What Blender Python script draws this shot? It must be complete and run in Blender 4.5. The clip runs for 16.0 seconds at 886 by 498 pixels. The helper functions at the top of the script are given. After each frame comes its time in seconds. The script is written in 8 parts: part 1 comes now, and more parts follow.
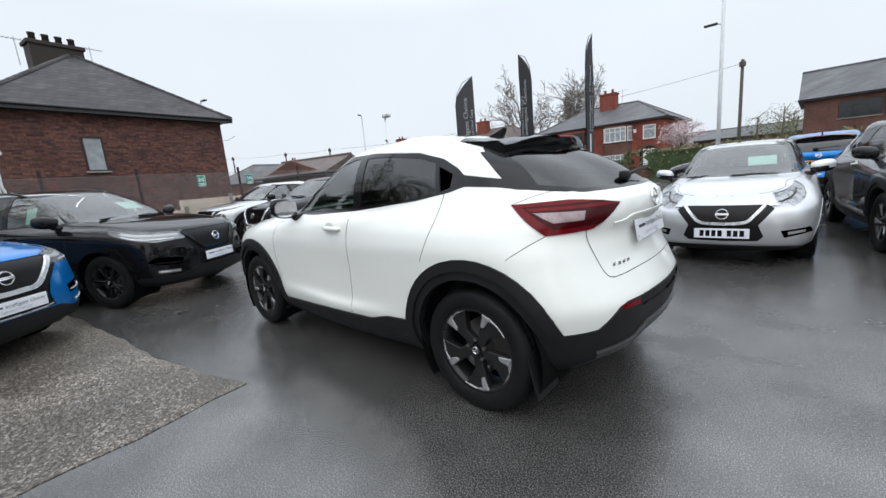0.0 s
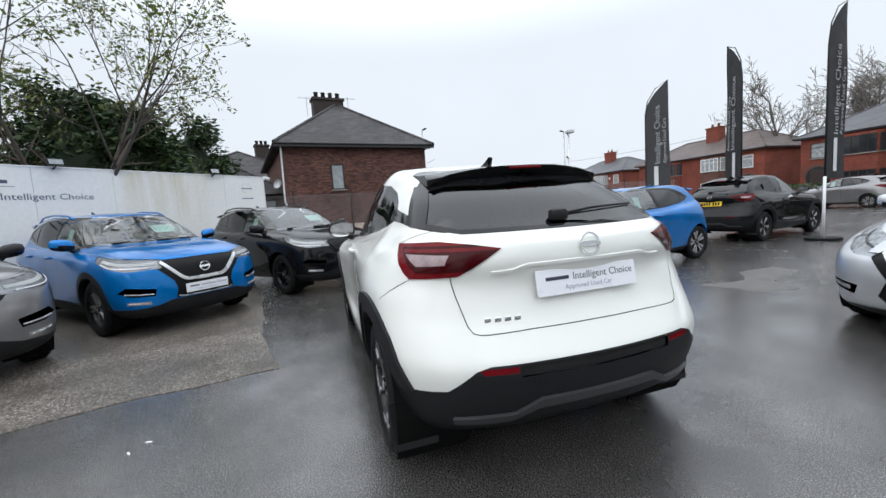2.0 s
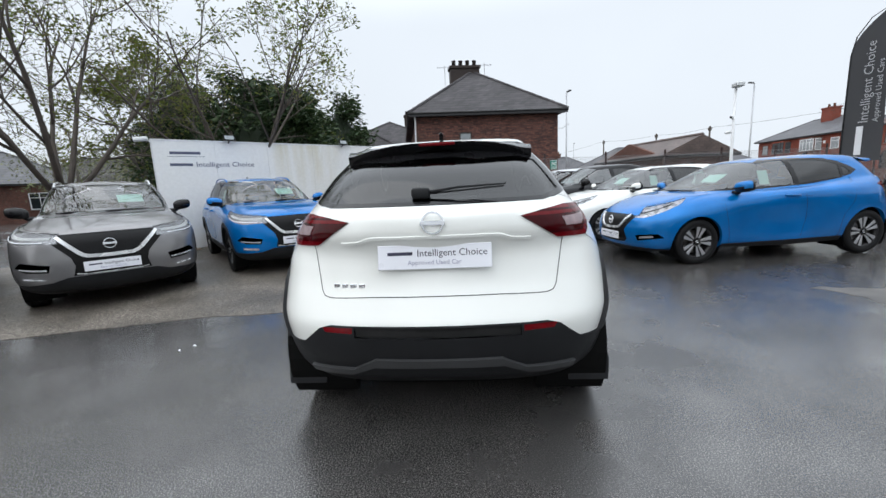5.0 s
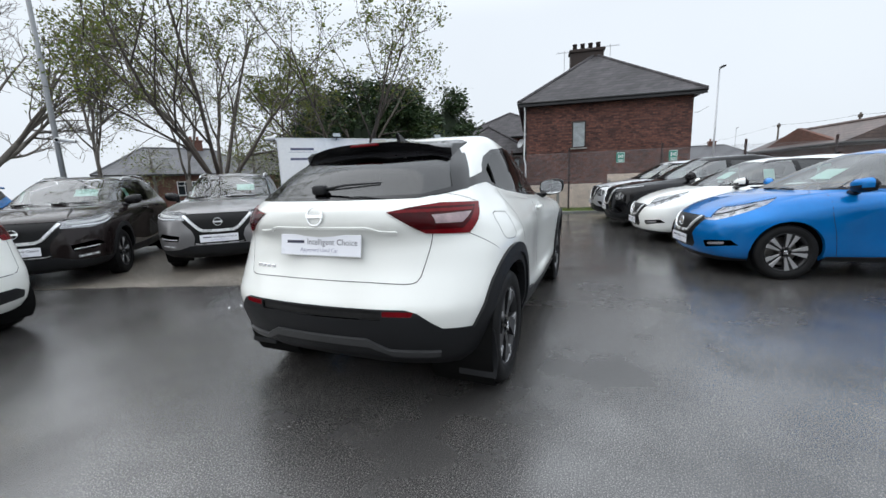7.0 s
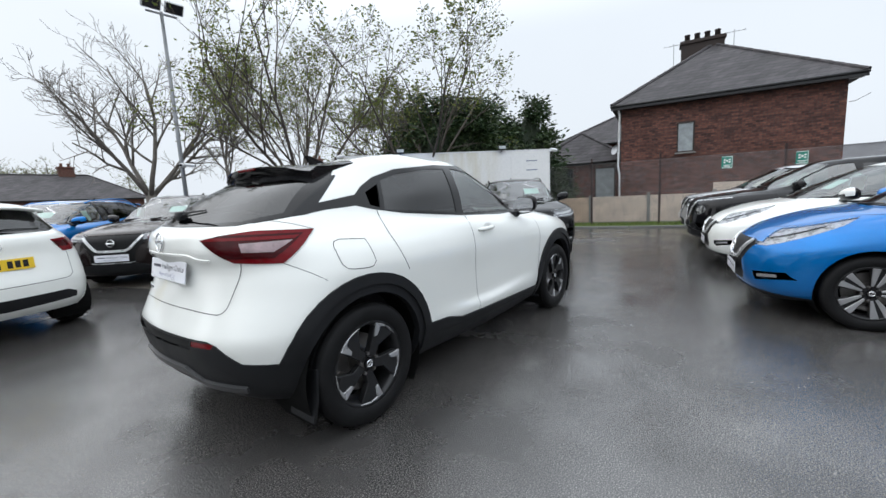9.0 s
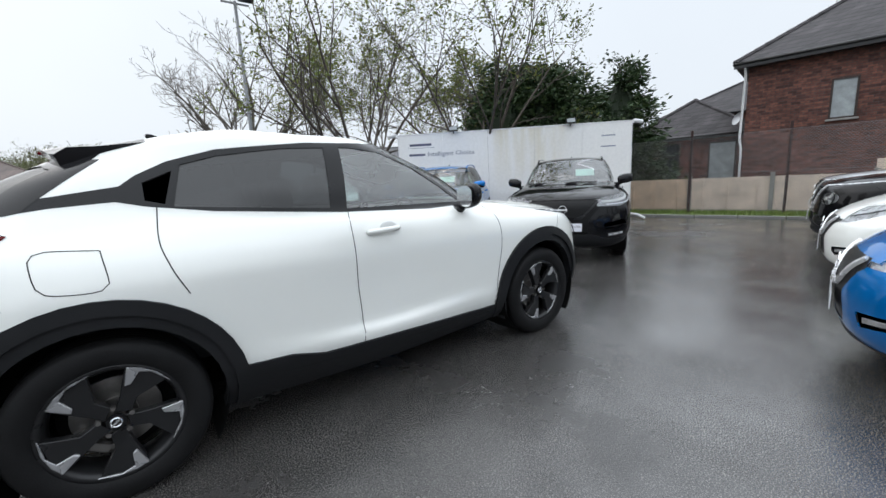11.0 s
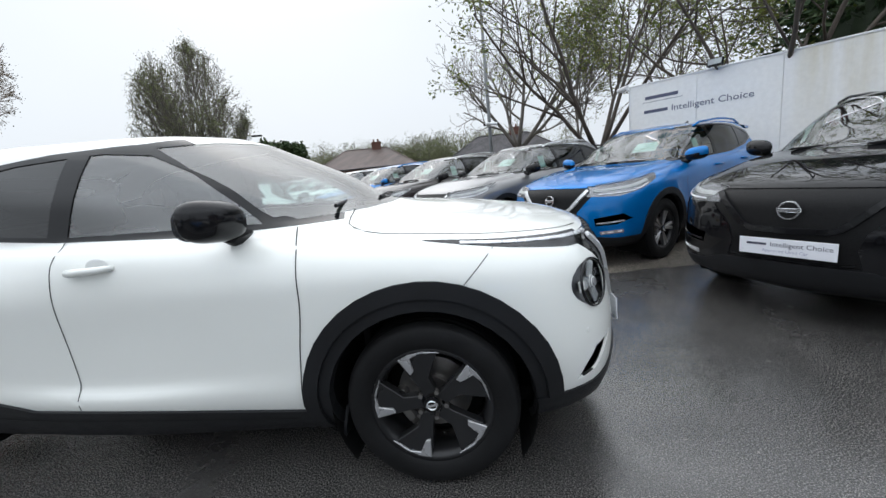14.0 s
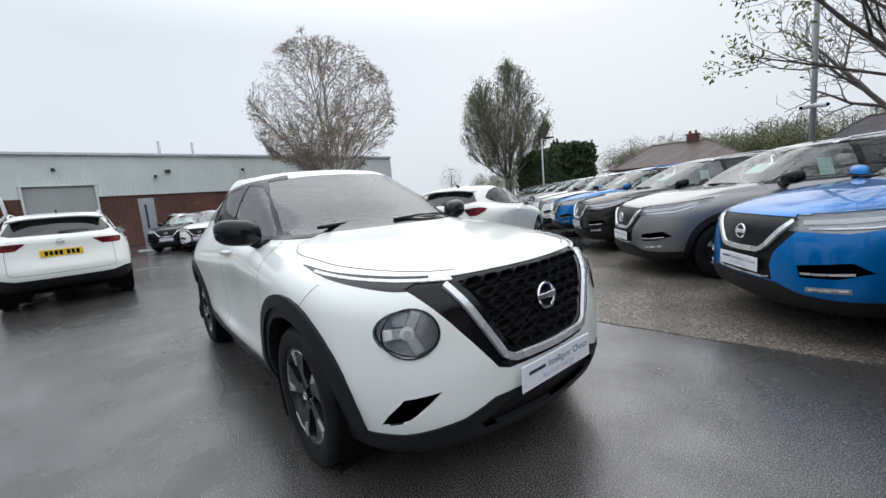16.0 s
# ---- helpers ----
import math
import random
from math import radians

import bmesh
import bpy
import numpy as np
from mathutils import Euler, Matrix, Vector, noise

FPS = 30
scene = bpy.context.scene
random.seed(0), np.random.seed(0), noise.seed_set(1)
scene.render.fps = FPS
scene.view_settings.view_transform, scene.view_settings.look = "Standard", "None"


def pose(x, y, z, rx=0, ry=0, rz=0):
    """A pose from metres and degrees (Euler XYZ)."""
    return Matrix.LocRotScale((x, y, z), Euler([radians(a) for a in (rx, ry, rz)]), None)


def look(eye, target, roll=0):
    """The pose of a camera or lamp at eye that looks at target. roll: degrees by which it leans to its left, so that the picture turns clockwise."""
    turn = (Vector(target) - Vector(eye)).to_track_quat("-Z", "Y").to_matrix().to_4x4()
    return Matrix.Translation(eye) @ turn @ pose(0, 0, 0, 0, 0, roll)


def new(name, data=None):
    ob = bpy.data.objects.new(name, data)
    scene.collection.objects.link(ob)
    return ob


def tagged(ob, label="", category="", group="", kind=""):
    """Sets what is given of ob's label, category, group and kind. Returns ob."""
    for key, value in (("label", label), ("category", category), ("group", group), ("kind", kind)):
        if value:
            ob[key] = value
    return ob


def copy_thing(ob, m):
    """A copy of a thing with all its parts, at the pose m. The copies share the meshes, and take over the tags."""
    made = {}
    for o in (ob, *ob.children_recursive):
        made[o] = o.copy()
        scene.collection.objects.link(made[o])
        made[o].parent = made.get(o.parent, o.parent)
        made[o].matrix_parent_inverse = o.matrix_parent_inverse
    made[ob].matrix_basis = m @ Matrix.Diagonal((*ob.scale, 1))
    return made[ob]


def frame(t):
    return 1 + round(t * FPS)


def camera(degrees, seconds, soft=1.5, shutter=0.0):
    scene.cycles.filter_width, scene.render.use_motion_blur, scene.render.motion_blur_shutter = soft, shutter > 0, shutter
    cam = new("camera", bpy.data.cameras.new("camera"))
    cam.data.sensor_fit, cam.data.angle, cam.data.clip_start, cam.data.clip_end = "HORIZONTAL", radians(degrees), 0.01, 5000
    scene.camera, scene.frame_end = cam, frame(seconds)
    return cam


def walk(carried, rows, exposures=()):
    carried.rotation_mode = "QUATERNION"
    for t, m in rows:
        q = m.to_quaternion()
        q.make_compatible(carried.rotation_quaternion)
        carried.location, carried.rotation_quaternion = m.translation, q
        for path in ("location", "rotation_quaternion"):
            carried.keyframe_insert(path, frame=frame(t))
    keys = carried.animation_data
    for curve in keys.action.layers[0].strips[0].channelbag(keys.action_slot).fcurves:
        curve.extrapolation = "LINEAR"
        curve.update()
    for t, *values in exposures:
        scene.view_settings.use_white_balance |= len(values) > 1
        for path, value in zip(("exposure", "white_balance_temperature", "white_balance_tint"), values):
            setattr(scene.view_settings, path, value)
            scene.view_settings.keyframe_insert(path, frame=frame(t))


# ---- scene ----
cam = camera(97.4, 16.0)
PATH = [
    (0, (2.571, -2.402, 1.287), (1.238, -0.955, 0.927), -4.9),
    (0.5, (2.827, -2.118, 1.265), (1.36, -0.804, 0.917), -4.2),
    (1, (3.037, -1.803, 1.274), (1.406, -0.685, 0.971), -3.6),
    (1.5, (3.292, -1.489, 1.291), (1.502, -0.632, 1.048), -3.8),
    (2, (3.387, -1.117, 1.277), (1.492, -0.51, 1.072), -4.0),
    (2.5, (3.539, -0.802, 1.267), (1.591, -0.4, 1.063), -3.8),
    (3, (3.684, -0.528, 1.274), (1.711, -0.29, 1.049), -2.7),
    (3.5, (3.684, -0.287, 1.262), (1.706, -0.168, 0.986), -1.6),
    (3.7, (3.683, -0.234, 1.256), (1.707, -0.152, 0.957), -1.5),
    (5.8, (3.744, 0.593, 1.242), (1.798, 0.254, 0.934), -3.4),
    (6, (3.762, 0.734, 1.235), (1.829, 0.327, 0.924), -3.4),
    (6.5, (3.742, 1.082, 1.256), (1.86, 0.493, 0.926), -3.1),
    (7, (3.592, 1.38, 1.237), (1.773, 0.624, 0.896), -2.2),
    (7.5, (3.465, 1.682, 1.229), (1.704, 0.794, 0.902), -2.3),
    (8, (3.347, 2.039, 1.256), (1.646, 1.035, 0.944), -2.7),
    (8.5, (3.028, 2.287, 1.241), (1.397, 1.167, 0.951), -2.8),
    (9, (2.671, 2.497, 1.252), (1.122, 1.261, 0.986), -2.9),
    (9.2, (2.532, 2.61, 1.27), (1.015, 1.332, 1.013), -2.8),
    (11.3, (0.813, 2.824, 1.241), (-0.278, 1.19, 0.871), -3.5),
    (11.5, (0.624, 2.807, 1.263), (-0.408, 1.139, 0.873), -4.0),
    (12, (0.132, 2.795, 1.252), (-0.751, 1.05, 0.833), -4.9),
    (12.5, (-0.319, 2.712, 1.249), (-1.014, 0.889, 0.81), -5.7),
    (13, (-0.761, 2.559, 1.261), (-1.21, 0.662, 0.815), -6.4),
    (13.5, (-1.225, 2.447, 1.257), (-1.357, 0.496, 0.839), -6.6),
    (14, (-1.609, 2.201, 1.233), (-1.345, 0.257, 0.848), -6.0),
    (14.5, (-2.001, 1.998, 1.244), (-1.345, 0.141, 0.896), -5.6),
    (15, (-2.434, 1.854, 1.277), (-1.45, 0.141, 0.963), -5.6),
    (15.5, (-2.808, 1.62, 1.254), (-1.55, 0.09, 0.981), -5.5),
    (16, (-3.179, 1.436, 1.247), (-1.65, 0.173, 0.988), -4.9),
]
walk(cam, [(t, look(eye, target, roll)) for t, eye, target, roll in PATH], ((0, 0.38), (9, 0.42), (12.5, 0.40), (14.5, 0.31), (16, 0.20)))

# ---- overcast daylight ----
world = bpy.data.worlds.new("overcast_sky")
scene.world = world
world.use_nodes = True
wt = world.node_tree
wt.nodes.clear()
w_out = wt.nodes.new("ShaderNodeOutputWorld")
w_bg = wt.nodes.new("ShaderNodeBackground")
w_sky = wt.nodes.new("ShaderNodeTexSky")
w_sky.sky_type = 'NISHITA'
w_sky.sun_disc = False
w_sky.sun_elevation = radians(42)
w_sky.sun_rotation = radians(150)
w_sky.dust_density = 6.0
w_geo = wt.nodes.new("ShaderNodeTexCoord")
w_noise = wt.nodes.new("ShaderNodeTexNoise")
w_noise.inputs["Scale"].default_value = 1.3
w_noise.inputs["Detail"].default_value = 4.0
w_var = wt.nodes.new("ShaderNodeMapRange")
w_var.inputs["To Min"].default_value = 0.90
w_var.inputs["To Max"].default_value = 1.10
w_sep = wt.nodes.new("ShaderNodeSeparateXYZ")
# an overcast sky brightens smoothly from the horizon to overhead
w_grad = wt.nodes.new("ShaderNodeValToRGB")
w_grad.color_ramp.interpolation = 'EASE'
stops = ((0.0, 7.0), (0.34, 7.3), (0.58, 14.0), (1.0, 15.0))
while len(w_grad.color_ramp.elements) < len(stops):
    w_grad.color_ramp.elements.new(0.5)
for e, (p, v) in zip(w_grad.color_ramp.elements, stops):
    e.position, e.color = p, (v * 0.925, v * 1.0, v * 1.085, 1)
w_mul = wt.nodes.new("ShaderNodeMix")
w_mul.data_type, w_mul.blend_type = 'RGBA', 'MULTIPLY'
w_mul.inputs[0].default_value = 1.0
w_mix = wt.nodes.new("ShaderNodeMix")
w_mix.data_type = 'RGBA'
w_mix.inputs[0].default_value = 0.94
wt.links.new(w_geo.outputs["Generated"], w_noise.inputs["Vector"])
wt.links.new(w_geo.outputs["Generated"], w_sep.inputs[0])
wt.links.new(w_sep.outputs[2], w_grad.inputs["Fac"])
wt.links.new(w_noise.outputs["Fac"], w_var.inputs["Value"])
wt.links.new(w_grad.outputs["Color"], w_mul.inputs[6])
wt.links.new(w_var.outputs["Result"], w_mul.inputs[7])
wt.links.new(w_sky.outputs["Color"], w_mix.inputs[6])
wt.links.new(w_mul.outputs[2], w_mix.inputs[7])
wt.links.new(w_mix.outputs[2], w_bg.inputs["Color"])
w_bg.inputs["Strength"].default_value = 0.1
wt.links.new(w_bg.outputs["Background"], w_out.inputs["Surface"])

sun_data = bpy.data.lights.new("sun", 'SUN')
sun_data.energy = 0.7
sun_data.angle = radians(100)
sun_data.color = (1.0, 0.97, 0.93)
sun = new("sun", sun_data)
sun.matrix_world = look((8, -12, 16), (0, 0, 0))

# ---- materials ----
MATS = {}


def nodes_of(name):
    m = bpy.data.materials.new(name)
    m.use_nodes = True
    nt = m.node_tree
    return m, nt, nt.nodes["Principled BSDF"]


def link(nt, a, b):
    nt.links.new(a, b)


def coords(nt, scale=(1, 1, 1), kind="Object"):
    tc = nt.nodes.new("ShaderNodeTexCoord")
    mp = nt.nodes.new("ShaderNodeMapping")
    mp.inputs["Scale"].default_value = scale
    link(nt, tc.outputs[kind], mp.inputs["Vector"])
    return mp.outputs["Vector"]


def world_coords(nt, scale=(1, 1, 1), turn=0.0):
    tc = nt.nodes.new("ShaderNodeNewGeometry")
    mp = nt.nodes.new("ShaderNodeMapping")
    mp.inputs["Scale"].default_value = scale
    mp.inputs["Rotation"].default_value = (0, 0, turn)
    link(nt, tc.outputs["Position"], mp.inputs["Vector"])
    return mp.outputs["Vector"]


def noise_node(nt, vec, scale, detail=3.0, rough=0.55):
    n = nt.nodes.new("ShaderNodeTexNoise")
    n.inputs["Scale"].default_value = scale
    n.inputs["Detail"].default_value = detail
    n.inputs["Roughness"].default_value = rough
    link(nt, vec, n.inputs["Vector"])
    return n.outputs["Fac"]


def ramp(nt, fac, stops):
    r = nt.nodes.new("ShaderNodeValToRGB")
    els = r.color_ramp.elements
    while len(els) < len(stops):
        els.new(0.5)
    for e, (p, c) in zip(els, stops):
        e.position = p
        e.color = c if len(c) == 4 else (*c, 1)
    link(nt, fac, r.inputs["Fac"])
    return r.outputs["Color"]


def grey(v):
    return (v, v, v, 1)


def mixc(nt, fac, a, b, mode='MIX'):
    m = nt.nodes.new("ShaderNodeMix")
    m.data_type = 'RGBA'
    m.blend_type = mode
    for sock, val in ((m.inputs[0], fac), (m.inputs[6], a), (m.inputs[7], b)):
        if isinstance(val, (int, float)):
            sock.default_value = val
        elif isinstance(val, tuple):
            sock.default_value = val if len(val) == 4 else (*val, 1)
        else:
            link(nt, val, sock)
    return m.outputs[2]


def bump(nt, bsdf, height, strength=0.3, distance=0.01):
    b = nt.nodes.new("ShaderNodeBump")
    b.inputs["Strength"].default_value = strength
    b.inputs["Distance"].default_value = distance
    link(nt, height, b.inputs["Height"])
    link(nt, b.outputs["Normal"], bsdf.inputs["Normal"])
    return b


def plain(name, col, rough=0.5, metal=0.0, var=0.12, scale=6.0, grain=60.0, bumps=0.15, coat=0.0, spec=0.5):
    """Surface of one colour with slight wear at two scales."""
    m, nt, p = nodes_of(name)
    v = coords(nt)
    a = noise_node(nt, v, scale, 4)
    b = noise_node(nt, v, grain, 2)
    lo = tuple(c * (1 - var) for c in col)
    hi = tuple(min(1, c * (1 + var)) for c in col)
    c1 = ramp(nt, a, [(0.3, lo), (0.7, hi)])
    c2 = mixc(nt, 0.25 * min(1, var * 4), c1, ramp(nt, b, [(0.35, lo), (0.65, hi)]))
    link(nt, c2, p.inputs["Base Color"])
    rr = ramp(nt, a, [(0.3, grey(max(0.02, rough * 0.85))), (0.7, grey(min(1, rough * 1.15)))])
    link(nt, rr, p.inputs["Roughness"])
    p.inputs["Metallic"].default_value = metal
    p.inputs["Coat Weight"].default_value = coat
    p.inputs["Coat Roughness"].default_value = 0.04
    p.inputs["Specular IOR Level"].default_value = spec if spec >= 0.3 else 0.5
    if spec < 0.3:
        p.inputs["IOR"].default_value = 1.12 + spec
    if bumps:
        bump(nt, p, b, bumps, 0.003)
    MATS[name] = m
    return m


def paint(name, col, metal=0.0, rough=0.35, flake=0.1, coat_ior=1.5):
    """Car lacquer, wet from rain: fine drops stand on the clear coat."""
    m, nt, p = nodes_of(name)
    v = coords(nt)
    f = noise_node(nt, v, 900.0, 1)
    d = noise_node(nt, v, 2.2, 4)
    lo = tuple(c * (1 - flake) for c in col)
    hi = tuple(min(1, c * (1 + flake)) for c in col)
    c = mixc(nt, 0.5, ramp(nt, f, [(0.35, lo), (0.65, hi)]), ramp(nt, d, [(0.3, lo), (0.7, hi)]))
    link(nt, c, p.inputs["Base Color"])
    p.inputs["Metallic"].default_value = metal
    p.inputs["Roughness"].default_value = rough
    p.inputs["Coat Weight"].default_value = 1.0
    p.inputs["Coat IOR"].default_value = coat_ior
    if coat_ior < 1.5:
        p.inputs["Specular IOR Level"].default_value = 0.0
    cr = ramp(nt, noise_node(nt, v, 5.0, 5), [(0.35, grey(0.02)), (0.75, grey(0.06))])
    link(nt, cr, p.inputs["Coat Roughness"])
    vor = nt.nodes.new("ShaderNodeTexVoronoi")
    vor.inputs["Scale"].default_value = 130.0
    link(nt, v, vor.inputs["Vector"])
    drops = ramp(nt, vor.outputs["Distance"], [(0.10, grey(1)), (0.30, grey(0))])
    gate = ramp(nt, noise_node(nt, v, 40.0, 2), [(0.58, grey(0)), (0.66, grey(1))])
    h = mixc(nt, 1.0, drops, gate, 'MULTIPLY')
    b = nt.nodes.new("ShaderNodeBump")
    b.inputs["Strength"].default_value = 0.12
    b.inputs["Distance"].default_value = 0.001
    link(nt, h, b.inputs["Height"])
    link(nt, b.outputs["Normal"], p.inputs["Coat Normal"])
    MATS[name] = m
    return m


def glass(name, tint, gloss=0.02, ior=1.5, base=0.0, gain=1.0):
    m, nt, p = nodes_of(name)
    nt.nodes.remove(p)
    out = nt.nodes["Material Output"]
    tr = nt.nodes.new("ShaderNodeBsdfTransparent")
    tr.inputs["Color"].default_value = (*tint, 1)
    gl = nt.nodes.new("ShaderNodeBsdfGlossy")
    v = coords(nt)
    rr = ramp(nt, noise_node(nt, v, 7.0, 4), [(0.35, grey(gloss)), (0.75, grey(gloss + 0.05))])
    link(nt, rr, gl.inputs["Roughness"])
    fr = nt.nodes.new("ShaderNodeFresnel")
    fr.inputs["IOR"].default_value = ior
    mx = nt.nodes.new("ShaderNodeMixShader")
    mr = nt.nodes.new("ShaderNodeMapRange")
    mr.inputs["To Min"].default_value = base
    mr.inputs["To Max"].default_value = base + gain
    link(nt, fr.outputs["Fac"], mr.inputs["Value"])
    link(nt, mr.outputs["Result"], mx.inputs["Fac"])
    link(nt, tr.outputs[0], mx.inputs[1])
    link(nt, gl.outputs[0], mx.inputs[2])
    link(nt, mx.outputs[0], out.inputs["Surface"])
    MATS[name] = m
    return m


paint("white_paint", (0.80, 0.81, 0.775), 0.0, 0.4, 0.02)
paint("blue_paint", (0.001, 0.150, 0.46), 0.40, 0.28, 0.25, 1.42)
paint("black_paint", (0.006, 0.006, 0.007), 0.0, 0.3, 0.2, 1.36)
paint("brown_paint", (0.014, 0.010, 0.010), 0.2, 0.32, 0.2, 1.4)
paint("grey_paint", (0.21, 0.205, 0.21), 0.6, 0.33, 0.2)
paint("dark_grey_paint", (0.045, 0.048, 0.055), 0.5, 0.33, 0.2, 1.42)
paint("silver_paint", (0.52, 0.53, 0.55), 0.6, 0.33, 0.12)
paint("red_paint", (0.35, 0.01, 0.02), 0.2, 0.33, 0.15)
paint("green_grey_paint", (0.09, 0.11, 0.10), 0.5, 0.33, 0.15)
plain("gloss_black", (0.008, 0.008, 0.009), 0.08, 0, 0.1, bumps=0.0, coat=0.0, spec=0.30)
plain("black_plastic", (0.014, 0.0145, 0.016), 0.5, 0, 0.2, 5, 400, 0.25, spec=0.16)
plain("skid_grey", (0.045, 0.046, 0.048), 0.4, 0.2, 0.15, 5, 300, 0.1)
plain("rubber", (0.010, 0.010, 0.0105), 0.6, 0, 0.35, 8, 150, 0.3, spec=0.14)
plain("underside", (0.006, 0.006, 0.006), 0.9, 0, 0.2, bumps=0.0, spec=0.05)
plain("interior_fabric", (0.022, 0.023, 0.025), 0.85, 0, 0.2, 10, 300, 0.2, spec=0.1)
plain("chrome", (0.82, 0.83, 0.85), 0.10, 0.85, 0.03, bumps=0.0)
plain("satin_silver", (0.70, 0.71, 0.72), 0.28, 0.55, 0.06, bumps=0.05)
plain("machined_alloy", (0.44, 0.44, 0.45), 0.3, 0.6, 0.05, bumps=0.05)
plain("dark_alloy", (0.014, 0.014, 0.015), 0.3, 0.0, 0.15, bumps=0.05, coat=0.0, spec=0.35)
plain("silver_alloy", (0.50, 0.50, 0.51), 0.3, 0.9, 0.08, bumps=0.05)
plain("brake_steel", (0.25, 0.24, 0.23), 0.4, 0.9, 0.2)
# near-black: the shade inside gaps and openings is put into this colour
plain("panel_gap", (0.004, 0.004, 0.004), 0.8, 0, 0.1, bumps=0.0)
plain("dark_red_lens", (0.040, 0.0012, 0.0025), 0.10, 0, 0.2, 30, 200, 0.0, spec=0.14)
plain("red_lens", (0.13, 0.003, 0.006), 0.12, 0, 0.2, 30, 200, 0.0, spec=0.16)
plain("reflector", (0.66, 0.67, 0.69), 0.28, 0.55, 0.35, 14, 60, 0.5)
plain("lamp_dark", (0.022, 0.022, 0.025), 0.14, 0.1, 0.2, 14, 90, 0.05)
plain("lamp_grey", (0.36, 0.36, 0.37), 0.2, 0.4, 0.3, 14, 60, 0.2)
plain("reverse_lens", (0.27, 0.20, 0.21), 0.15, 0.1, 0.25, 20, 90, 0.1)
plain("plate_white", (0.80, 0.81, 0.86), 0.3, 0, 0.02, bumps=0.03, coat=0.4)
plain("plate_yellow", (0.75, 0.50, 0.02), 0.35, 0, 0.03, bumps=0.03)
plain("ink_navy", (0.03, 0.03, 0.06), 0.5, 0, 0.05, bumps=0.0)
plain("ink_pale", (0.35, 0.35, 0.48), 0.5, 0, 0.05, bumps=0.0)
plain("price_card", (0.62, 0.82, 0.74), 0.5, 0, 0.10, 3, 20, 0.0)
plain("paper_white", (0.82, 0.84, 0.84), 0.6, 0, 0.04, 3, 20, 0.0)
glass("clear_glass", (0.66, 0.78, 0.76), 0.015, 1.5, 0.155, 0.75)
glass("privacy_glass", (0.045, 0.047, 0.05), 0.02, 1.5, 0.05, 0.8)

# ---- geometry helpers ----
from mathutils.bvhtree import BVHTree


def empty_thing(name, label, category, group=""):
    return tagged(new(name), label, category, group)


def mesh_of(verts, faces, smooth=True, normals=None):
    me = bpy.data.meshes.new("mesh")
    me.from_pydata([tuple(v) for v in verts], [], [tuple(f) for f in faces])
    if smooth:
        me.polygons.foreach_set("use_smooth", [True] * len(me.polygons))
    if normals is not None:
        me.normals_split_custom_set([tuple(n) for n in normals])
    me.update()
    return me


def bm_mesh(bm, smooth=False, angle=35):
    me = bpy.data.meshes.new("mesh")
    bmesh.ops.recalc_face_normals(bm, faces=bm.faces)
    if smooth:
        for f in bm.faces:
            f.smooth = True
        for e in bm.edges:
            if len(e.link_faces) == 2 and e.calc_face_angle(0) > radians(angle):
                e.smooth = False
    bm.to_mesh(me)
    bm.free()
    return me


def part(name, data, material, parent, label="", at=None):
    """Links a mesh (or a bmesh) as one part under a thing or a part."""
    if isinstance(data, bmesh.types.BMesh):
        data = bm_mesh(data, True)
    ob = new(name, data)
    if material and not data.materials:
        data.materials.append(MATS[material] if isinstance(material, str) else material)
    ob.parent = parent
    if at is not None:
        ob.matrix_basis = at
    if label:
        ob["label"] = label
    return ob


def thing_mesh(name, data, material, label, category, group="", kind="", at=None):
    ob = part(name, data, material, None, "", at)
    return tagged(ob, label, category, group, kind)


def bm_box(sx, sy, sz, bevel=0.0, segs=2, at=(0, 0, 0), bm=None, m=None):
    bm = bm or bmesh.new()
    mm = (m or Matrix.Identity(4)) @ Matrix.Translation(at) @ Matrix.Diagonal((sx, sy, sz, 1))
    vs = bmesh.ops.create_cube(bm, size=1.0, matrix=mm)["verts"]
    if bevel:
        es = {e for v in vs for e in v.link_edges}
        bmesh.ops.bevel(bm, geom=list(es), offset=bevel, segments=segs, affect='EDGES', profile=0.5)
    return bm


def bm_cyl(r, h, n=20, at=(0, 0, 0), axis='Z', r2=None, bm=None, bevel=0.0):
    bm = bm or bmesh.new()
    rot = {'Z': Matrix.Identity(4), 'X': pose(0, 0, 0, 0, 90, 0), 'Y': pose(0, 0, 0, -90, 0, 0)}[axis]
    vs = bmesh.ops.create_cone(bm, cap_ends=True, segments=n, radius1=r, radius2=r if r2 is None else r2, depth=h,
                               matrix=Matrix.Translation(at) @ rot)["verts"]
    if bevel:
        es = {e for v in vs for e in v.link_edges if len(e.link_faces) == 2 and e.calc_face_angle(0) > 1.0}
        bmesh.ops.bevel(bm, geom=list(es), offset=bevel, segments=2, affect='EDGES')
    return bm


def lathe(profile, n=36, axis='Y', closed=False):
    """Turns a profile of (radius, along) pairs about an axis."""
    verts, faces = [], []
    k = len(profile)
    for i in range(n):
        a = 2 * math.pi * i / n
        for r, h in profile:
            c, s = r * math.cos(a), r * math.sin(a)
            verts.append((c, h, s) if axis == 'Y' else (c, s, h) if axis == 'Z' else (h, c, s))
    for i in range(n):
        j = (i + 1) % n
        for q in range(k if closed else k - 1):
            w = (q + 1) % k
            f = (i * k + q, i * k + w, j * k + w, j * k + q)
            faces.append(f if axis == 'Z' else f[::-1])
    return verts, faces


def bm_from(verts, faces):
    bm = bmesh.new()
    vs = [bm.verts.new(v) for v in verts]
    for f in faces:
        try:
            bm.faces.new([vs[i] for i in f])
        except ValueError:
            pass
    return bm


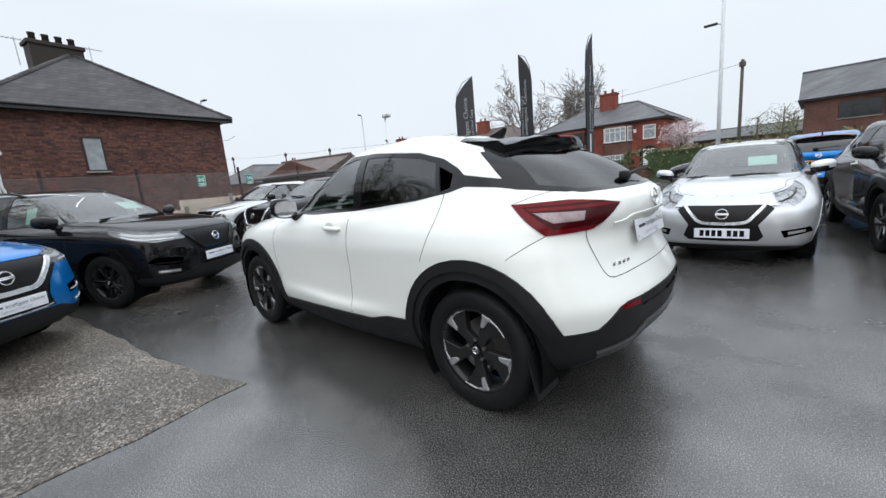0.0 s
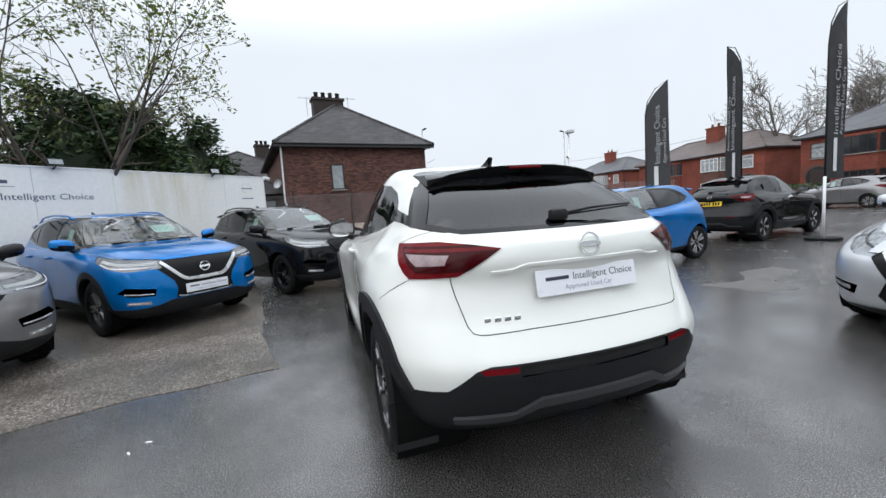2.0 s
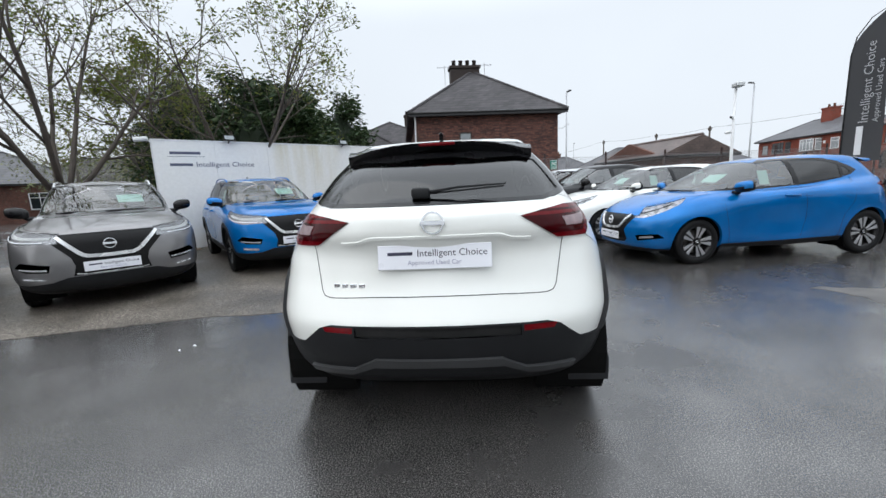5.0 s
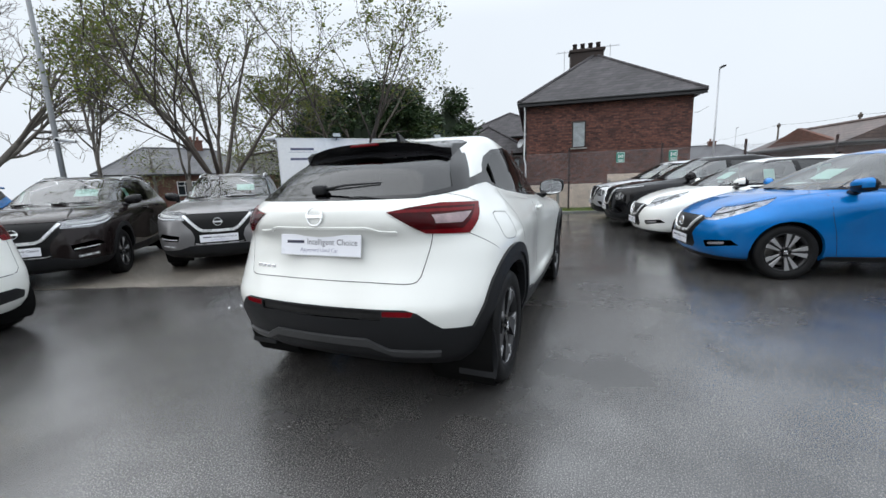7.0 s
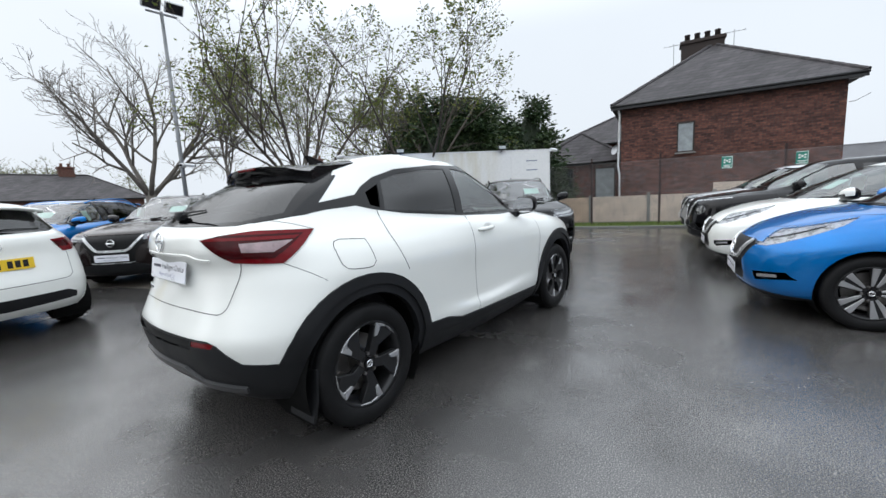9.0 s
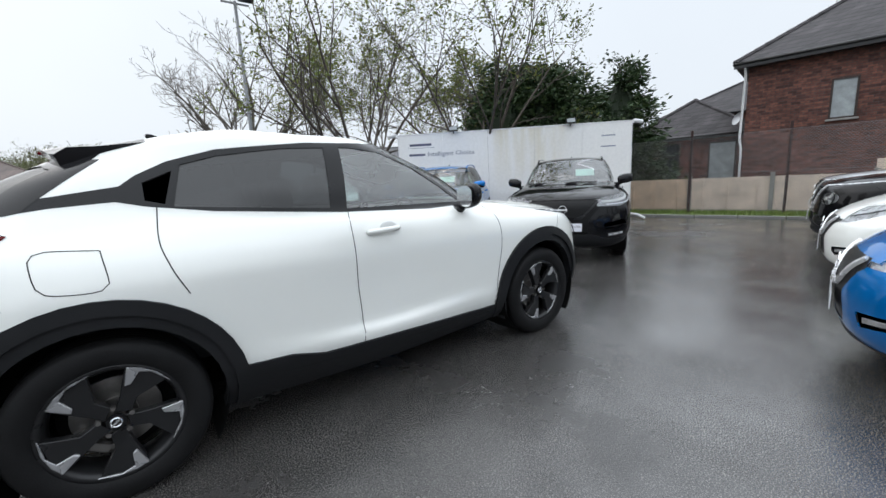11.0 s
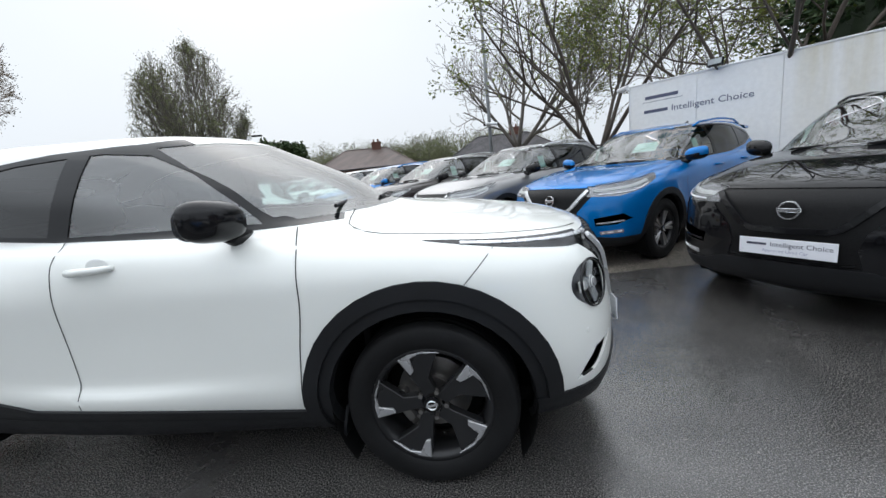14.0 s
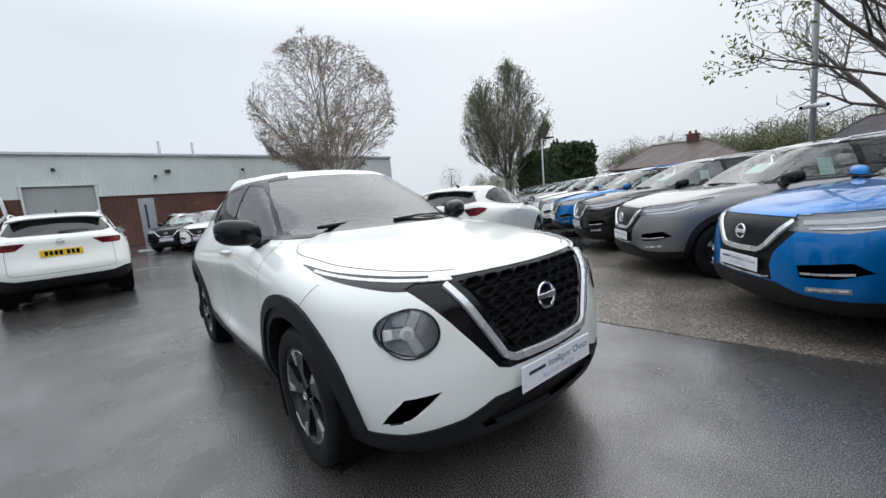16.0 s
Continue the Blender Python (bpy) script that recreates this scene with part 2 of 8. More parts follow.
def bm_prism(poly, depth, plane='XZ', at=(0, 0, 0), bm=None, bevel=0.0):
    """A flat outline given depth along the plane's normal."""
    bm = bm or bmesh.new()

    def lift(p, d):
        a, b = p
        return Vector(at) + Vector({'XZ': (a, d, b), 'YZ': (d, a, b), 'XY': (a, b, d)}[plane])
    lo = [bm.verts.new(lift(p, 0)) for p in poly]
    hi = [bm.verts.new(lift(p, depth)) for p in poly]
    n = len(poly)
    fs = [bm.faces.new(lo), bm.faces.new(hi[::-1])]
    for i in range(n):
        fs.append(bm.faces.new([lo[i], hi[i], hi[(i + 1) % n], lo[(i + 1) % n]]))
    bmesh.ops.recalc_face_normals(bm, faces=fs)
    if bevel:
        es = {e for f in fs for e in f.edges}
        bmesh.ops.bevel(bm, geom=list(es), offset=bevel, segments=2, affect='EDGES')
    return bm


def tube(points, radii, n=6, cap=True, verts=None, faces=None):
    """A tapered tube along a path."""
    verts = [] if verts is None else verts
    faces = [] if faces is None else faces
    pts = [Vector(p) for p in points]
    if isinstance(radii, (int, float)):
        radii = [radii] * len(pts)
    base = len(verts)
    up = Vector((0, 0, 1))
    prev = None
    for i, p in enumerate(pts):
        d = (pts[min(i + 1, len(pts) - 1)] - pts[max(i - 1, 0)]).normalized()
        if prev is None:
            a = d.cross(up if abs(d.z) < 0.9 else Vector((1, 0, 0))).normalized()
        else:
            a = (prev - d * prev.dot(d)).normalized()
        prev = a
        b = d.cross(a)
        for k in range(n):
            t = 2 * math.pi * k / n
            verts.append(tuple(p + (a * math.cos(t) + b * math.sin(t)) * radii[i]))
    for i in range(len(pts) - 1):
        for k in range(n):
            q = (k + 1) % n
            faces.append((base + i * n + k, base + i * n + q, base + (i + 1) * n + q, base + (i + 1) * n + k))
    if cap:
        faces.append(tuple(base + k for k in range(n))[::-1])
        faces.append(tuple(base + (len(pts) - 1) * n + k for k in range(n)))
    return verts, faces


def text_mesh(words, size, depth=0.001, align='CENTER'):
    cu = bpy.data.curves.new("lettering", 'FONT')
    cu.body, cu.size, cu.extrude, cu.align_x, cu.align_y = words, size, depth, align, 'CENTER'
    cu.resolution_u = 2
    ob = new("lettering", cu)
    me = bpy.data.meshes.new_from_object(ob.evaluated_get(bpy.context.evaluated_depsgraph_get()))
    bpy.data.objects.remove(ob)
    bpy.data.curves.remove(cu)
    return me


def pchip(xs, ys, q, flat=()):
    """Smooth interpolation without overshoot; columns in flat start and end level."""
    xs, ys, q = np.asarray(xs, float), np.asarray(ys, float), np.asarray(q, float)
    one = ys.ndim == 1
    if one:
        ys = ys[:, None]
    h = np.diff(xs)[:, None]
    d = np.diff(ys, axis=0) / h
    m = np.zeros_like(ys)
    if len(xs) > 2:
        a, b = d[:-1], d[1:]
        w1, w2 = 2 * h[1:] + h[:-1], h[1:] + 2 * h[:-1]
        ok = a * b > 1e-12
        den = np.where(ok, w1 / np.where(ok, a, 1) + w2 / np.where(ok, b, 1), 1)
        m[1:-1] = np.where(ok, (w1 + w2) / den, 0)
    m[0], m[-1] = d[0], d[-1]
    for c in flat:
        m[0, c] = m[-1, c] = 0
    i = np.clip(np.searchsorted(xs, q, side='right') - 1, 0, len(xs) - 2)
    hh = (xs[i + 1] - xs[i])[:, None]
    t = (q - xs[i])[:, None] / hh
    r = ys[i] * (2 * t**3 - 3 * t**2 + 1) + ys[i + 1] * (3 * t**2 - 2 * t**3) + hh * (m[i] * (t**3 - 2 * t**2 + t) + m[i + 1] * (t**3 - t**2))
    return r[:, 0] if one else r


def circle2(cx, cz, r, n=40, a0=0.0, a1=360.0):
    return [(cx + r * math.cos(radians(a0 + (a1 - a0) * i / n)), cz + r * math.sin(radians(a0 + (a1 - a0) * i / n))) for i in range(n)]


def inside(poly, x, y):
    r = False
    j = len(poly) - 1
    for i in range(len(poly)):
        xi, yi = poly[i]
        xj, yj = poly[j]
        if (yi > y) != (yj > y) and x < (xj - xi) * (y - yi) / (yj - yi) + xi:
            r = not r
        j = i
    return r

# ---- car bodies: lofted shells that are cut into panels ----
SPREAD = (0.13, 0.32, 0.52, 0.71, 0.88)


def ring(xf, xr, wf, wm, wr, sf, sr, zs):
    """One level line round a car from the middle of the nose to the middle of the tail (left half)."""
    x3, x9 = xf - sf, xr + sr
    pts = [(xf, 0), (xf - 0.07 * sf, 0.40 * wf), (xf - 0.34 * sf, 0.76 * wf), (x3, 0.965 * wf)]
    wx = pchip([0, 0.13, 0.5, 0.88, 1], [0.965 * wf, wf, wm, wr, 0.965 * wr], np.array(SPREAD))
    pts += [(x3 + (x9 - x3) * f, w) for f, w in zip(SPREAD, wx)]
    pts += [(x9, 0.965 * wr), (xr + 0.34 * sr, 0.76 * wr), (xr + 0.07 * sr, 0.40 * wr), (xr, 0)]
    z = pchip([0, 2, 4, 6, 8, 10, 12], zs, np.arange(13))
    return [(x, y, h) for (x, y), h in zip(pts, z)]


class Shell:
    VIEWS = {'side': (0, 2, 1, 1), 'front': (1, 2, 0, 1), 'rear': (1, 2, 0, -1), 'top': (0, 1, 2, 1)}

    def __init__(self, rings, steps, across=(4, 5, 6, 8, 9, 9, 9, 9, 7, 6, 5, 4)):
        net = np.array(rings)
        cols = np.concatenate([np.arange(n) / n + i for i, n in enumerate(across)] + [[12.0]])
        rows = np.concatenate([np.arange(n) / n + i for i, n in enumerate(steps)] + [[len(steps)]])
        wide = np.stack([pchip(np.arange(13), r, cols, flat=(0, 2)) for r in net])
        nr, nc = len(rows), len(cols)
        grid = np.stack([pchip(np.arange(len(net)), wide[:, c], rows) for c in range(nc)], axis=1)
        grid[:, 0, 1] = grid[:, -1, 1] = 0
        self.bm = bmesh.new()
        self.reg = self.bm.faces.layers.int.new("reg")
        vs = [[self.bm.verts.new(grid[r, c]) for c in range(nc)] for r in range(nr)]
        for r in range(nr - 1):
            for c in range(nc - 1):
                q = [vs[r][c], vs[r][c + 1], vs[r + 1][c + 1], vs[r + 1][c]]
                self.bm.faces.new(q[::-1])
        bmesh.ops.remove_doubles(self.bm, verts=self.bm.verts, dist=0.0004)
        self.bm.normal_update()
        s = sum(f.normal.y * f.calc_area() for f in self.bm.faces)
        if s < 0:
            bmesh.ops.reverse_faces(self.bm, faces=self.bm.faces)
            self.bm.normal_update()
        for v in self.bm.verts:
            if abs(v.co.y) < 1e-4:
                v.normal = Vector((v.normal.x, 0, v.normal.z)).normalized()
        self.bm.verts.ensure_lookup_table()
        self.base_n = [v.normal.copy() for v in self.bm.verts]
        self.base_p = [v.co.copy() for v in self.bm.verts]
        self.base_f = [[v.index for v in f.verts] for f in self.bm.faces]
        self.bvh = BVHTree.FromPolygons(self.base_p, self.base_f)

    def normal(self, co):
        loc, _, i, _ = self.bvh.find_nearest(co)
        if loc is None:
            return Vector((0, 1, 0))
        n, tot = Vector(), 0.0
        for k in self.base_f[i]:
            w = 1.0 / ((self.base_p[k] - loc).length_squared + 1e-6)
            n += self.base_n[k] * w
            tot += w
        if abs(co.y) < 1e-4:
            n.y = 0
        return n.normalized()

    def cut(self, poly, view, new_id, only=None, where=None):
        """Cuts an outline, seen along an axis, into the shell and gives the faces inside it an id."""
        a, b, ax, sg = self.VIEWS[view]
        bm, reg = self.bm, self.reg

        def ok(f):
            if only is not None and f[reg] not in only:
                return False
            if where is not None:
                return where(f.calc_center_median(), f.normal)
            return f.normal[ax] * sg > 0.08
        n = len(poly)
        for i in range(n):
            p, q = Vector(poly[i]), Vector(poly[(i + 1) % n])
            if (q - p).length < 1e-6:
                continue
            lo = (min(p.x, q.x) - 0.002, min(p.y, q.y) - 0.002)
            hi = (max(p.x, q.x) + 0.002, max(p.y, q.y) + 0.002)
            near = []
            for f in bm.faces:
                us = [v.co[a] for v in f.verts]
                if max(us) < lo[0] or min(us) > hi[0]:
                    continue
                ws = [v.co[b] for v in f.verts]
                if max(ws) < lo[1] or min(ws) > hi[1]:
                    continue
                if ok(f):
                    near.append(f)
            if not near:
                continue
            co, no = [0, 0, 0], [0, 0, 0]
            co[a], co[b] = p.x, p.y
            no[a], no[b] = -(q - p).y, (q - p).x
            geom = set(near)
            for f in near:
                geom.update(f.edges)
                geom.update(f.verts)
            bmesh.ops.bisect_plane(bm, geom=list(geom), dist=1e-5, plane_co=co, plane_no=Vector(no).normalized())
        bm.normal_update()
        for f in bm.faces:
            c = f.calc_center_median()
            if inside(poly, c[a], c[b]) and ok(f):
                f[reg] = new_id

    def take(self, ids, offset=0.0, rim=0.0):
        """Vertices, faces and loop normals of a region, pushed out by offset, its border turned in by rim."""
        ids = {ids} if isinstance(ids, int) else set(ids)
        verts, faces, norms, index = [], [], [], {}
        nn = {}
        fs = [f for f in self.bm.faces if f[self.reg] in ids]
        for f in fs:
            row = []
            for v in f.verts:
                if v not in index:
                    nn[v] = self.normal(v.co)
                    index[v] = len(verts)
                    verts.append(v.co + nn[v] * offset)
                row.append(index[v])
                norms.append(nn[v])
            faces.append(row)
        if rim:
            for f in fs:
                for l in f.loops:
                    e = l.edge
                    v0, v1 = l.vert, l.link_loop_next.vert
                    if abs(v0.co.y) < 1e-4 and abs(v1.co.y) < 1e-4:
                        continue
                    if any(g is not f and g[self.reg] in ids for g in e.link_faces):
                        continue
                    i0, i1 = index[v0], index[v1]
                    k = len(verts)
                    verts += [verts[i0].copy(), verts[i1].copy(), verts[i1] - nn[v1] * rim, verts[i0] - nn[v0] * rim]
                    n = (v1.co - v0.co).cross(nn[v0])
                    n = n.normalized() if n.length > 1e-9 else Vector((0, 0, 1))
                    faces.append([k + 1, k, k + 3, k + 2])
                    norms += [n] * 4
        return verts, faces, norms

    def emit(self, name, ids, mat, parent, sides="LR", offset=0.0, rim=0.0, label=""):
        """sides 'LR': a part on each side; 'M': one part across the middle; 'L' or 'R': one side alone."""
        v, f, n = self.take(ids, offset, rim)
        if not f:
            return []
        k = score = 0
        for q in f:
            a, b, c = v[q[0]], v[q[1]], v[q[2]]
            score += 1 if (b - a).cross(c - a).dot(n[k]) > 0 else -1
            k += len(q)
        if score < 0:
            # wind the faces so that they look outwards
            g, m, k = [], [], 0
            for q in f:
                g.append(q[::-1])
                m += n[k:k + len(q)][::-1]
                k += len(q)
            f, n = g, m
        mv = [Vector((p.x, -p.y, p.z)) for p in v]
        mf, mn, k = [], [], 0
        for q in f:
            mf.append(q[::-1])
            mn += [Vector((x.x, -x.y, x.z)) for x in n[k:k + len(q)][::-1]]
            k += len(q)
        made = []
        if sides == "M":
            off = len(v)
            made.append(part(name, mesh_of(v + mv, f + [[i + off for i in q] for q in mf], True, n + mn), mat, parent, label))
        else:
            if "L" in sides:
                made.append(part(name, mesh_of(v, f, True, n), mat, parent, label))
            if "R" in sides:
                made.append(part(name, mesh_of(mv, mf, True, mn), mat, parent, label))
        return made

    def drop(self, u, w, view):
        """The point of the surface and its normal, seen along an axis at (u, w)."""
        a, b, ax, sg = self.VIEWS[view]
        o, d = Vector(), Vector()
        o[a], o[b], o[ax] = u, w, 6.0 * sg
        d[ax] = -sg
        hit, _, _, _ = self.bvh.ray_cast(o, d)
        return (hit, self.normal(hit)) if hit is not None else (None, None)

    def ribbon(self, name, path, view, width, mat, parent, sides="LR", offset=0.0015, thick=0.0, step=0.03, closed=False, label="", smooth=True):
        """A narrow band laid on the surface along a path."""
        p = np.array(path, float)
        if closed:
            p = np.vstack([p, p[:1]])
        d = np.concatenate([[0], np.cumsum(np.linalg.norm(np.diff(p, axis=0), axis=1))])
        q = np.linspace(0, d[-1], max(2, int(d[-1] / step) + 1))
        p = pchip(d, p, q) if smooth else np.stack([np.interp(q, d, p[:, 0]), np.interp(q, d, p[:, 1])], axis=1)
        pts, nor = [], []
        for u, w in p:
            h, n = self.drop(u, w, view)
            if h is not None:
                pts.append(h)
                nor.append(n)
        if len(pts) < 2:
            return []
        verts, faces, norms = [], [], []
        m = len(pts)
        for i in range(m):
            t = (pts[min(i + 1, m - 1)] - pts[max(i - 1, 0)]).normalized()
            s = nor[i].cross(t).normalized() * (width / 2)
            o = pts[i] + nor[i] * (offset + thick)
            verts += [o - s * 0.8, o + s * 0.8, pts[i] + s + nor[i] * min(offset, 0.0), pts[i] - s + nor[i] * min(offset, 0.0)]
        for i in range(m - 1):
            j = 4 * i
            for k in range(4):
                w = (k + 1) % 4
                if thick == 0 and k:
                    continue
                faces.append([j + k, j + 4 + k, j + 4 + w, j + w])
        if thick:
            faces += [[3, 2, 1, 0], [4 * m - 4, 4 * m - 3, 4 * m - 2, 4 * m - 1]]
        made = []
        mv = [Vector((x.x, -x.y, x.z)) for x in verts]
        mf = [f[::-1] for f in faces]
        if sides == "M":
            k = len(verts)
            made.append(part(name, mesh_of(verts + mv, faces + [[i + k for i in f] for f in mf], False), mat, parent, label))
        else:
            if "L" in sides:
                made.append(part(name, mesh_of(verts, faces, False), mat, parent, label))
            if "R" in sides:
                made.append(part(name, mesh_of(mv, mf, False), mat, parent, label))
        return made

    def free(self):
        self.bm.free()

# ---- wheels and fittings shared by the cars ----
CACHE = {}


def cached(key, make):
    if key not in CACHE:
        CACHE[key] = make()
    return CACHE[key]


def polar(pts, turn=0.0):
    return [(r * math.cos(radians(a + turn)), r * math.sin(radians(a + turn))) for r, a in pts]


def tyre_mesh(r, w, rim):
    h = w / 2
    prof = [(rim, -h * 0.80), (rim + 0.012, -h * 0.94), (rim + (r - rim) * 0.45, -h), (rim + (r - rim) * 0.8, -h * 0.97), (r - 0.012, -h * 0.86), (r - 0.002, -h * 0.70)]
    tread = []
    for k in range(4):
        c = -h * 0.45 + k * h * 0.30
        tread += [(r, c - 0.012), (r - 0.007, c - 0.008), (r - 0.007, c + 0.002), (r, c + 0.006)]
    prof = prof + tread + [(a, -b) for a, b in prof[::-1]]
    v, f = lathe(prof, 56)
    return mesh_of(v, f, True)


def barrel_mesh(rim, w):
    h = w / 2
    v, f = lathe([(rim - 0.004, -h * 0.82), (rim - 0.012, -h * 0.5), (rim - 0.03, 0), (rim - 0.025, h * 0.55), (rim - 0.012, h * 0.80), (rim + 0.006, h * 0.88), (rim + 0.008, h * 0.80)], 48)
    return mesh_of(v, f, True)


def lip_mesh(rim, w):
    h = w / 2
    v, f = lathe([(rim - 0.016, h * 0.72), (rim - 0.013, h * 0.90), (rim - 0.002, h * 0.93), (rim + 0.004, h * 0.88)], 48)
    return mesh_of(v, f, True)


def spokes_mesh(poly, count, y, depth, dish=0.0, twin=None):
    """Spokes cut from plate, dished towards the hub, with bevelled edges."""
    bm = bmesh.new()
    for k in range(count):
        for p in ([poly] if twin is None else [poly, twin]):
            bm_prism(polar(p, 90 + 360 * k / count), -depth, 'XZ', (0, y, 0), bm)
    for v in bm.verts:
        r = math.hypot(v.co.x, v.co.z)
        v.co.y -= dish * max(0, 0.16 - r) / 0.16 * (1 if r > 0.045 else 1)
    bmesh.ops.bevel(bm, geom=[e for e in bm.edges if e.calc_face_angle(0) > 0.6], offset=0.0025, segments=1, affect='EDGES')
    return bm_mesh(bm, False)


STYLES = {
    # spoke outline, its twin, count, face material, accent outlines
    'blade': dict(rim=0.236, count=5, mat="dark_alloy", body=[(0.035, -40), (0.085, -20), (0.21, -18), (0.229, -10), (0.229, 24), (0.20, 22), (0.115, 12), (0.06, 30)], twin=None,
                  accent=[[(0.228, -17), (0.231, -5), (0.231, 10), (0.231, 26), (0.2265, 26), (0.224, 6), (0.212, -5), (0.158, -8), (0.150, -15)]], lip="dark_alloy"),
    'ten': dict(rim=0.215, count=5, mat="dark_alloy", body=[(0.03, -34), (0.10, -19), (0.21, -22), (0.21, 22), (0.10, 19), (0.03, 34)], twin=None,
                accent=[[(0.06, -22), (0.208, -19), (0.208, -5), (0.06, -6)], [(0.06, 6), (0.208, 5), (0.208, 19), (0.06, 22)]], lip="dark_alloy"),
    'five': dict(rim=0.218, count=5, mat="silver_alloy", body=[(0.03, -35), (0.09, -15), (0.212, -13), (0.212, -3), (0.10, -2), (0.03, -5)], twin=[(0.03, 5), (0.10, 2), (0.212, 3), (0.212, 13), (0.09, 15), (0.03, 35)],
                 accent=[], lip="silver_alloy"),
    'turbine': dict(rim=0.228, count=5, mat="dark_alloy", body=[(0.03, -38), (0.09, -20), (0.216, -20), (0.216, 20), (0.12, 8), (0.04, 30)], twin=None,
                    accent=[[(0.07, -16), (0.214, -17), (0.214, 2), (0.16, 0)]], lip="dark_alloy"),
    'black': dict(rim=0.226, count=5, mat="gloss_black", body=[(0.03, -35), (0.09, -15), (0.216, -14), (0.216, -4), (0.10, -2), (0.03, -5)], twin=[(0.03, 5), (0.10, 2), (0.216, 4), (0.216, 14), (0.09, 15), (0.03, 35)],
                  accent=[], lip="gloss_black"),
}


def add_wheel(parent, x, y, r, style, w=0.215, turn=0.0):
    s = STYLES[style]
    rim = s['rim']
    side = 1 if y > 0 else -1
    m = Matrix.Translation((x, y - side * w / 2, r)) @ pose(0, 0, 0, 0, 0, 0 if side > 0 else 180) @ pose(0, 0, 0, 0, turn, 0)
    wheel = part("wheel", cached(('barrel', rim, w), lambda: barrel_mesh(rim, w)), "dark_alloy", parent, "", m)
    part("tyre", cached(('tyre', r, w, rim), lambda: tyre_mesh(r, w, rim)), "rubber", wheel, "black wet rubber tyre")
    part("spokes", cached(('spokes', style), lambda: spokes_mesh(s['body'], s['count'], w * 0.40, 0.04, 0.02, s['twin'])), s['mat'], wheel)
    part("rim_lip", cached(('lip', rim, w), lambda: lip_mesh(rim, w)), s['lip'], wheel) if s['lip'] != s['mat'] else None
    for i, a in enumerate(s['accent']):
        if style == 'blade':
            for q in range(s['count']):
                part("spoke_accent", cached(('accent_one', style, i), lambda: spokes_mesh(a, 1, w * 0.40 + 0.006, 0.014, 0.02)), "machined_alloy", wheel, "bare machined metal spoke face", pose(0, 0, 0, 0, 360 * q / s['count'], 0))
            continue
        part("spoke_accent", cached(('accent', style, i), lambda: spokes_mesh(a, s['count'], w * 0.40 + 0.006, 0.014, 0.02)), "machined_alloy", wheel, "bare machined metal spoke faces")

    def disc():
        v, f = lathe([(0.0, 0.0), (0.07, 0.0), (0.07, -0.02), (0.155, -0.02), (0.155, -0.04), (0.0, -0.04)], 36)
        return mesh_of(v, f, False)
    part("brake_disc", cached('disc', disc), "brake_steel", wheel)

    def backing():
        v, f = lathe([(0.0, -0.062), (0.20, -0.062), (0.20, -0.07), (0.0, -0.07)], 30)
        return mesh_of(v, f, False)
    part("brake_shield", cached('shield', backing), "underside", wheel)

    def calliper():
        bm = bmesh.new()
        for a in (-28, 0, 28):
            bm_box(0.05, 0.06, 0.085, 0.01, 1, (0.135, -0.005, 0), bm, pose(0, 0, 0, 0, 20 + a, 0))
        return bm_mesh(bm)
    part("brake_calliper", cached('calliper', calliper), "brake_steel", wheel)

    def cap():
        bm = bm_cyl(0.034, 0.016, 20, (0, w * 0.40 - 0.008, 0), 'Y', bevel=0.004)
        return bm_mesh(bm, True)
    hub = part("centre_cap", cached(('cap', w), cap), "gloss_black", wheel)

    def mark():
        v, f = lathe([(0.016, w * 0.40 + 0.001), (0.018, w * 0.40 + 0.003), (0.021, w * 0.40 + 0.001)], 20)
        bm = bm_from(v, f)
        bm_box(0.046, 0.003, 0.008, 0, 1, (0, w * 0.40 + 0.0015, 0), bm)
        return bm_mesh(bm)
    part("emblem", cached(('capmark', w), mark), "chrome", wheel)

    def nuts():
        bm = bmesh.new()
        for k in range(5):
            bm_cyl(0.010, 0.02, 6, (0.057 * math.cos(radians(54 + 72 * k)), w * 0.40 - 0.012, 0.057 * math.sin(radians(54 + 72 * k))), 'Y', bm=bm)
        return bm_mesh(bm)
    part("wheel_nuts", cached(('nuts', w), nuts), "brake_steel", wheel)
    return wheel


def well_mesh(r):
    """The liner of a wheel arch."""
    n, y0, y1 = 22, 0.0, -0.36
    verts, faces = [], []
    for i in range(n + 1):
        a = radians(-35 + 250 * i / n)
        for y in (y0, y1):
            verts.append((r * math.cos(a), y, r * math.sin(a)))
    for i in range(n):
        faces.append((2 * i, 2 * i + 1, 2 * i + 3, 2 * i + 2))
    c = len(verts)
    verts.append((0, y1, 0))
    for i in range(n):
        faces.append((2 * i + 1, c, 2 * i + 3))
    return mesh_of(verts, faces, False)


def emblem_mesh(r):
    """A ring crossed by a bar, standing in the YZ plane and facing +X."""
    v, f = lathe([(r * 0.80, 0.0), (r * 0.84, r * 0.12), (r * 0.96, r * 0.12), (r, 0.0)], 32, 'X')
    bm = bm_from(v, f)
    bm_box(r * 0.14, r * 2.1, r * 0.40, r * 0.03, 1, (r * 0.06, 0, 0), bm)
    return bm_mesh(bm, True)


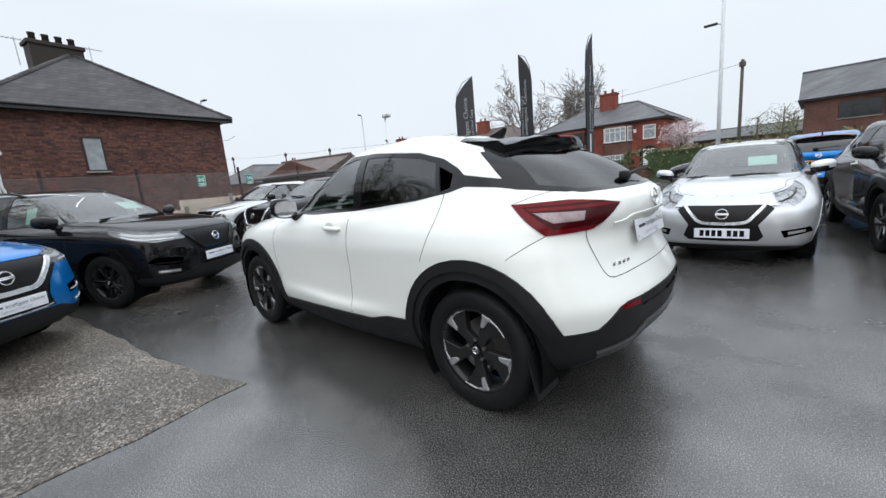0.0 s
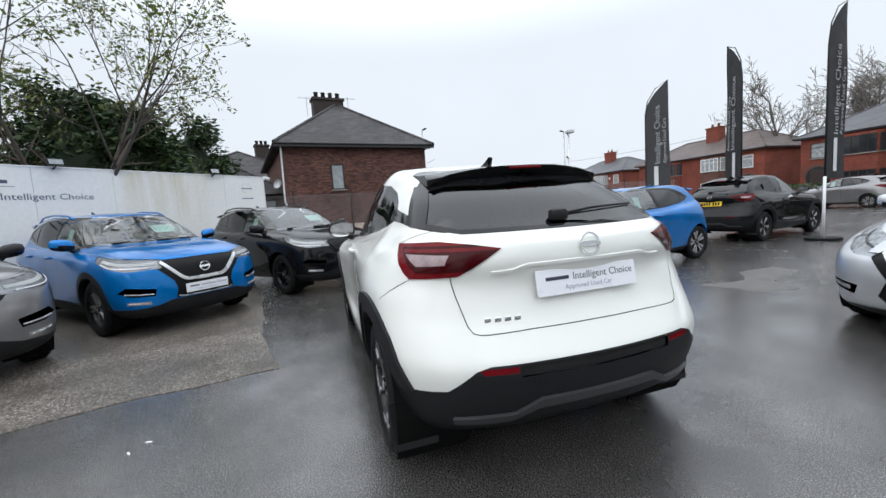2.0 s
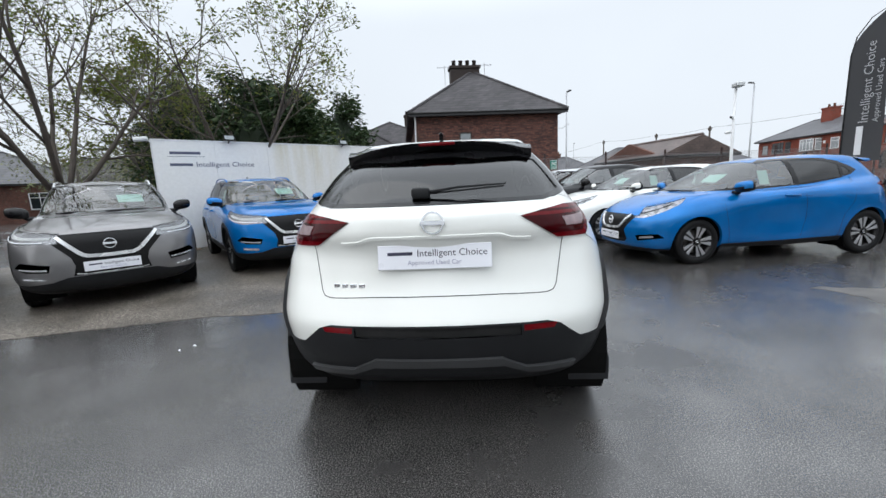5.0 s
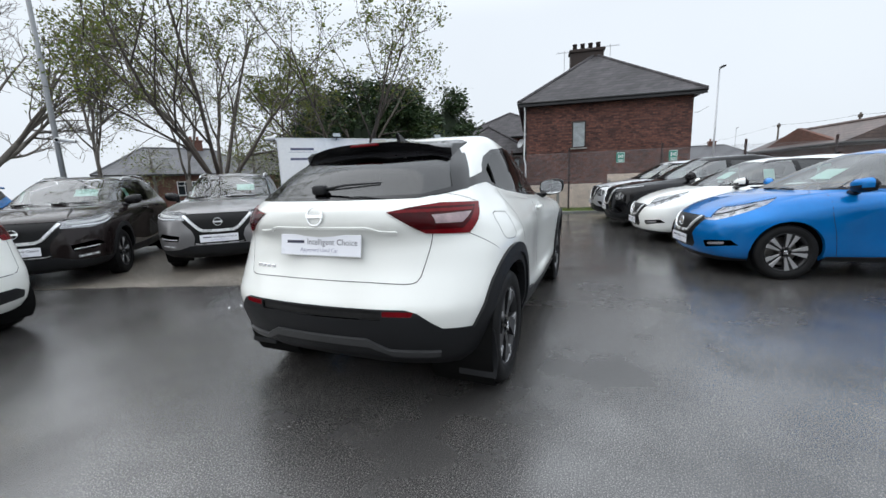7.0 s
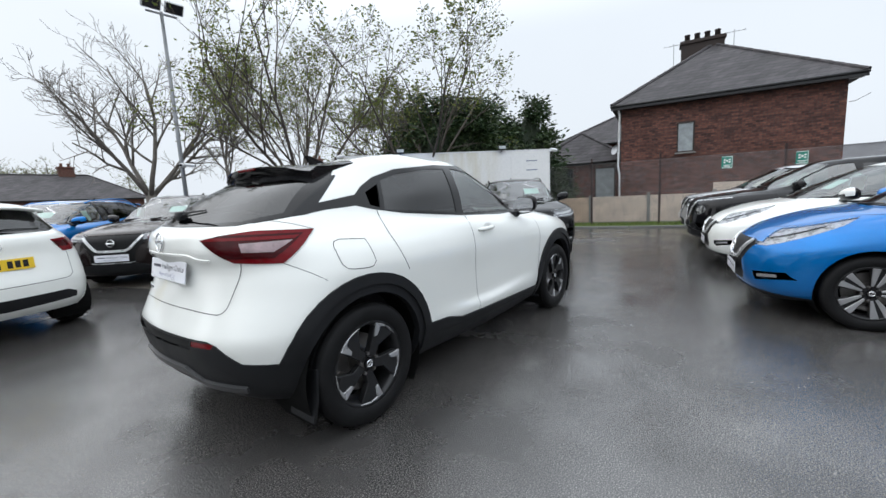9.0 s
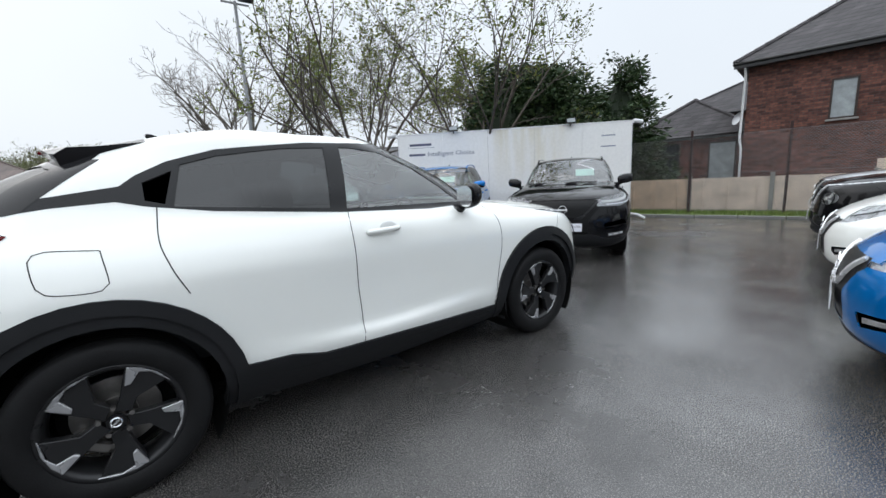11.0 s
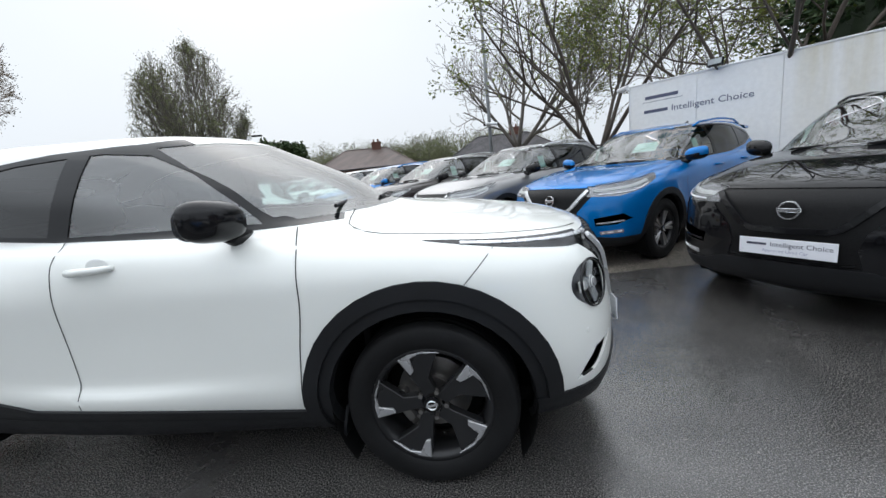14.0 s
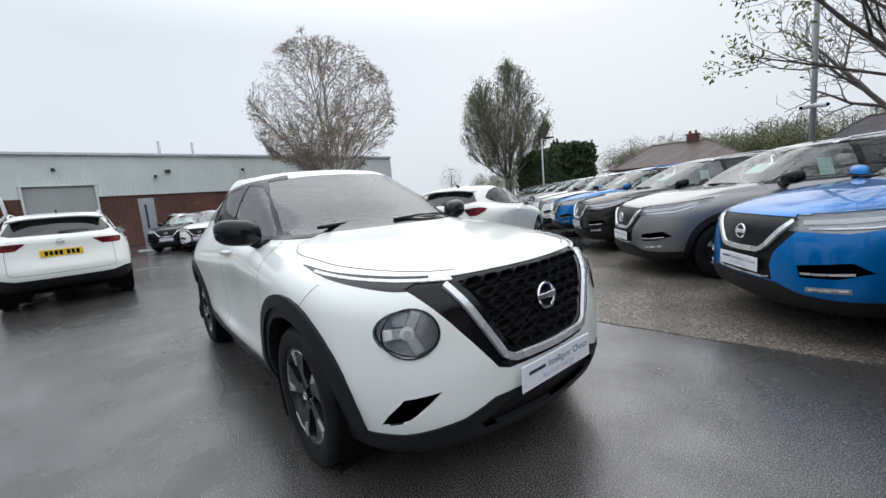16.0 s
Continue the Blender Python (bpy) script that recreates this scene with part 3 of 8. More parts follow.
def plate_parts(parent, m, kind="dealer", size=(0.52, 0.112)):
    """A number plate in the YZ plane facing +X. Letters of registrations are plain bars."""
    w, h = size
    col = "plate_yellow" if kind == "yellow" else "plate_white"
    p = part("number_plate", cached(('plate', size, col), lambda: bm_mesh(bm_box(0.006, w, h, 0.002, 1))), col, parent, "", m)
    if kind == "dealer":
        def words():
            bm = bmesh.new()
            me = text_mesh("Intelligent Choice", 0.045, 0.0004, 'LEFT')
            bm.from_mesh(me)
            for v in bm.verts:
                v.co = Vector((0.0036, -0.08 + v.co.x, 0.016 + v.co.y))
            bm_box(0.0012, 0.115, 0.015, 0, 1, (0.0036, -0.157, 0.016), bm)
            return bm_mesh(bm)

        def small():
            me = text_mesh("Approved Used Car", 0.030, 0.0004)
            for v in me.vertices:
                v.co = Vector((0.0036, v.co.x, -0.026 + v.co.y))
            return me
        part("lettering", cached('dealer_words', words), "ink_navy", p, "dark lettering and a bar")
        part("small_lettering", cached('dealer_small', small), "ink_pale", p)
    else:
        for i in range(7):
            y = -0.185 + i * 0.058 + (0.03 if i > 3 else 0)
            part("plain_bar", cached('reg_bar', lambda: bm_mesh(bm_box(0.0012, 0.040, 0.07))), "gloss_black", p, "", Matrix.Translation((0.0036, y, 0)))
    return p


def mirror_mesh():
    bm = bmesh.new()
    bmesh.ops.create_uvsphere(bm, u_segments=20, v_segments=12, radius=1.0)
    for v in bm.verts:
        x, y, z = v.co
        sq = lambda a: math.copysign(abs(a) ** 0.72, a)
        v.co = Vector((0.085 * (x if x > 0 else 0.35 * x) , 0.128 * sq(y), 0.082 * sq(z)))
        v.co.x -= 0.03 * (v.co.y / 0.128)
        v.co.z += 0.015 * (v.co.y / 0.128)
    return bm_mesh(bm, True, 60)


def mirror_cap(s):
    me = mirror_side(s)
    bm = bmesh.new()
    bm.from_mesh(me)
    bmesh.ops.delete(bm, geom=[f for f in bm.faces if f.calc_center_median().x < -0.005 or f.calc_center_median().z < -0.012], context='FACES')
    for v in bm.verts:
        v.co *= 1.035
    return bm_mesh(bm, True, 60)


def add_mirrors(car, x, y, z, mat, lower="gloss_black", grow=0.93):
    for s in (1, -1):
        me = cached(('mirror', s), lambda: mirror_side(s))
        hous = part("door_mirror", me_for(me, "gloss_black"), "gloss_black", car, "", Matrix.Translation((x, s * (y + 0.115), z)) @ Matrix.Scale(grow, 4))
        if mat != "gloss_black":
            part("mirror_cap", me_for(cached(('mcap', s), lambda: mirror_cap(s)), mat), mat, hous, "painted mirror cap")

        def face():
            bm = bmesh.new()
            bmesh.ops.create_circle(bm, cap_ends=True, segments=20, radius=1.0)
            for v in bm.verts:
                sq = lambda a: math.copysign(abs(a) ** 0.72, a)
                v.co = Vector((-0.034 - 0.03 * sq(v.co.x) * s, 0.112 * sq(v.co.x), 0.068 * sq(v.co.y)))
            return bm_mesh(bm)
        part("mirror_glass", cached(('mglass', s), face), "chrome", hous, "mirror glass")

        def arm():
            v, f = tube([(0.0, -s * 0.06, -0.05), (0.015, -s * 0.10, -0.085), (0.03, -s * 0.17, -0.095)], [0.035, 0.032, 0.04], 10)
            return mesh_of(v, f)
        part("arm", cached(('marm', s), arm), lower, hous)


def mirror_side(s):
    me = mirror_mesh()
    if s < 0:
        for v in me.vertices:
            v.co.y = -v.co.y
        me.flip_normals()
    return me


def me_for(me, mat):
    """The same shape carrying another material."""
    def make():
        c = me.copy()
        c.materials.clear()
        c.materials.append(MATS[mat])
        return c
    return cached(('mat', me.name, mat), make)


def seat_mesh():
    bm = bmesh.new()
    bm_box(0.50, 0.50, 0.16, 0.05, 3, (0.05, 0, 0.0), bm)
    bm_box(0.14, 0.50, 0.60, 0.055, 3, (-0.25, 0, 0.33), bm, pose(0, 0, 0, 0, -14, 0))
    bm_box(0.09, 0.26, 0.18, 0.04, 3, (-0.27, 0, 0.75), bm, pose(0, 0, 0, 0, -14, 0))
    return bm_mesh(bm, True)


def bench_mesh(w):
    bm = bmesh.new()
    bm_box(0.48, w, 0.16, 0.05, 3, (0.05, 0, 0.0), bm)
    bm_box(0.14, w, 0.56, 0.055, 3, (-0.25, 0, 0.30), bm, pose(0, 0, 0, 0, -18, 0))
    for y in (-w * 0.3, w * 0.3):
        bm_box(0.08, 0.24, 0.15, 0.035, 3, (-0.26, y, 0.66), bm, pose(0, 0, 0, 0, -18, 0))
    return bm_mesh(bm, True)


def add_interior(car, k, detail=True):
    """Seats, dashboard, wheel and floor. k: the model's numbers."""
    dx = k.get('seat_x', 0.0)
    for y in (-0.36, 0.36):
        part("seat", cached('seat', seat_mesh), "interior_fabric", car, "dark cloth seat", Matrix.Translation((dx - 0.02, y, 0.55)))
    part("rear_seat", cached('bench', lambda: bench_mesh(1.16)), "interior_fabric", car, "", Matrix.Translation((dx - 0.86, 0, 0.58)))

    def dash():
        bm = bm_box(0.42, 1.30, 0.26, 0.09, 3, (0, 0, 0))
        bm_box(0.20, 0.34, 0.05, 0.02, 2, (-0.12, -0.37, 0.10), bm)
        bm_box(0.02, 0.24, 0.12, 0.006, 1, (-0.19, 0, 0.07), bm)
        return bm_mesh(bm, True)
    part("dashboard", cached('dash', dash), "interior_fabric", car, "", Matrix.Translation((dx + 0.80, 0, k.get('dash_z', 0.90))))

    def steering():
        v, f = lathe([(0.17 + 0.014 * math.cos(a), 0.014 * math.sin(a)) for a in np.linspace(0, 2 * math.pi, 9)[:-1]], 24, 'X', True)
        bm = bm_from(v, f)
        bm_box(0.02, 0.30, 0.05, 0.008, 1, (0.01, 0, 0), bm)
        bm_box(0.04, 0.13, 0.12, 0.02, 1, (0.01, 0, -0.02), bm)
        return bm_mesh(bm, True)
    part("steering_wheel", cached('steer', steering), "interior_fabric", car, "", Matrix.Translation((dx + 0.46, -0.37, k.get('dash_z', 0.90) + 0.04)) @ pose(0, 0, 0, 0, -22, 0))

    def floor():
        bm = bm_box(k['front'] + k['back'] - 0.7, 1.36, 0.06, 0.02, 1, ((k['front'] - k['back']) / 2, 0, 0.27))
        bm_box(0.5, 1.1, 0.3, 0.05, 1, (k['front'] - 0.55, 0, 0.45), bm)
        bm_box(0.5, 1.1, 0.25, 0.05, 1, (-k['back'] + 0.5, 0, 0.45), bm)
        return bm_mesh(bm)
    part("underbody", cached(('floor', k['front'], k['back']), floor), "underside", car)

    def trim():
        bm = bm_box(k['front'] + k['back'] - 1.9, 0.03, 0.5, 0.01, 1, ((k['front'] - k['back']) / 2 - 0.3, 0.66, 0.70))
        bm_box(k['front'] + k['back'] - 1.9, 0.03, 0.5, 0.01, 1, ((k['front'] - k['back']) / 2 - 0.3, -0.66, 0.70), bm)
        bm_box(0.03, 1.3, 0.5, 0.01, 1, (1.02, 0, 0.70), bm)
        bm_box(0.9, 1.1, 0.03, 0.01, 1, (-k['back'] + 0.75, 0, 0.98), bm)
        return bm_mesh(bm)
    part("door_trim", cached(('trim', k['front'], k['back']), trim), "interior_fabric", car)


def wiper_mesh(length, lift=0.0):
    v, f = tube([(0, 0, 0), (0, length * 0.45, 0.012), (0, length, 0.004)], [0.009, 0.006, 0.004], 6)
    bm = bm_from(v, f)
    bm_box(0.008, length * 0.95, 0.008, 0.002, 1, (0, length * 0.5, -0.006), bm)
    return bm_mesh(bm, True)


def handle_mesh():
    v, f = tube([(-0.105, 0.0, 0.0), (-0.085, 0.022, 0.0), (-0.03, 0.032, 0.003), (0.05, 0.030, 0.006), (0.095, 0.018, 0.008), (0.11, 0.0, 0.008)], [0.012, 0.016, 0.017, 0.016, 0.013, 0.009], 10)
    return mesh_of(v, f)

# ---- the compact coupe crossover (the subject and others of its kind) ----
def coupe_rings():
    return [
        ring(2.00, -1.90, 0.79, 0.80, 0.79, 0.40, 0.34, [0.18, 0.20, 0.25, 0.215, 0.25, 0.28, 0.30]),
        ring(2.13, -2.00, 0.84, 0.845, 0.84, 0.44, 0.38, [0.26, 0.27, 0.32, 0.29, 0.34, 0.37, 0.38]),
        ring(2.165, -2.045, 0.88, 0.884, 0.88, 0.48, 0.40, [0.40, 0.41, 0.46, 0.415, 0.48, 0.50, 0.50]),
        ring(2.165, -2.060, 0.898, 0.850, 0.900, 0.50, 0.42, [0.55, 0.55, 0.58, 0.485, 0.60, 0.60, 0.60]),
        ring(2.145, -2.020, 0.902, 0.848, 0.906, 0.52, 0.43, [0.70, 0.70, 0.72, 0.66, 0.73, 0.71, 0.70]),
        ring(2.130, -1.970, 0.895, 0.856, 0.904, 0.54, 0.45, [0.80, 0.81, 0.86, 0.84, 0.87, 0.84, 0.82]),
        ring(2.100, -1.950, 0.866, 0.846, 0.878, 0.55, 0.46, [0.875, 0.885, 0.945, 0.945, 0.97, 0.95, 0.93]),
        ring(2.055, -1.985, 0.800, 0.830, 0.824, 0.55, 0.47, [0.930, 0.940, 1.005, 1.010, 1.055, 1.045, 1.035]),
        ring(1.960, -1.975, 0.732, 0.803, 0.775, 0.55, 0.46, [0.972, 0.977, 1.040, 1.055, 1.110, 1.110, 1.105]),
        ring(1.560, -1.920, 0.722, 0.785, 0.745, 0.52, 0.42, [1.040, 1.045, 1.066, 1.075, 1.145, 1.155, 1.150]),
        ring(1.060, -1.840, 0.715, 0.764, 0.712, 0.42, 0.36, [1.102, 1.102, 1.100, 1.106, 1.190, 1.205, 1.200]),
        ring(0.735, -1.670, 0.672, 0.718, 0.655, 0.38, 0.32, [1.285, 1.280, 1.268, 1.276, 1.312, 1.318, 1.318]),
        ring(0.420, -1.490, 0.618, 0.646, 0.590, 0.34, 0.26, [1.440, 1.430, 1.420, 1.434, 1.420, 1.402, 1.405]),
        ring(0.250, -1.420, 0.565, 0.590, 0.548, 0.32, 0.24, [1.520, 1.512, 1.505, 1.524, 1.482, 1.440, 1.442]),
        ring(0.150, -1.370, 0.510, 0.535, 0.500, 0.30, 0.22, [1.550, 1.543, 1.541, 1.557, 1.512, 1.466, 1.466]),
        ring(-0.05, -1.230, 0.290, 0.300, 0.290, 0.22, 0.20, [1.568, 1.566, 1.570, 1.574, 1.540, 1.500, 1.496]),
        ring(-0.18, -1.150, 0.0, 0.0, 0.0, 0.20, 0.18, [1.574, 1.574, 1.576, 1.578, 1.546, 1.512, 1.507]),
    ]


def build_coupe(name, body, label, group="", wheels="blade", front_plate="dealer", rear_plate="dealer", hero=False, roof_black=False):
    car = empty_thing(name, label, "car", group)
    k = dict(front=2.165, back=2.055, dash_z=0.93)
    R = 0.346
    AX = 1.318
    s = Shell(coupe_rings(), (3, 3, 4, 4, 4, 4, 4, 4, 10, 12, 6, 6, 4, 3, 5, 4))
    side = lambda c, n: c.y > 0.42 and abs(n.y) > 0.05
    # wheel arches: opening, then the black cladding round it
    for x in (AX, -AX):
        s.cut(circle2(x, R + 0.005, 0.404, 36), 'side', 99, where=side)
        s.cut(circle2(x, R + 0.010, 0.448, 36), 'side', 30 if x > 0 else 31, only={0}, where=side)
        s.cut(circle2(x, R + 0.012, 0.506, 40), 'side', 1 if x > 0 else 28, only={0}, where=side)
    # sill and bumper cladding
    s.cut([(1.0, 0.345), (0.25, 0.365), (-0.45, 0.385), (-0.62, 0.43), (-0.98, 0.45), (-0.98, 0.0), (1.0, 0.0)], 'side', 2, only={0}, where=side)
    s.cut([(-0.1, 0.632), (0.50, 0.628), (0.56, 0.610), (0.665, 0.525), (0.80, 0.508), (1.2, 0.508), (1.2, 0.0), (-0.1, 0.0)], 'rear', 3, only={0, 28, 31}, where=lambda c, n: c.x < -1.50)
    s.cut([(-0.1, 0.430), (0.36, 0.428), (0.50, 0.378), (0.70, 0.348), (1.2, 0.358), (1.2, 0.0), (-0.1, 0.0)], 'front', 4, only={0, 1, 30}, where=lambda c, n: c.x > 1.55)
    s.cut([(-0.1, 0.405), (0.30, 0.402), (0.43, 0.335), (0.40, 0.300), (-0.1, 0.290)], 'front', 27, only={4}, where=lambda c, n: c.x > 1.55)
    # nose: dark V band, honeycomb opening, lamps
    s.cut([(-0.1, 0.930), (0.54, 0.932), (0.615, 0.905), (0.33, 0.545), (0.27, 0.525), (-0.1, 0.525)], 'front', 5, only={0}, where=lambda c, n: c.x > 1.75 and c.z < 0.955)
    s.cut([(-0.1, 0.918), (0.415, 0.912), (0.255, 0.615), (-0.1, 0.60)], 'front', 6, only={5}, where=lambda c, n: c.x > 1.75)
    s.cut([(2.4, 0.905), (1.97, 0.938), (1.62, 0.966), (1.34, 0.992), (1.36, 0.987), (1.62, 0.944), (1.90, 0.900), (2.4, 0.858)], 'side', 7, only={0}, where=lambda c, n: c.y > 0.50 and c.x > 1.3)
    s.cut([(0.648 + 0.103 * math.cos(radians(a)), 0.747 + 0.090 * math.sin(radians(a))) for a in range(0, 360, 12)], 'front', 8, only={0}, where=lambda c, n: c.x > 1.6)
    s.cut(circle2(0.648, 0.747, 0.140, 32), 'front', 26, only={0}, where=lambda c, n: c.x > 1.6)
    s.cut([(0.57, 0.512), (0.70, 0.498), (0.745, 0.430), (0.760, 0.382), (0.69, 0.402)], 'front', 9, only={0}, where=lambda c, n: c.x > 1.6)
    # greenhouse: black surround, then panes
    s.cut([(0.98, 1.082), (0.62, 1.315), (0.36, 1.455), (0.20, 1.525), (0.05, 1.500), (-0.35, 1.492), (-0.80, 1.450), (-1.00, 1.395), (-1.12, 1.335), (-1.18, 1.290), (-1.40, 1.258), (-1.75, 1.212), (-1.75, 1.168), (-1.40, 1.214), (-1.20, 1.226), (-1.10, 1.200), (-0.85, 1.160), (-0.25, 1.105), (0.35, 1.075)],
          'side', 10, only={0}, where=lambda c, n: c.y > 0.40 and n.y > 0.12)
    s.cut([(0.66, 1.100), (0.55, 1.185), (0.33, 1.340), (0.12, 1.440), (-0.10, 1.468), (-0.16, 1.468), (-0.205, 1.122)], 'side', 11, only={10})
    s.cut([(-0.30, 1.130), (-0.26, 1.465), (-0.50, 1.455), (-0.80, 1.418), (-0.95, 1.378), (-1.00, 1.192), (-0.84, 1.178)], 'side', 12, only={10})
    s.cut([(-1.03, 1.205), (-0.985, 1.352), (-1.10, 1.302), (-1.10, 1.225)], 'side', 13, only={10})
    s.cut([(-0.1, 1.07), (0.60, 1.080), (0.655, 1.11), (0.585, 1.36), (0.525, 1.475), (0.3, 1.495), (-0.1, 1.502)], 'front', 14, only={0, 10}, where=lambda c, n: n.x > 0.25 and c.x < 1.12 and c.x > 0.1)
    s.cut([(-0.1, 1.158), (0.52, 1.160), (0.68, 1.195), (0.700, 1.235), (0.580, 1.435), (0.46, 1.462), (-0.1, 1.475)], 'rear', 15, only={0, 10}, where=lambda c, n: n.x < -0.15 and c.x < -1.25)
    s.cut([(-0.1, 1.174), (0.52, 1.178), (0.625, 1.210), (0.540, 1.370), (0.44, 1.392), (0.22, 1.382), (0.10, 1.398), (-0.1, 1.400)], 'rear', 16, only={15})
    # tail lamps: seen from the side, trimmed from behind
    s.cut([(-1.520, 1.122), (-2.3, 1.152), (-2.3, 0.990), (-1.86, 0.983), (-1.705, 0.974)], 'side', 17, only={0}, where=lambda c, n: c.y > 0.34 and c.x < -1.4)
    s.cut([(0.395, 1.096), (0.50, 1.116), (0.76, 1.150), (1.2, 1.150), (1.2, 0.94), (0.57, 0.988)], 'rear', 18, only={17}, where=lambda c, n: True)
    s.cut([(-1.580, 1.108), (-2.3, 1.128), (-2.3, 1.022), (-1.85, 1.008), (-1.735, 1.002)], 'side', 19, only={18}, where=lambda c, n: True)
    s.cut([(-1.640, 1.078), (-1.835, 1.076), (-1.835, 1.036), (-1.730, 1.030)], 'side', 20, only={19}, where=lambda c, n: True)
    s.cut([(-1.60, 1.098), (-2.3, 1.116), (-2.3, 1.102), (-1.63, 1.084)], 'side', 29, only={19}, where=lambda c, n: True)
    # rear fog lamps and grille strip in the bumper
    s.cut([(0.39, 0.620), (0.545, 0.618), (0.530, 0.594), (0.39, 0.594)], 'rear', 21, only={3}, where=lambda c, n: c.x < -1.8)
    s.cut([(-0.1, 0.622), (0.38, 0.620), (0.38, 0.575), (-0.1, 0.575)], 'rear', 22, only={3}, where=lambda c, n: c.x < -1.8)
    s.cut([(-0.1, 0.475), (0.29, 0.472), (0.40, 0.415), (0.64, 0.402), (0.63, 0.372), (0.42, 0.380), (0.30, 0.430), (-0.1, 0.438)], 'rear', 23, only={3}, where=lambda c, n: c.x < -1.7)
    # doors
    s.cut([(0.83, 1.07), (0.865, 0.97), (0.87, 0.84), (0.83, 0.58), (0.80, 0.345), (0.25, 0.355), (-0.235, 0.375), (-0.215, 0.50), (-0.225, 0.75), (-0.225, 1.00), (-0.205, 1.11), (0.35, 1.07)], 'side', 24, only={0}, where=side)
    s.cut([(-0.205, 1.11), (-0.225, 1.00), (-0.225, 0.75), (-0.215, 0.50), (-0.235, 0.375), (-0.62, 0.425), (-0.90, 0.45), (-0.90, 0.62), (-1.00, 0.83), (-1.05, 0.95), (-1.075, 1.06), (-1.06, 1.21), (-0.85, 1.15)], 'side', 25, only={0}, where=side)

    s.emit("body", (0, 17), body, car, "M", rim=0.012)
    for q in (1, 28):
        s.emit("arch_cladding", q, "black_plastic", car, "LR", 0.018, 0.05, "matt black plastic wheel arch trim")
    for q in (30, 31):
        s.emit("arch_lip", q, "black_plastic", car, "LR", 0.004, 0.05)
    s.emit("sill", 2, "black_plastic", car, "LR", 0.012, 0.03)
    s.emit("rear_bumper", 3, "black_plastic", car, "M", 0.006, 0.03, "matt black rear bumper")
    s.emit("front_bumper", 4, "black_plastic", car, "M", 0.008, 0.03)
    s.emit("nose_band", 5, "gloss_black", car, "M", -0.004, 0.0)
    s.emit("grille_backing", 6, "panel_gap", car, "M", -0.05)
    s.emit("running_lamp", 7, "lamp_dark", car, "LR", 0.002, 0.01, "slim daytime lamp")
    s.emit("headlamp_bezel", 26, body, car, "LR", 0.0, 0.0)
    s.emit("headlamp_bowl", 8, "lamp_grey", car, "LR", -0.035, 0.0)
    s.emit("intake", 27, "black_grille", car, "M", -0.02, -0.02, "dark lower intake")
    s.emit("headlamp_lens", 8, "lamp_glass", car, "LR", -0.002, 0.02, "round clear headlamp")
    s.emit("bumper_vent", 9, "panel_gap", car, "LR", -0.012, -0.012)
    s.emit("window_surround", 10, "gloss_black", car, "LR", 0.001, 0.004, "gloss black pillars and window frame")
    s.emit("front_side_window", 11, "clear_glass", car, "LR", -0.003, 0.0)
    s.emit("rear_side_window", 12, "privacy_glass", car, "LR", -0.003, 0.0, "dark tinted pane")
    s.emit("quarter_handle_panel", 13, "panel_gap", car, "LR", -0.01, -0.01)
    s.emit("windscreen", 14, "clear_glass", car, "M", -0.002, 0.0)
    s.emit("rear_window_surround", 15, "gloss_black", car, "M", 0.002, 0.004)
    s.emit("rear_window", 16, "privacy_glass", car, "M", -0.003, 0.0)
    s.emit("tail_lamp", 18, "red_lens", car, "LR", 0.006, 0.012, "red tail lamp with clear centre")
    s.emit("tail_lamp_core", 19, "dark_red_lens", car, "LR", 0.0075, 0.006)
    s.emit("light_bar", 29, "red_lens", car, "LR", 0.0085, 0.005)
    s.emit("reversing_lens", 20, "reverse_lens", car, "LR", 0.0085, 0.005)
    s.emit("rear_reflector", 21, "red_lens", car, "LR", 0.004, 0.01)
    s.emit("bumper_grille", 22, "panel_gap", car, "M", -0.006, -0.012)
    s.emit("skid_strip", 23, "skid_grey", car, "M", 0.022, 0.03)
    doors = s.emit("front_door", 24, body, car, "LR", 0.0, 0.012)
    s.emit("rear_door", 25, body, car, "LR", 0.0, 0.012)
    s.ribbon("sill_line", [(0.76, 0.315), (0.2, 0.325), (-0.45, 0.34), (-0.80, 0.37)], 'side', 0.006, "panel_gap", car, "LR", 0.014)
    # shut lines: flat dark bands stand in for the shaded gaps
    gap = lambda path, view, sides="LR", w=0.006, **kw: s.ribbon("shut_line", path, view, w, "panel_gap", car, sides, 0.0012, **kw)
    gap([(0.815, 1.075), (0.865, 0.97), (0.87, 0.84), (0.83, 0.58), (0.80, 0.36)], 'side')
    gap([(-0.205, 1.11), (-0.225, 1.00), (-0.225, 0.75), (-0.215, 0.50), (-0.240, 0.25)], 'side')
    gap([(-1.06, 1.21), (-1.075, 1.06), (-1.05, 0.95), (-1.00, 0.83)], 'side')
    gap([(0.975, 1.105), (1.03, 1.062), (1.14, 1.030), (1.34, 1.008), (1.56, 0.985), (1.97, 0.948)], 'side')
    gap([(1.60, 0.945), (1.55, 0.895), (1.49, 0.835)], 'side', w=0.004)
    gap([(-1.52, 1.122), (-1.62, 1.160), (-1.72, 1.185)], 'side', w=0.004)
    gap([(-1.705, 0.974), (-1.62, 0.92), (-1.55, 0.87)], 'side', w=0.004)
    gap([(0.60, 0.985), (0.585, 0.90), (0.556, 0.775), (0.535, 0.746), (0.49, 0.744), (0.30, 0.750), (0.0, 0.752)], 'rear', "M", 0.005, smooth=False)
    if hero:
        flap = [(-1.265, 1.045), (-1.43, 1.058), (-1.468, 1.035), (-1.455, 0.935), (-1.42, 0.905), (-1.29, 0.895), (-1.25, 0.925)]
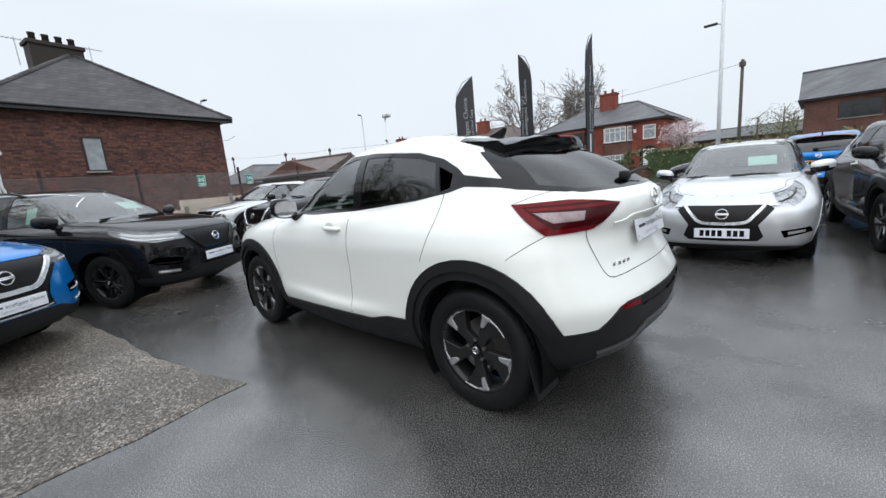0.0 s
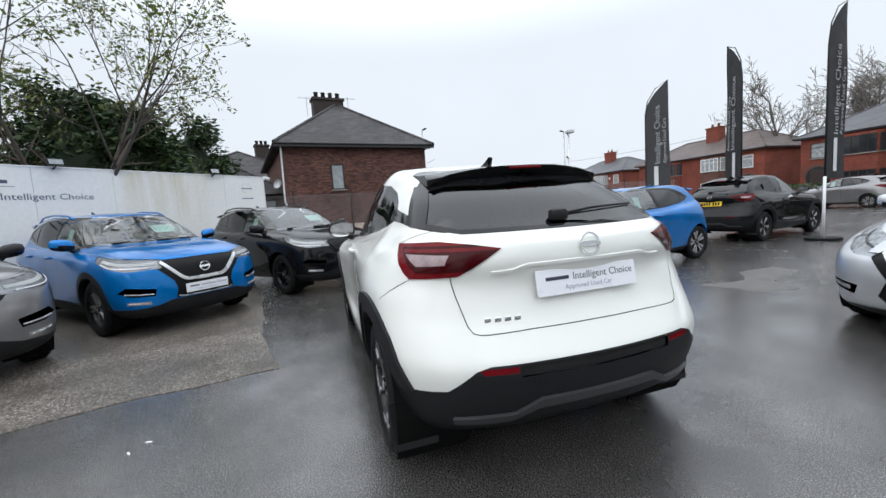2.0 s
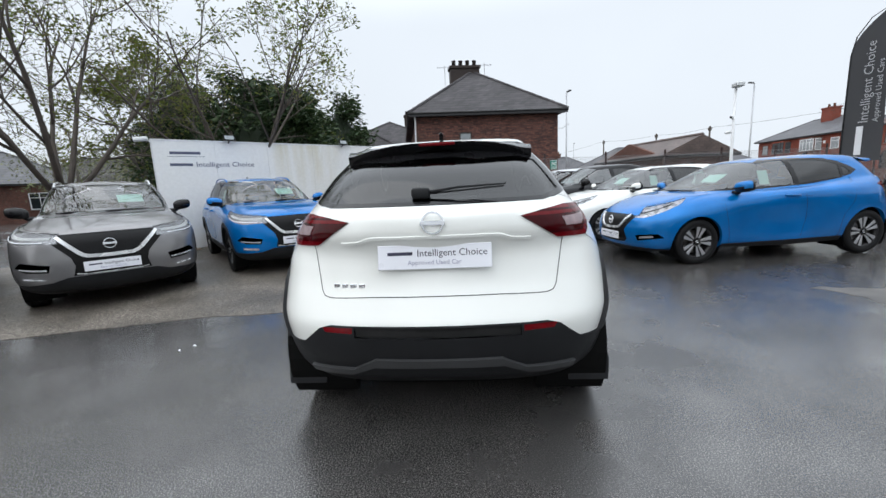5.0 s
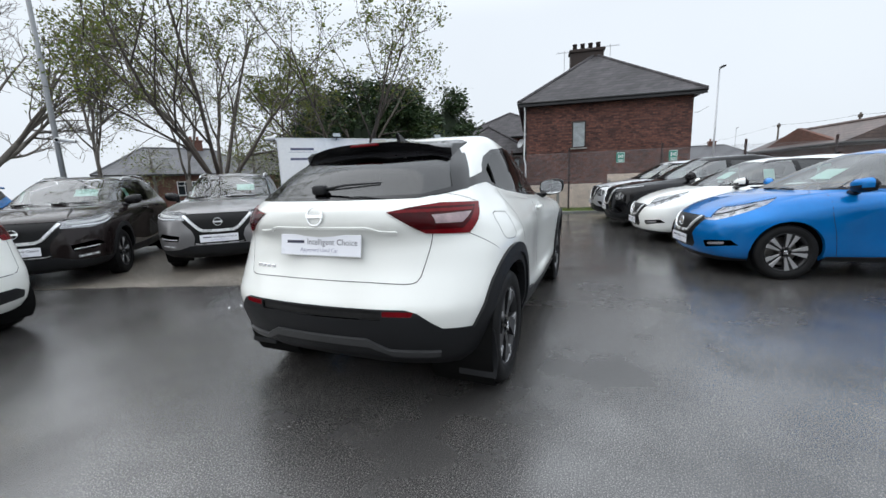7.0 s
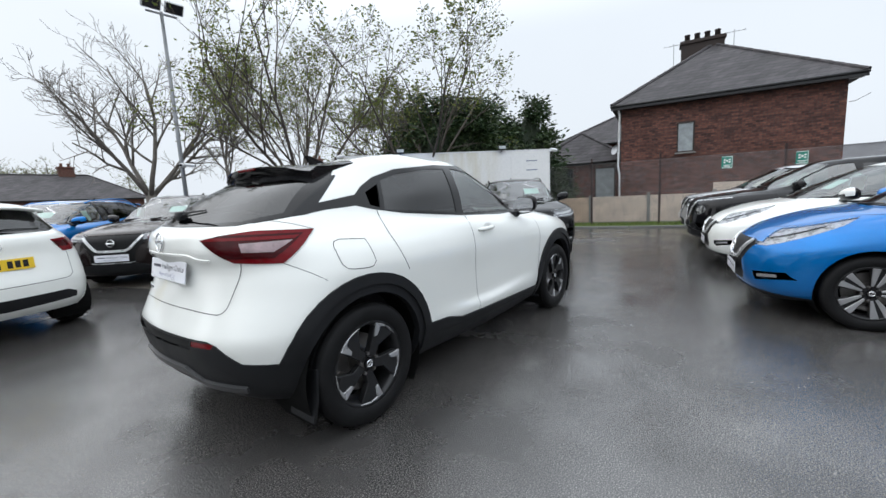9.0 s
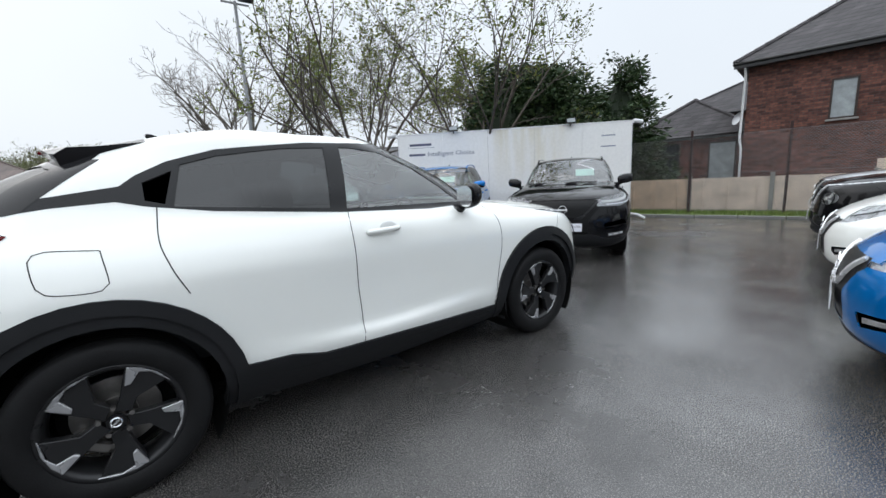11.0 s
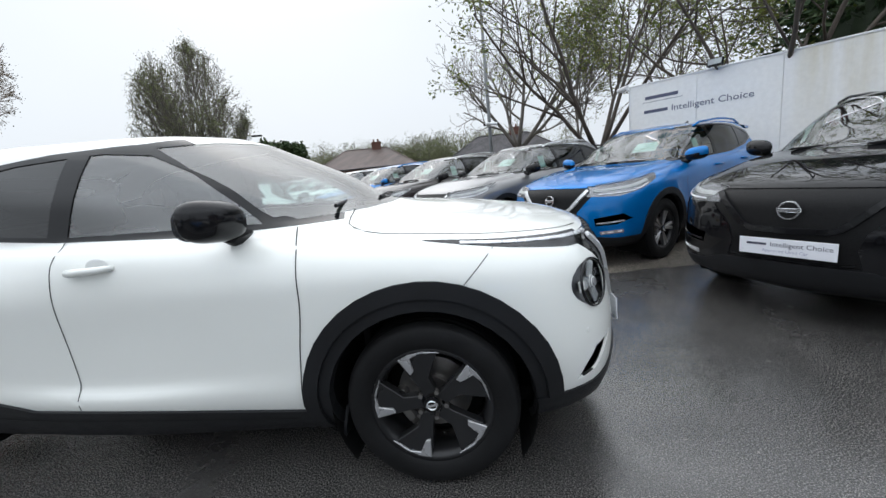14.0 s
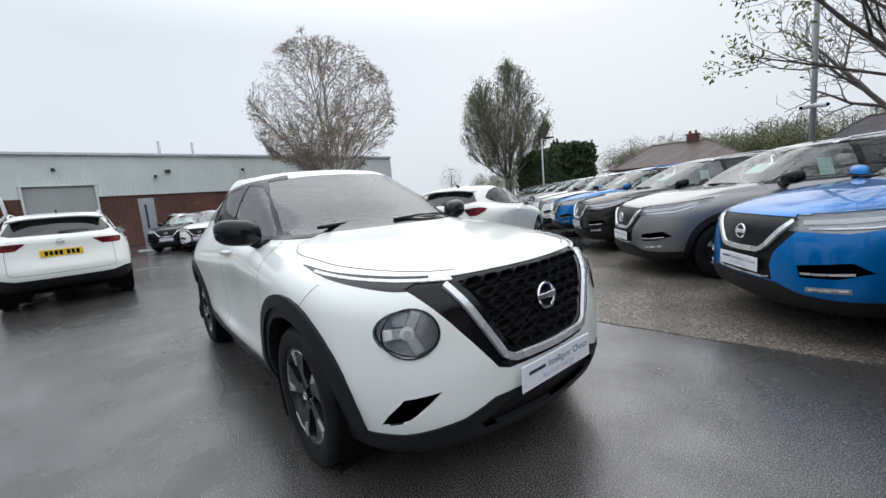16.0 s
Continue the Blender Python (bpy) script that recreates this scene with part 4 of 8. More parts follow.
        s.ribbon("fuel_flap_line", flap, 'side', 0.005, "panel_gap", car, "R", 0.0012, closed=True)
    # silver V round the grille, honeycomb bars
    s.ribbon("grille_trim", [(0.475, 0.905), (0.29, 0.585), (0.24, 0.566), (0.0, 0.562)], 'front', 0.034, "satin_silver", car, "M", 0.0, 0.016, smooth=False, label="satin silver V-shaped trim")
    s.ribbon("lamp_strip", [(2.00, 0.922), (1.75, 0.943), (1.48, 0.970)], 'side', 0.020, "reflector", car, "LR", 0.003, 0.003)
    bm = bmesh.new()
    for r in range(7):
        for c in range(11):
            z = 0.918 - 0.047 * (r + 0.45)
            y = (c - 5 + (0.5 if r % 2 else 0)) * 0.088
            lim = 0.255 + (z - 0.61) / 0.305 * 0.155
            if abs(y) > lim - 0.005 or z < 0.605:
                continue
            h, n = s.drop(abs(y), z, 'front')
            if h is None:
                continue
            outer = [(y + 0.0585 * math.cos(radians(60 * q)), z + 0.0272 * math.sin(radians(60 * q))) for q in range(6)]
            rim = [(y + 0.050 * math.cos(radians(60 * q)), z + 0.0215 * math.sin(radians(60 * q))) for q in range(6)]
            hole = [(y + 0.043 * math.cos(radians(60 * q)), z + 0.0175 * math.sin(radians(60 * q))) for q in range(6)]
            clip = lambda p: (max(-0.012 - (0.255 + (p[1] - 0.61) / 0.305 * 0.155), min(0.012 + 0.255 + (p[1] - 0.61) / 0.305 * 0.155, p[0])), min(0.920, max(0.592, p[1])))
            vo = [bm.verts.new((h.x - 0.004, *clip(p))) for p in outer]
            vi = [bm.verts.new((h.x - 0.004, *clip(p))) for p in rim]
            vb = [bm.verts.new((h.x - 0.040, *clip(p))) for p in hole]
            for q in range(6):
                w = (q + 1) % 6
                bm.faces.new([vo[q], vo[w], vi[w], vi[q]])
                bm.faces.new([vi[q], vi[w], vb[w], vb[q]])
    part("grille_mesh", bm_mesh(bm), "black_plastic", car, "black honeycomb mesh")
    # badges, plates
    h, n = s.drop(0.0, 0.775, 'front')
    part("front_emblem", cached('emblem062', lambda: emblem_mesh(0.062)), "chrome", car, "round chrome emblem", Matrix.Translation((h.x + 0.008, 0, 0.775)) @ pose(0, 0, 0, 0, -8, 0))
    h, n = s.drop(0.0, 1.085, 'rear')
    part("rear_emblem", cached('emblem055', lambda: emblem_mesh(0.052)), "chrome", car, "round chrome emblem", Matrix.Translation((h.x - 0.004, 0, 1.085)) @ pose(0, 0, 0, 0, 0, 180) @ pose(0, 0, 0, 0, -8, 0))
    hr, _ = s.drop(0.0, 0.93, 'rear')
    plate_parts(car, Matrix.Translation((hr.x - 0.016, 0, 0.931)) @ pose(0, 0, 0, 0, 0, 180) @ pose(0, 0, 0, 0, -10, 0), rear_plate)
    plate_parts(car, Matrix.Translation((2.19, 0, 0.475)), front_plate)

    s.ribbon("tailgate_ledge", [(0.0, 1.022), (0.29, 1.020), (0.36, 1.000), (0.44, 0.996)], 'rear', 0.016, body, car, "M", 0.0, 0.007)

    def letters():
        bm = bmesh.new()
        for i in range(4):
            y = 0.475 - i * 0.042
            h, n = s.drop(y, 0.800, 'rear')
            bm_box(0.006, 0.030, 0.020, 0.002, 1, (h.x - 0.003, y, 0.800), bm)
        return bm_mesh(bm)
    part("model_badge", letters(), "chrome", car, "small chrome blocks in place of a model name")
    # headlamp insides: a cross whose pale colour imitates chrome's bright reflection, and a projector
    h, n = s.drop(0.648, 0.747, 'front')
    for q in (1, -1):
        def bowl():
            bm = bmesh.new()
            for a in (62, 180, 298):
                bm_box(0.014, 0.088, 0.046, 0.006, 1, (0.0, 0.050, 0), bm, pose(0, 0, 0, a, 0, 0))
            bm_cyl(0.028, 0.04, 20, (0.0, 0, 0), 'X', bm=bm, bevel=0.006)
            return bm_mesh(bm, True)
        yaw = math.degrees(math.atan2(n.y, n.x)) * q
        part("headlamp_projector", cached('projector', bowl), "satin_white", car, "", Matrix.Translation((h.x - 0.018 , q * 0.648, 0.747)) @ pose(0, 0, 0, 0, -8, yaw))
        part("projector_lens", cached('projlens', lambda: bm_mesh(bm_cyl(0.024, 0.052, 20, (0.0, 0, 0), 'X', bevel=0.008), True)), "lamp_grey", car, "", Matrix.Translation((h.x - 0.018, q * 0.648, 0.747)) @ pose(0, 0, 0, 0, -8, yaw))
        v, f = lathe([(0.094, -0.004), (0.095, 0.003), (0.099, 0.003), (0.101, -0.006)], 36, 'X')
        me = mesh_of(v, f)
        part("headlamp_ring", cached('lampring', lambda: me), "gloss_black", car, "", Matrix.Translation((h.x + 0.002, q * 0.648, 0.747)) @ pose(0, 0, 0, 0, -10, yaw) @ Matrix.Diagonal((1, 1.13, 0.97, 1)))
        if hero:
            h2, n2 = s.drop(0.73, 0.578, 'front')
            part("parking_sensor", cached('sensor', lambda: bm_mesh(bm_cyl(0.011, 0.006, 16, (0, 0, 0), 'X', bevel=0.002), True)), body, car, "", Matrix.Translation((h2.x, q * h2.y, h2.z)) @ pose(0, 0, 0, 0, 0, 45 * q))
    # roof spoiler
    def spoiler():
        verts, faces, n = [], [], 7
        ys = np.linspace(-0.535, 0.535, 29)
        for y in ys:
            u = abs(y) / 0.535
            za = s.drop(-1.06, abs(y), 'top')[0].z
            zb = s.drop(-1.24, min(abs(y), 0.47), 'top')[0].z
            back = 0.10 * u ** 2.2
            # two shallow scoops hang under the trailing edge
            dip = 0.012 * math.cos(min(u, 0.85) / 0.85 * 2 * math.pi - math.pi) if u < 0.85 else 0.012 * math.cos(math.pi)
            verts += [(-1.06, y, za + 0.002), (-1.24, y, zb + 0.007), (-1.38 + back * 0.5, y, zb + 0.002), (-1.475 + back, y, zb - 0.008 - 0.02 * u ** 3),
                      (-1.468 + back, y, zb - 0.028 - 0.02 * u ** 3), (-1.42 + back * 0.6, y, zb - 0.066 - dip - 0.03 * u ** 3), (-1.34, y, zb - 0.095)]
        for i in range(len(ys) - 1):
            for q in range(n - 1):
                faces.append((i * n + q, i * n + q + 1, (i + 1) * n + q + 1, (i + 1) * n + q))
        faces += [tuple(range(n))[::-1], tuple((len(ys) - 1) * n + q for q in range(n))]
        return bm_mesh(bm_from(verts, faces), True, 40)
    part("roof_spoiler", cached('coupe_spoiler', spoiler), "gloss_black", car, "gloss black roof spoiler")
    part("brake_lamp", cached('brake_lamp', lambda: bm_mesh(bm_box(0.02, 0.20, 0.016, 0.004, 1))), "red_lens", car, "", Matrix.Translation((-1.474, 0, s.drop(-1.24, 0.0, 'top')[0].z - 0.020)))

    def fin():
        return bm_mesh(bm_prism([(-0.86, 1.535), (-1.02, 1.515), (-1.055, 1.585), (-1.03, 1.592), (-0.95, 1.560)], 0.026, 'XZ', (0, -0.013, 0), bevel=0.006), True)
    part("roof_aerial", cached('fin', fin), "gloss_black", car)
    add_mirrors(car, 0.575, 0.765, 1.142, "gloss_black", grow=0.98)
    # handles
    h, n = s.drop(0.0, 0.985, 'side')
    for q, d in zip((1, -1), doors):
        part("door_handle", cached(('handle', q), lambda: handle_side(q)), body, d, "", Matrix.Translation((-0.035, q * (h.y - 0.004), 0.985)))

        def cup():
            bm = bmesh.new()
            bmesh.ops.create_uvsphere(bm, u_segments=16, v_segments=8, radius=1, matrix=Matrix.Diagonal((0.055, 0.006, 0.034, 1)))
            return bm_mesh(bm, True)
        part("handle_recess", cached('cup', cup), "satin_white", d, "", Matrix.Translation((0.0, q * (h.y - 0.003), 1.0)))
    # wipers
    h, n = s.drop(0.0, 1.215, 'rear')
    part("rear_wiper", cached('rear_wiper', lambda: wiper_mesh(0.40)), "black_plastic", car, "", Matrix.Translation((h.x - 0.03, 0.06, 1.215)) @ pose(0, 0, 0, 0, 25, 180) @ pose(0, 0, 0, 4, 0, 0))
    part("wiper_base", cached('wiper_base', lambda: bm_mesh(bm_box(0.05, 0.09, 0.055, 0.018, 2), True)), "black_plastic", car, "", Matrix.Translation((h.x - 0.03, 0.06, 1.215)))
    for y0, ln in ((-0.52, 0.55), (-0.02, 0.50)):
        h, n = s.drop(0.9, abs(y0), 'top')
        part("front_wiper", cached(('fw', ln), lambda: wiper_mesh(ln)), "black_plastic", car, "", Matrix.Translation((0.985 - 0.25 * y0 * y0, y0, 1.135)) @ pose(0, 0, 0, 0, 20, 6))
    # mud flaps behind each wheel
    for x in (AX, -AX):
        for q in (1, -1):
            def flapm():
                bm = bm_prism([(-0.105, 0.0), (0.105, 0.0), (0.115, 0.20), (-0.085, 0.24), (-0.115, 0.10)], 0.012, 'YZ', (0, 0, 0), bevel=0.003)
                return bm_mesh(bm)
            big = 1.0 if x < 0 else 0.6
            part("mud_flap", cached('mudflap', flapm), "black_plastic", car, "", Matrix.Translation((x - 0.392, q * 0.770, 0.185 if x < 0 else 0.20)) @ pose(0, 0, 0, 0, 12, 0) @ Matrix.Diagonal((1, big, big if x > 0 else 1.1, 1)))
    for x in (AX, -AX):
        for q in (1, -1):
            part("wheel_well", cached(('well', 0.408), lambda: well_mesh(0.408)), "underside", car, "", Matrix.Translation((x, q * 0.86, R)) @ Matrix.Diagonal((1, q, 1, 1)))
            add_wheel(car, x, q * 0.872, R, wheels, 0.215, turn=13 * (1 if x > 0 else 3))
    add_interior(car, k)
    s.free()
    return car


def handle_side(q):
    me = handle_mesh()
    if q < 0:
        for v in me.vertices:
            v.co.y = -v.co.y
        me.flip_normals()
    return me


plain("satin_white", (0.62, 0.63, 0.62), 0.4, 0, 0.03, bumps=0.0)

# ---- the family SUV and the small hatchback that fill the rows ----
def suv_rings():
    return [
        ring(2.06, -2.00, 0.80, 0.82, 0.80, 0.336, 0.34, [0.21, 0.23, 0.28, 0.25, 0.28, 0.32, 0.34]),
        ring(2.18, -2.11, 0.86, 0.855, 0.86, 0.368, 0.38, [0.27, 0.28, 0.34, 0.31, 0.36, 0.40, 0.42]),
        ring(2.225, -2.165, 0.905, 0.875, 0.90, 0.400, 0.42, [0.40, 0.41, 0.46, 0.41, 0.48, 0.52, 0.54]),
        ring(2.225, -2.165, 0.918, 0.872, 0.918, 0.416, 0.44, [0.56, 0.56, 0.60, 0.55, 0.62, 0.63, 0.64]),
        ring(2.210, -2.13, 0.920, 0.885, 0.920, 0.432, 0.45, [0.72, 0.72, 0.76, 0.74, 0.78, 0.76, 0.76]),
        ring(2.195, -2.095, 0.912, 0.900, 0.918, 0.448, 0.46, [0.81, 0.815, 0.88, 0.87, 0.91, 0.89, 0.88]),
        ring(2.160, -2.080, 0.885, 0.900, 0.895, 0.456, 0.46, [0.880, 0.885, 0.950, 0.97, 1.01, 1.00, 0.98]),
        ring(2.105, -2.075, 0.825, 0.872, 0.850, 0.456, 0.46, [0.928, 0.934, 1.005, 1.030, 1.080, 1.09, 1.08]),
        ring(1.975, -2.060, 0.770, 0.845, 0.810, 0.440, 0.44, [0.975, 0.980, 1.035, 1.060, 1.110, 1.14, 1.13]),
        ring(1.560, -2.030, 0.755, 0.825, 0.780, 0.416, 0.40, [1.055, 1.060, 1.070, 1.075, 1.130, 1.17, 1.165]),
        ring(1.080, -1.975, 0.745, 0.803, 0.755, 0.352, 0.36, [1.105, 1.105, 1.100, 1.100, 1.160, 1.21, 1.20]),
        ring(0.740, -1.860, 0.705, 0.765, 0.705, 0.320, 0.32, [1.275, 1.270, 1.265, 1.270, 1.300, 1.33, 1.32]),
        ring(0.430, -1.770, 0.655, 0.700, 0.645, 0.288, 0.28, [1.420, 1.412, 1.410, 1.425, 1.430, 1.435, 1.43]),
        ring(0.250, -1.730, 0.605, 0.640, 0.595, 0.272, 0.26, [1.500, 1.490, 1.492, 1.515, 1.505, 1.480, 1.485]),
        ring(0.140, -1.700, 0.550, 0.580, 0.545, 0.256, 0.24, [1.530, 1.522, 1.525, 1.548, 1.535, 1.505, 1.505]),
        ring(-0.08, -1.560, 0.310, 0.325, 0.310, 0.176, 0.20, [1.560, 1.558, 1.562, 1.575, 1.562, 1.535, 1.530]),
        ring(-0.20, -1.460, 0.0, 0.0, 0.0, 0.160, 0.18, [1.570, 1.570, 1.572, 1.582, 1.570, 1.545, 1.540]),
    ]


def hatch_rings():
    return [
        ring(1.90, -1.80, 0.76, 0.79, 0.76, 0.344, 0.32, [0.16, 0.18, 0.22, 0.20, 0.22, 0.25, 0.26]),
        ring(2.02, -1.88, 0.81, 0.825, 0.81, 0.396, 0.36, [0.23, 0.24, 0.28, 0.25, 0.29, 0.33, 0.34]),
        ring(2.065, -1.915, 0.845, 0.842, 0.85, 0.447, 0.40, [0.35, 0.36, 0.40, 0.35, 0.42, 0.45, 0.46]),
        ring(2.070, -1.915, 0.865, 0.836, 0.868, 0.464, 0.42, [0.48, 0.48, 0.53, 0.50, 0.56, 0.57, 0.57]),
        ring(2.045, -1.885, 0.868, 0.850, 0.872, 0.482, 0.43, [0.61, 0.61, 0.67, 0.66, 0.70, 0.69, 0.69]),
        ring(2.015, -1.860, 0.850, 0.866, 0.866, 0.499, 0.44, [0.665, 0.672, 0.765, 0.79, 0.83, 0.81, 0.80]),
        ring(1.970, -1.845, 0.805, 0.862, 0.842, 0.499, 0.44, [0.712, 0.724, 0.850, 0.885, 0.93, 0.91, 0.90]),
        ring(1.900, -1.845, 0.745, 0.830, 0.800, 0.490, 0.44, [0.768, 0.782, 0.905, 0.945, 1.000, 0.99, 0.98]),
        ring(1.780, -1.835, 0.705, 0.800, 0.765, 0.473, 0.42, [0.828, 0.842, 0.935, 0.970, 1.030, 1.045, 1.035]),
        ring(1.480, -1.815, 0.690, 0.780, 0.735, 0.430, 0.38, [0.925, 0.930, 0.960, 0.985, 1.055, 1.075, 1.070]),
        ring(1.130, -1.765, 0.680, 0.755, 0.705, 0.396, 0.34, [0.985, 0.985, 0.985, 1.005, 1.085, 1.105, 1.100]),
        ring(0.790, -1.660, 0.640, 0.710, 0.650, 0.361, 0.30, [1.150, 1.145, 1.140, 1.160, 1.205, 1.215, 1.21]),
        ring(0.460, -1.570, 0.595, 0.645, 0.590, 0.327, 0.28, [1.295, 1.288, 1.285, 1.310, 1.320, 1.315, 1.31]),
        ring(0.270, -1.520, 0.550, 0.590, 0.545, 0.310, 0.26, [1.370, 1.360, 1.362, 1.388, 1.385, 1.365, 1.365]),
        ring(0.160, -1.490, 0.500, 0.535, 0.495, 0.292, 0.24, [1.398, 1.390, 1.394, 1.418, 1.410, 1.388, 1.386]),
        ring(-0.08, -1.350, 0.290, 0.300, 0.290, 0.189, 0.20, [1.425, 1.423, 1.428, 1.444, 1.435, 1.412, 1.405]),
        ring(-0.20, -1.250, 0.0, 0.0, 0.0, 0.172, 0.18, [1.435, 1.435, 1.437, 1.450, 1.443, 1.422, 1.415]),
    ]


SUV = dict(rings=suv_rings, front=2.225, back=2.165, axle=1.323, R=0.348, arch=0.395, lip=0.462, half=0.885, dash_z=0.95, hood_z=0.925, rails=True, plate_z=0.525, rear_plate_z=0.90, mirror=(0.66, 0.80, 1.145),
           sill=[(0.98, 0.385), (-0.98, 0.40), (-0.98, 0.0), (0.98, 0.0)], rear_black=[(-0.1, 0.50), (0.60, 0.50), (0.78, 0.55), (1.2, 0.55), (1.2, 0.0), (-0.1, 0.0)],
           front_black=[(-0.1, 0.425), (0.40, 0.420), (0.55, 0.372), (0.74, 0.360), (1.2, 0.40), (1.2, 0.0), (-0.1, 0.0)],
           nose=[(-0.1, 0.905), (0.43, 0.900), (0.56, 0.850), (0.50, 0.800), (0.36, 0.640), (0.33, 0.540), (0.36, 0.430), (-0.1, 0.430)],
           v=[(0.455, 0.872), (0.265, 0.665), (0.21, 0.640), (0.0, 0.634)], vw=0.044,
           lamp=[(2.4, 0.885), (2.05, 0.925), (1.75, 0.958), (1.42, 0.998), (1.50, 0.940), (1.75, 0.862), (2.00, 0.800), (2.4, 0.815)], lamp_y=0.46, lamp_mid=[(2.10, 0.868), (1.92, 0.888), (1.62, 0.945)], lamp_w=0.040, lamp_mat='lamp_grey', lamp_cell='satin_white',
           fog=[(0.54, 0.570), (0.79, 0.618), (0.85, 0.560), (0.75, 0.505), (0.56, 0.490)], fog_lamp=[(0.60, 0.430), (0.79, 0.450), (0.79, 0.415), (0.60, 0.395)],
           dlo=[(0.90, 1.085), (0.60, 1.305), (0.36, 1.445), (0.16, 1.505), (-0.30, 1.525), (-0.85, 1.505), (-1.30, 1.445), (-1.62, 1.335), (-1.50, 1.265), (-1.20, 1.185), (-0.60, 1.115), (0.20, 1.085)],
           panes=[[(0.70, 1.110), (0.52, 1.255), (0.30, 1.405), (0.10, 1.478), (-0.13, 1.490), (-0.13, 1.112)], [(-0.20, 1.115), (-0.20, 1.492), (-0.60, 1.492), (-0.95, 1.462), (-0.98, 1.182), (-0.60, 1.135)], [(-1.03, 1.195), (-1.00, 1.455), (-1.25, 1.415), (-1.50, 1.330), (-1.40, 1.275)]],
           screen=[(-0.1, 1.09), (0.63, 1.10), (0.69, 1.125), (0.625, 1.36), (0.565, 1.475), (0.3, 1.50), (-0.1, 1.508)],
           rear_glass=[(-0.1, 1.195), (0.56, 1.200), (0.68, 1.235), (0.56, 1.44), (0.46, 1.465), (-0.1, 1.478)],
           tail_side=[(-1.74, 1.08), (-2.4, 1.105), (-2.4, 0.965), (-1.84, 0.985)], tail_rear=[(0.40, 1.085), (1.2, 1.12), (1.2, 0.95), (0.52, 0.985)], tail_core=[(-1.90, 1.065), (-2.4, 1.07), (-2.4, 1.035), (-1.95, 1.030)],
           gate=[(0.60, 1.12), (0.66, 0.90), (0.66, 0.62), (0.58, 0.585), (0.0, 0.58)],
           fdoor=[(0.86, 1.08), (0.87, 0.85), (0.78, 0.50), (0.76, 0.385), (-0.18, 0.39), (-0.20, 0.80), (-0.165, 1.10)], rdoor=[(-0.165, 1.10), (-0.20, 0.80), (-0.18, 0.39), (-0.86, 0.40), (-0.92, 0.72), (-1.03, 0.90), (-1.02, 1.16)],
           hood=[(0.93, 1.10), (0.96, 1.055), (1.05, 1.035), (1.45, 1.010), (1.75, 0.968), (2.0, 0.938)], handles=((0.02, 0.975), (-0.80, 1.000)), wheels='turbine')

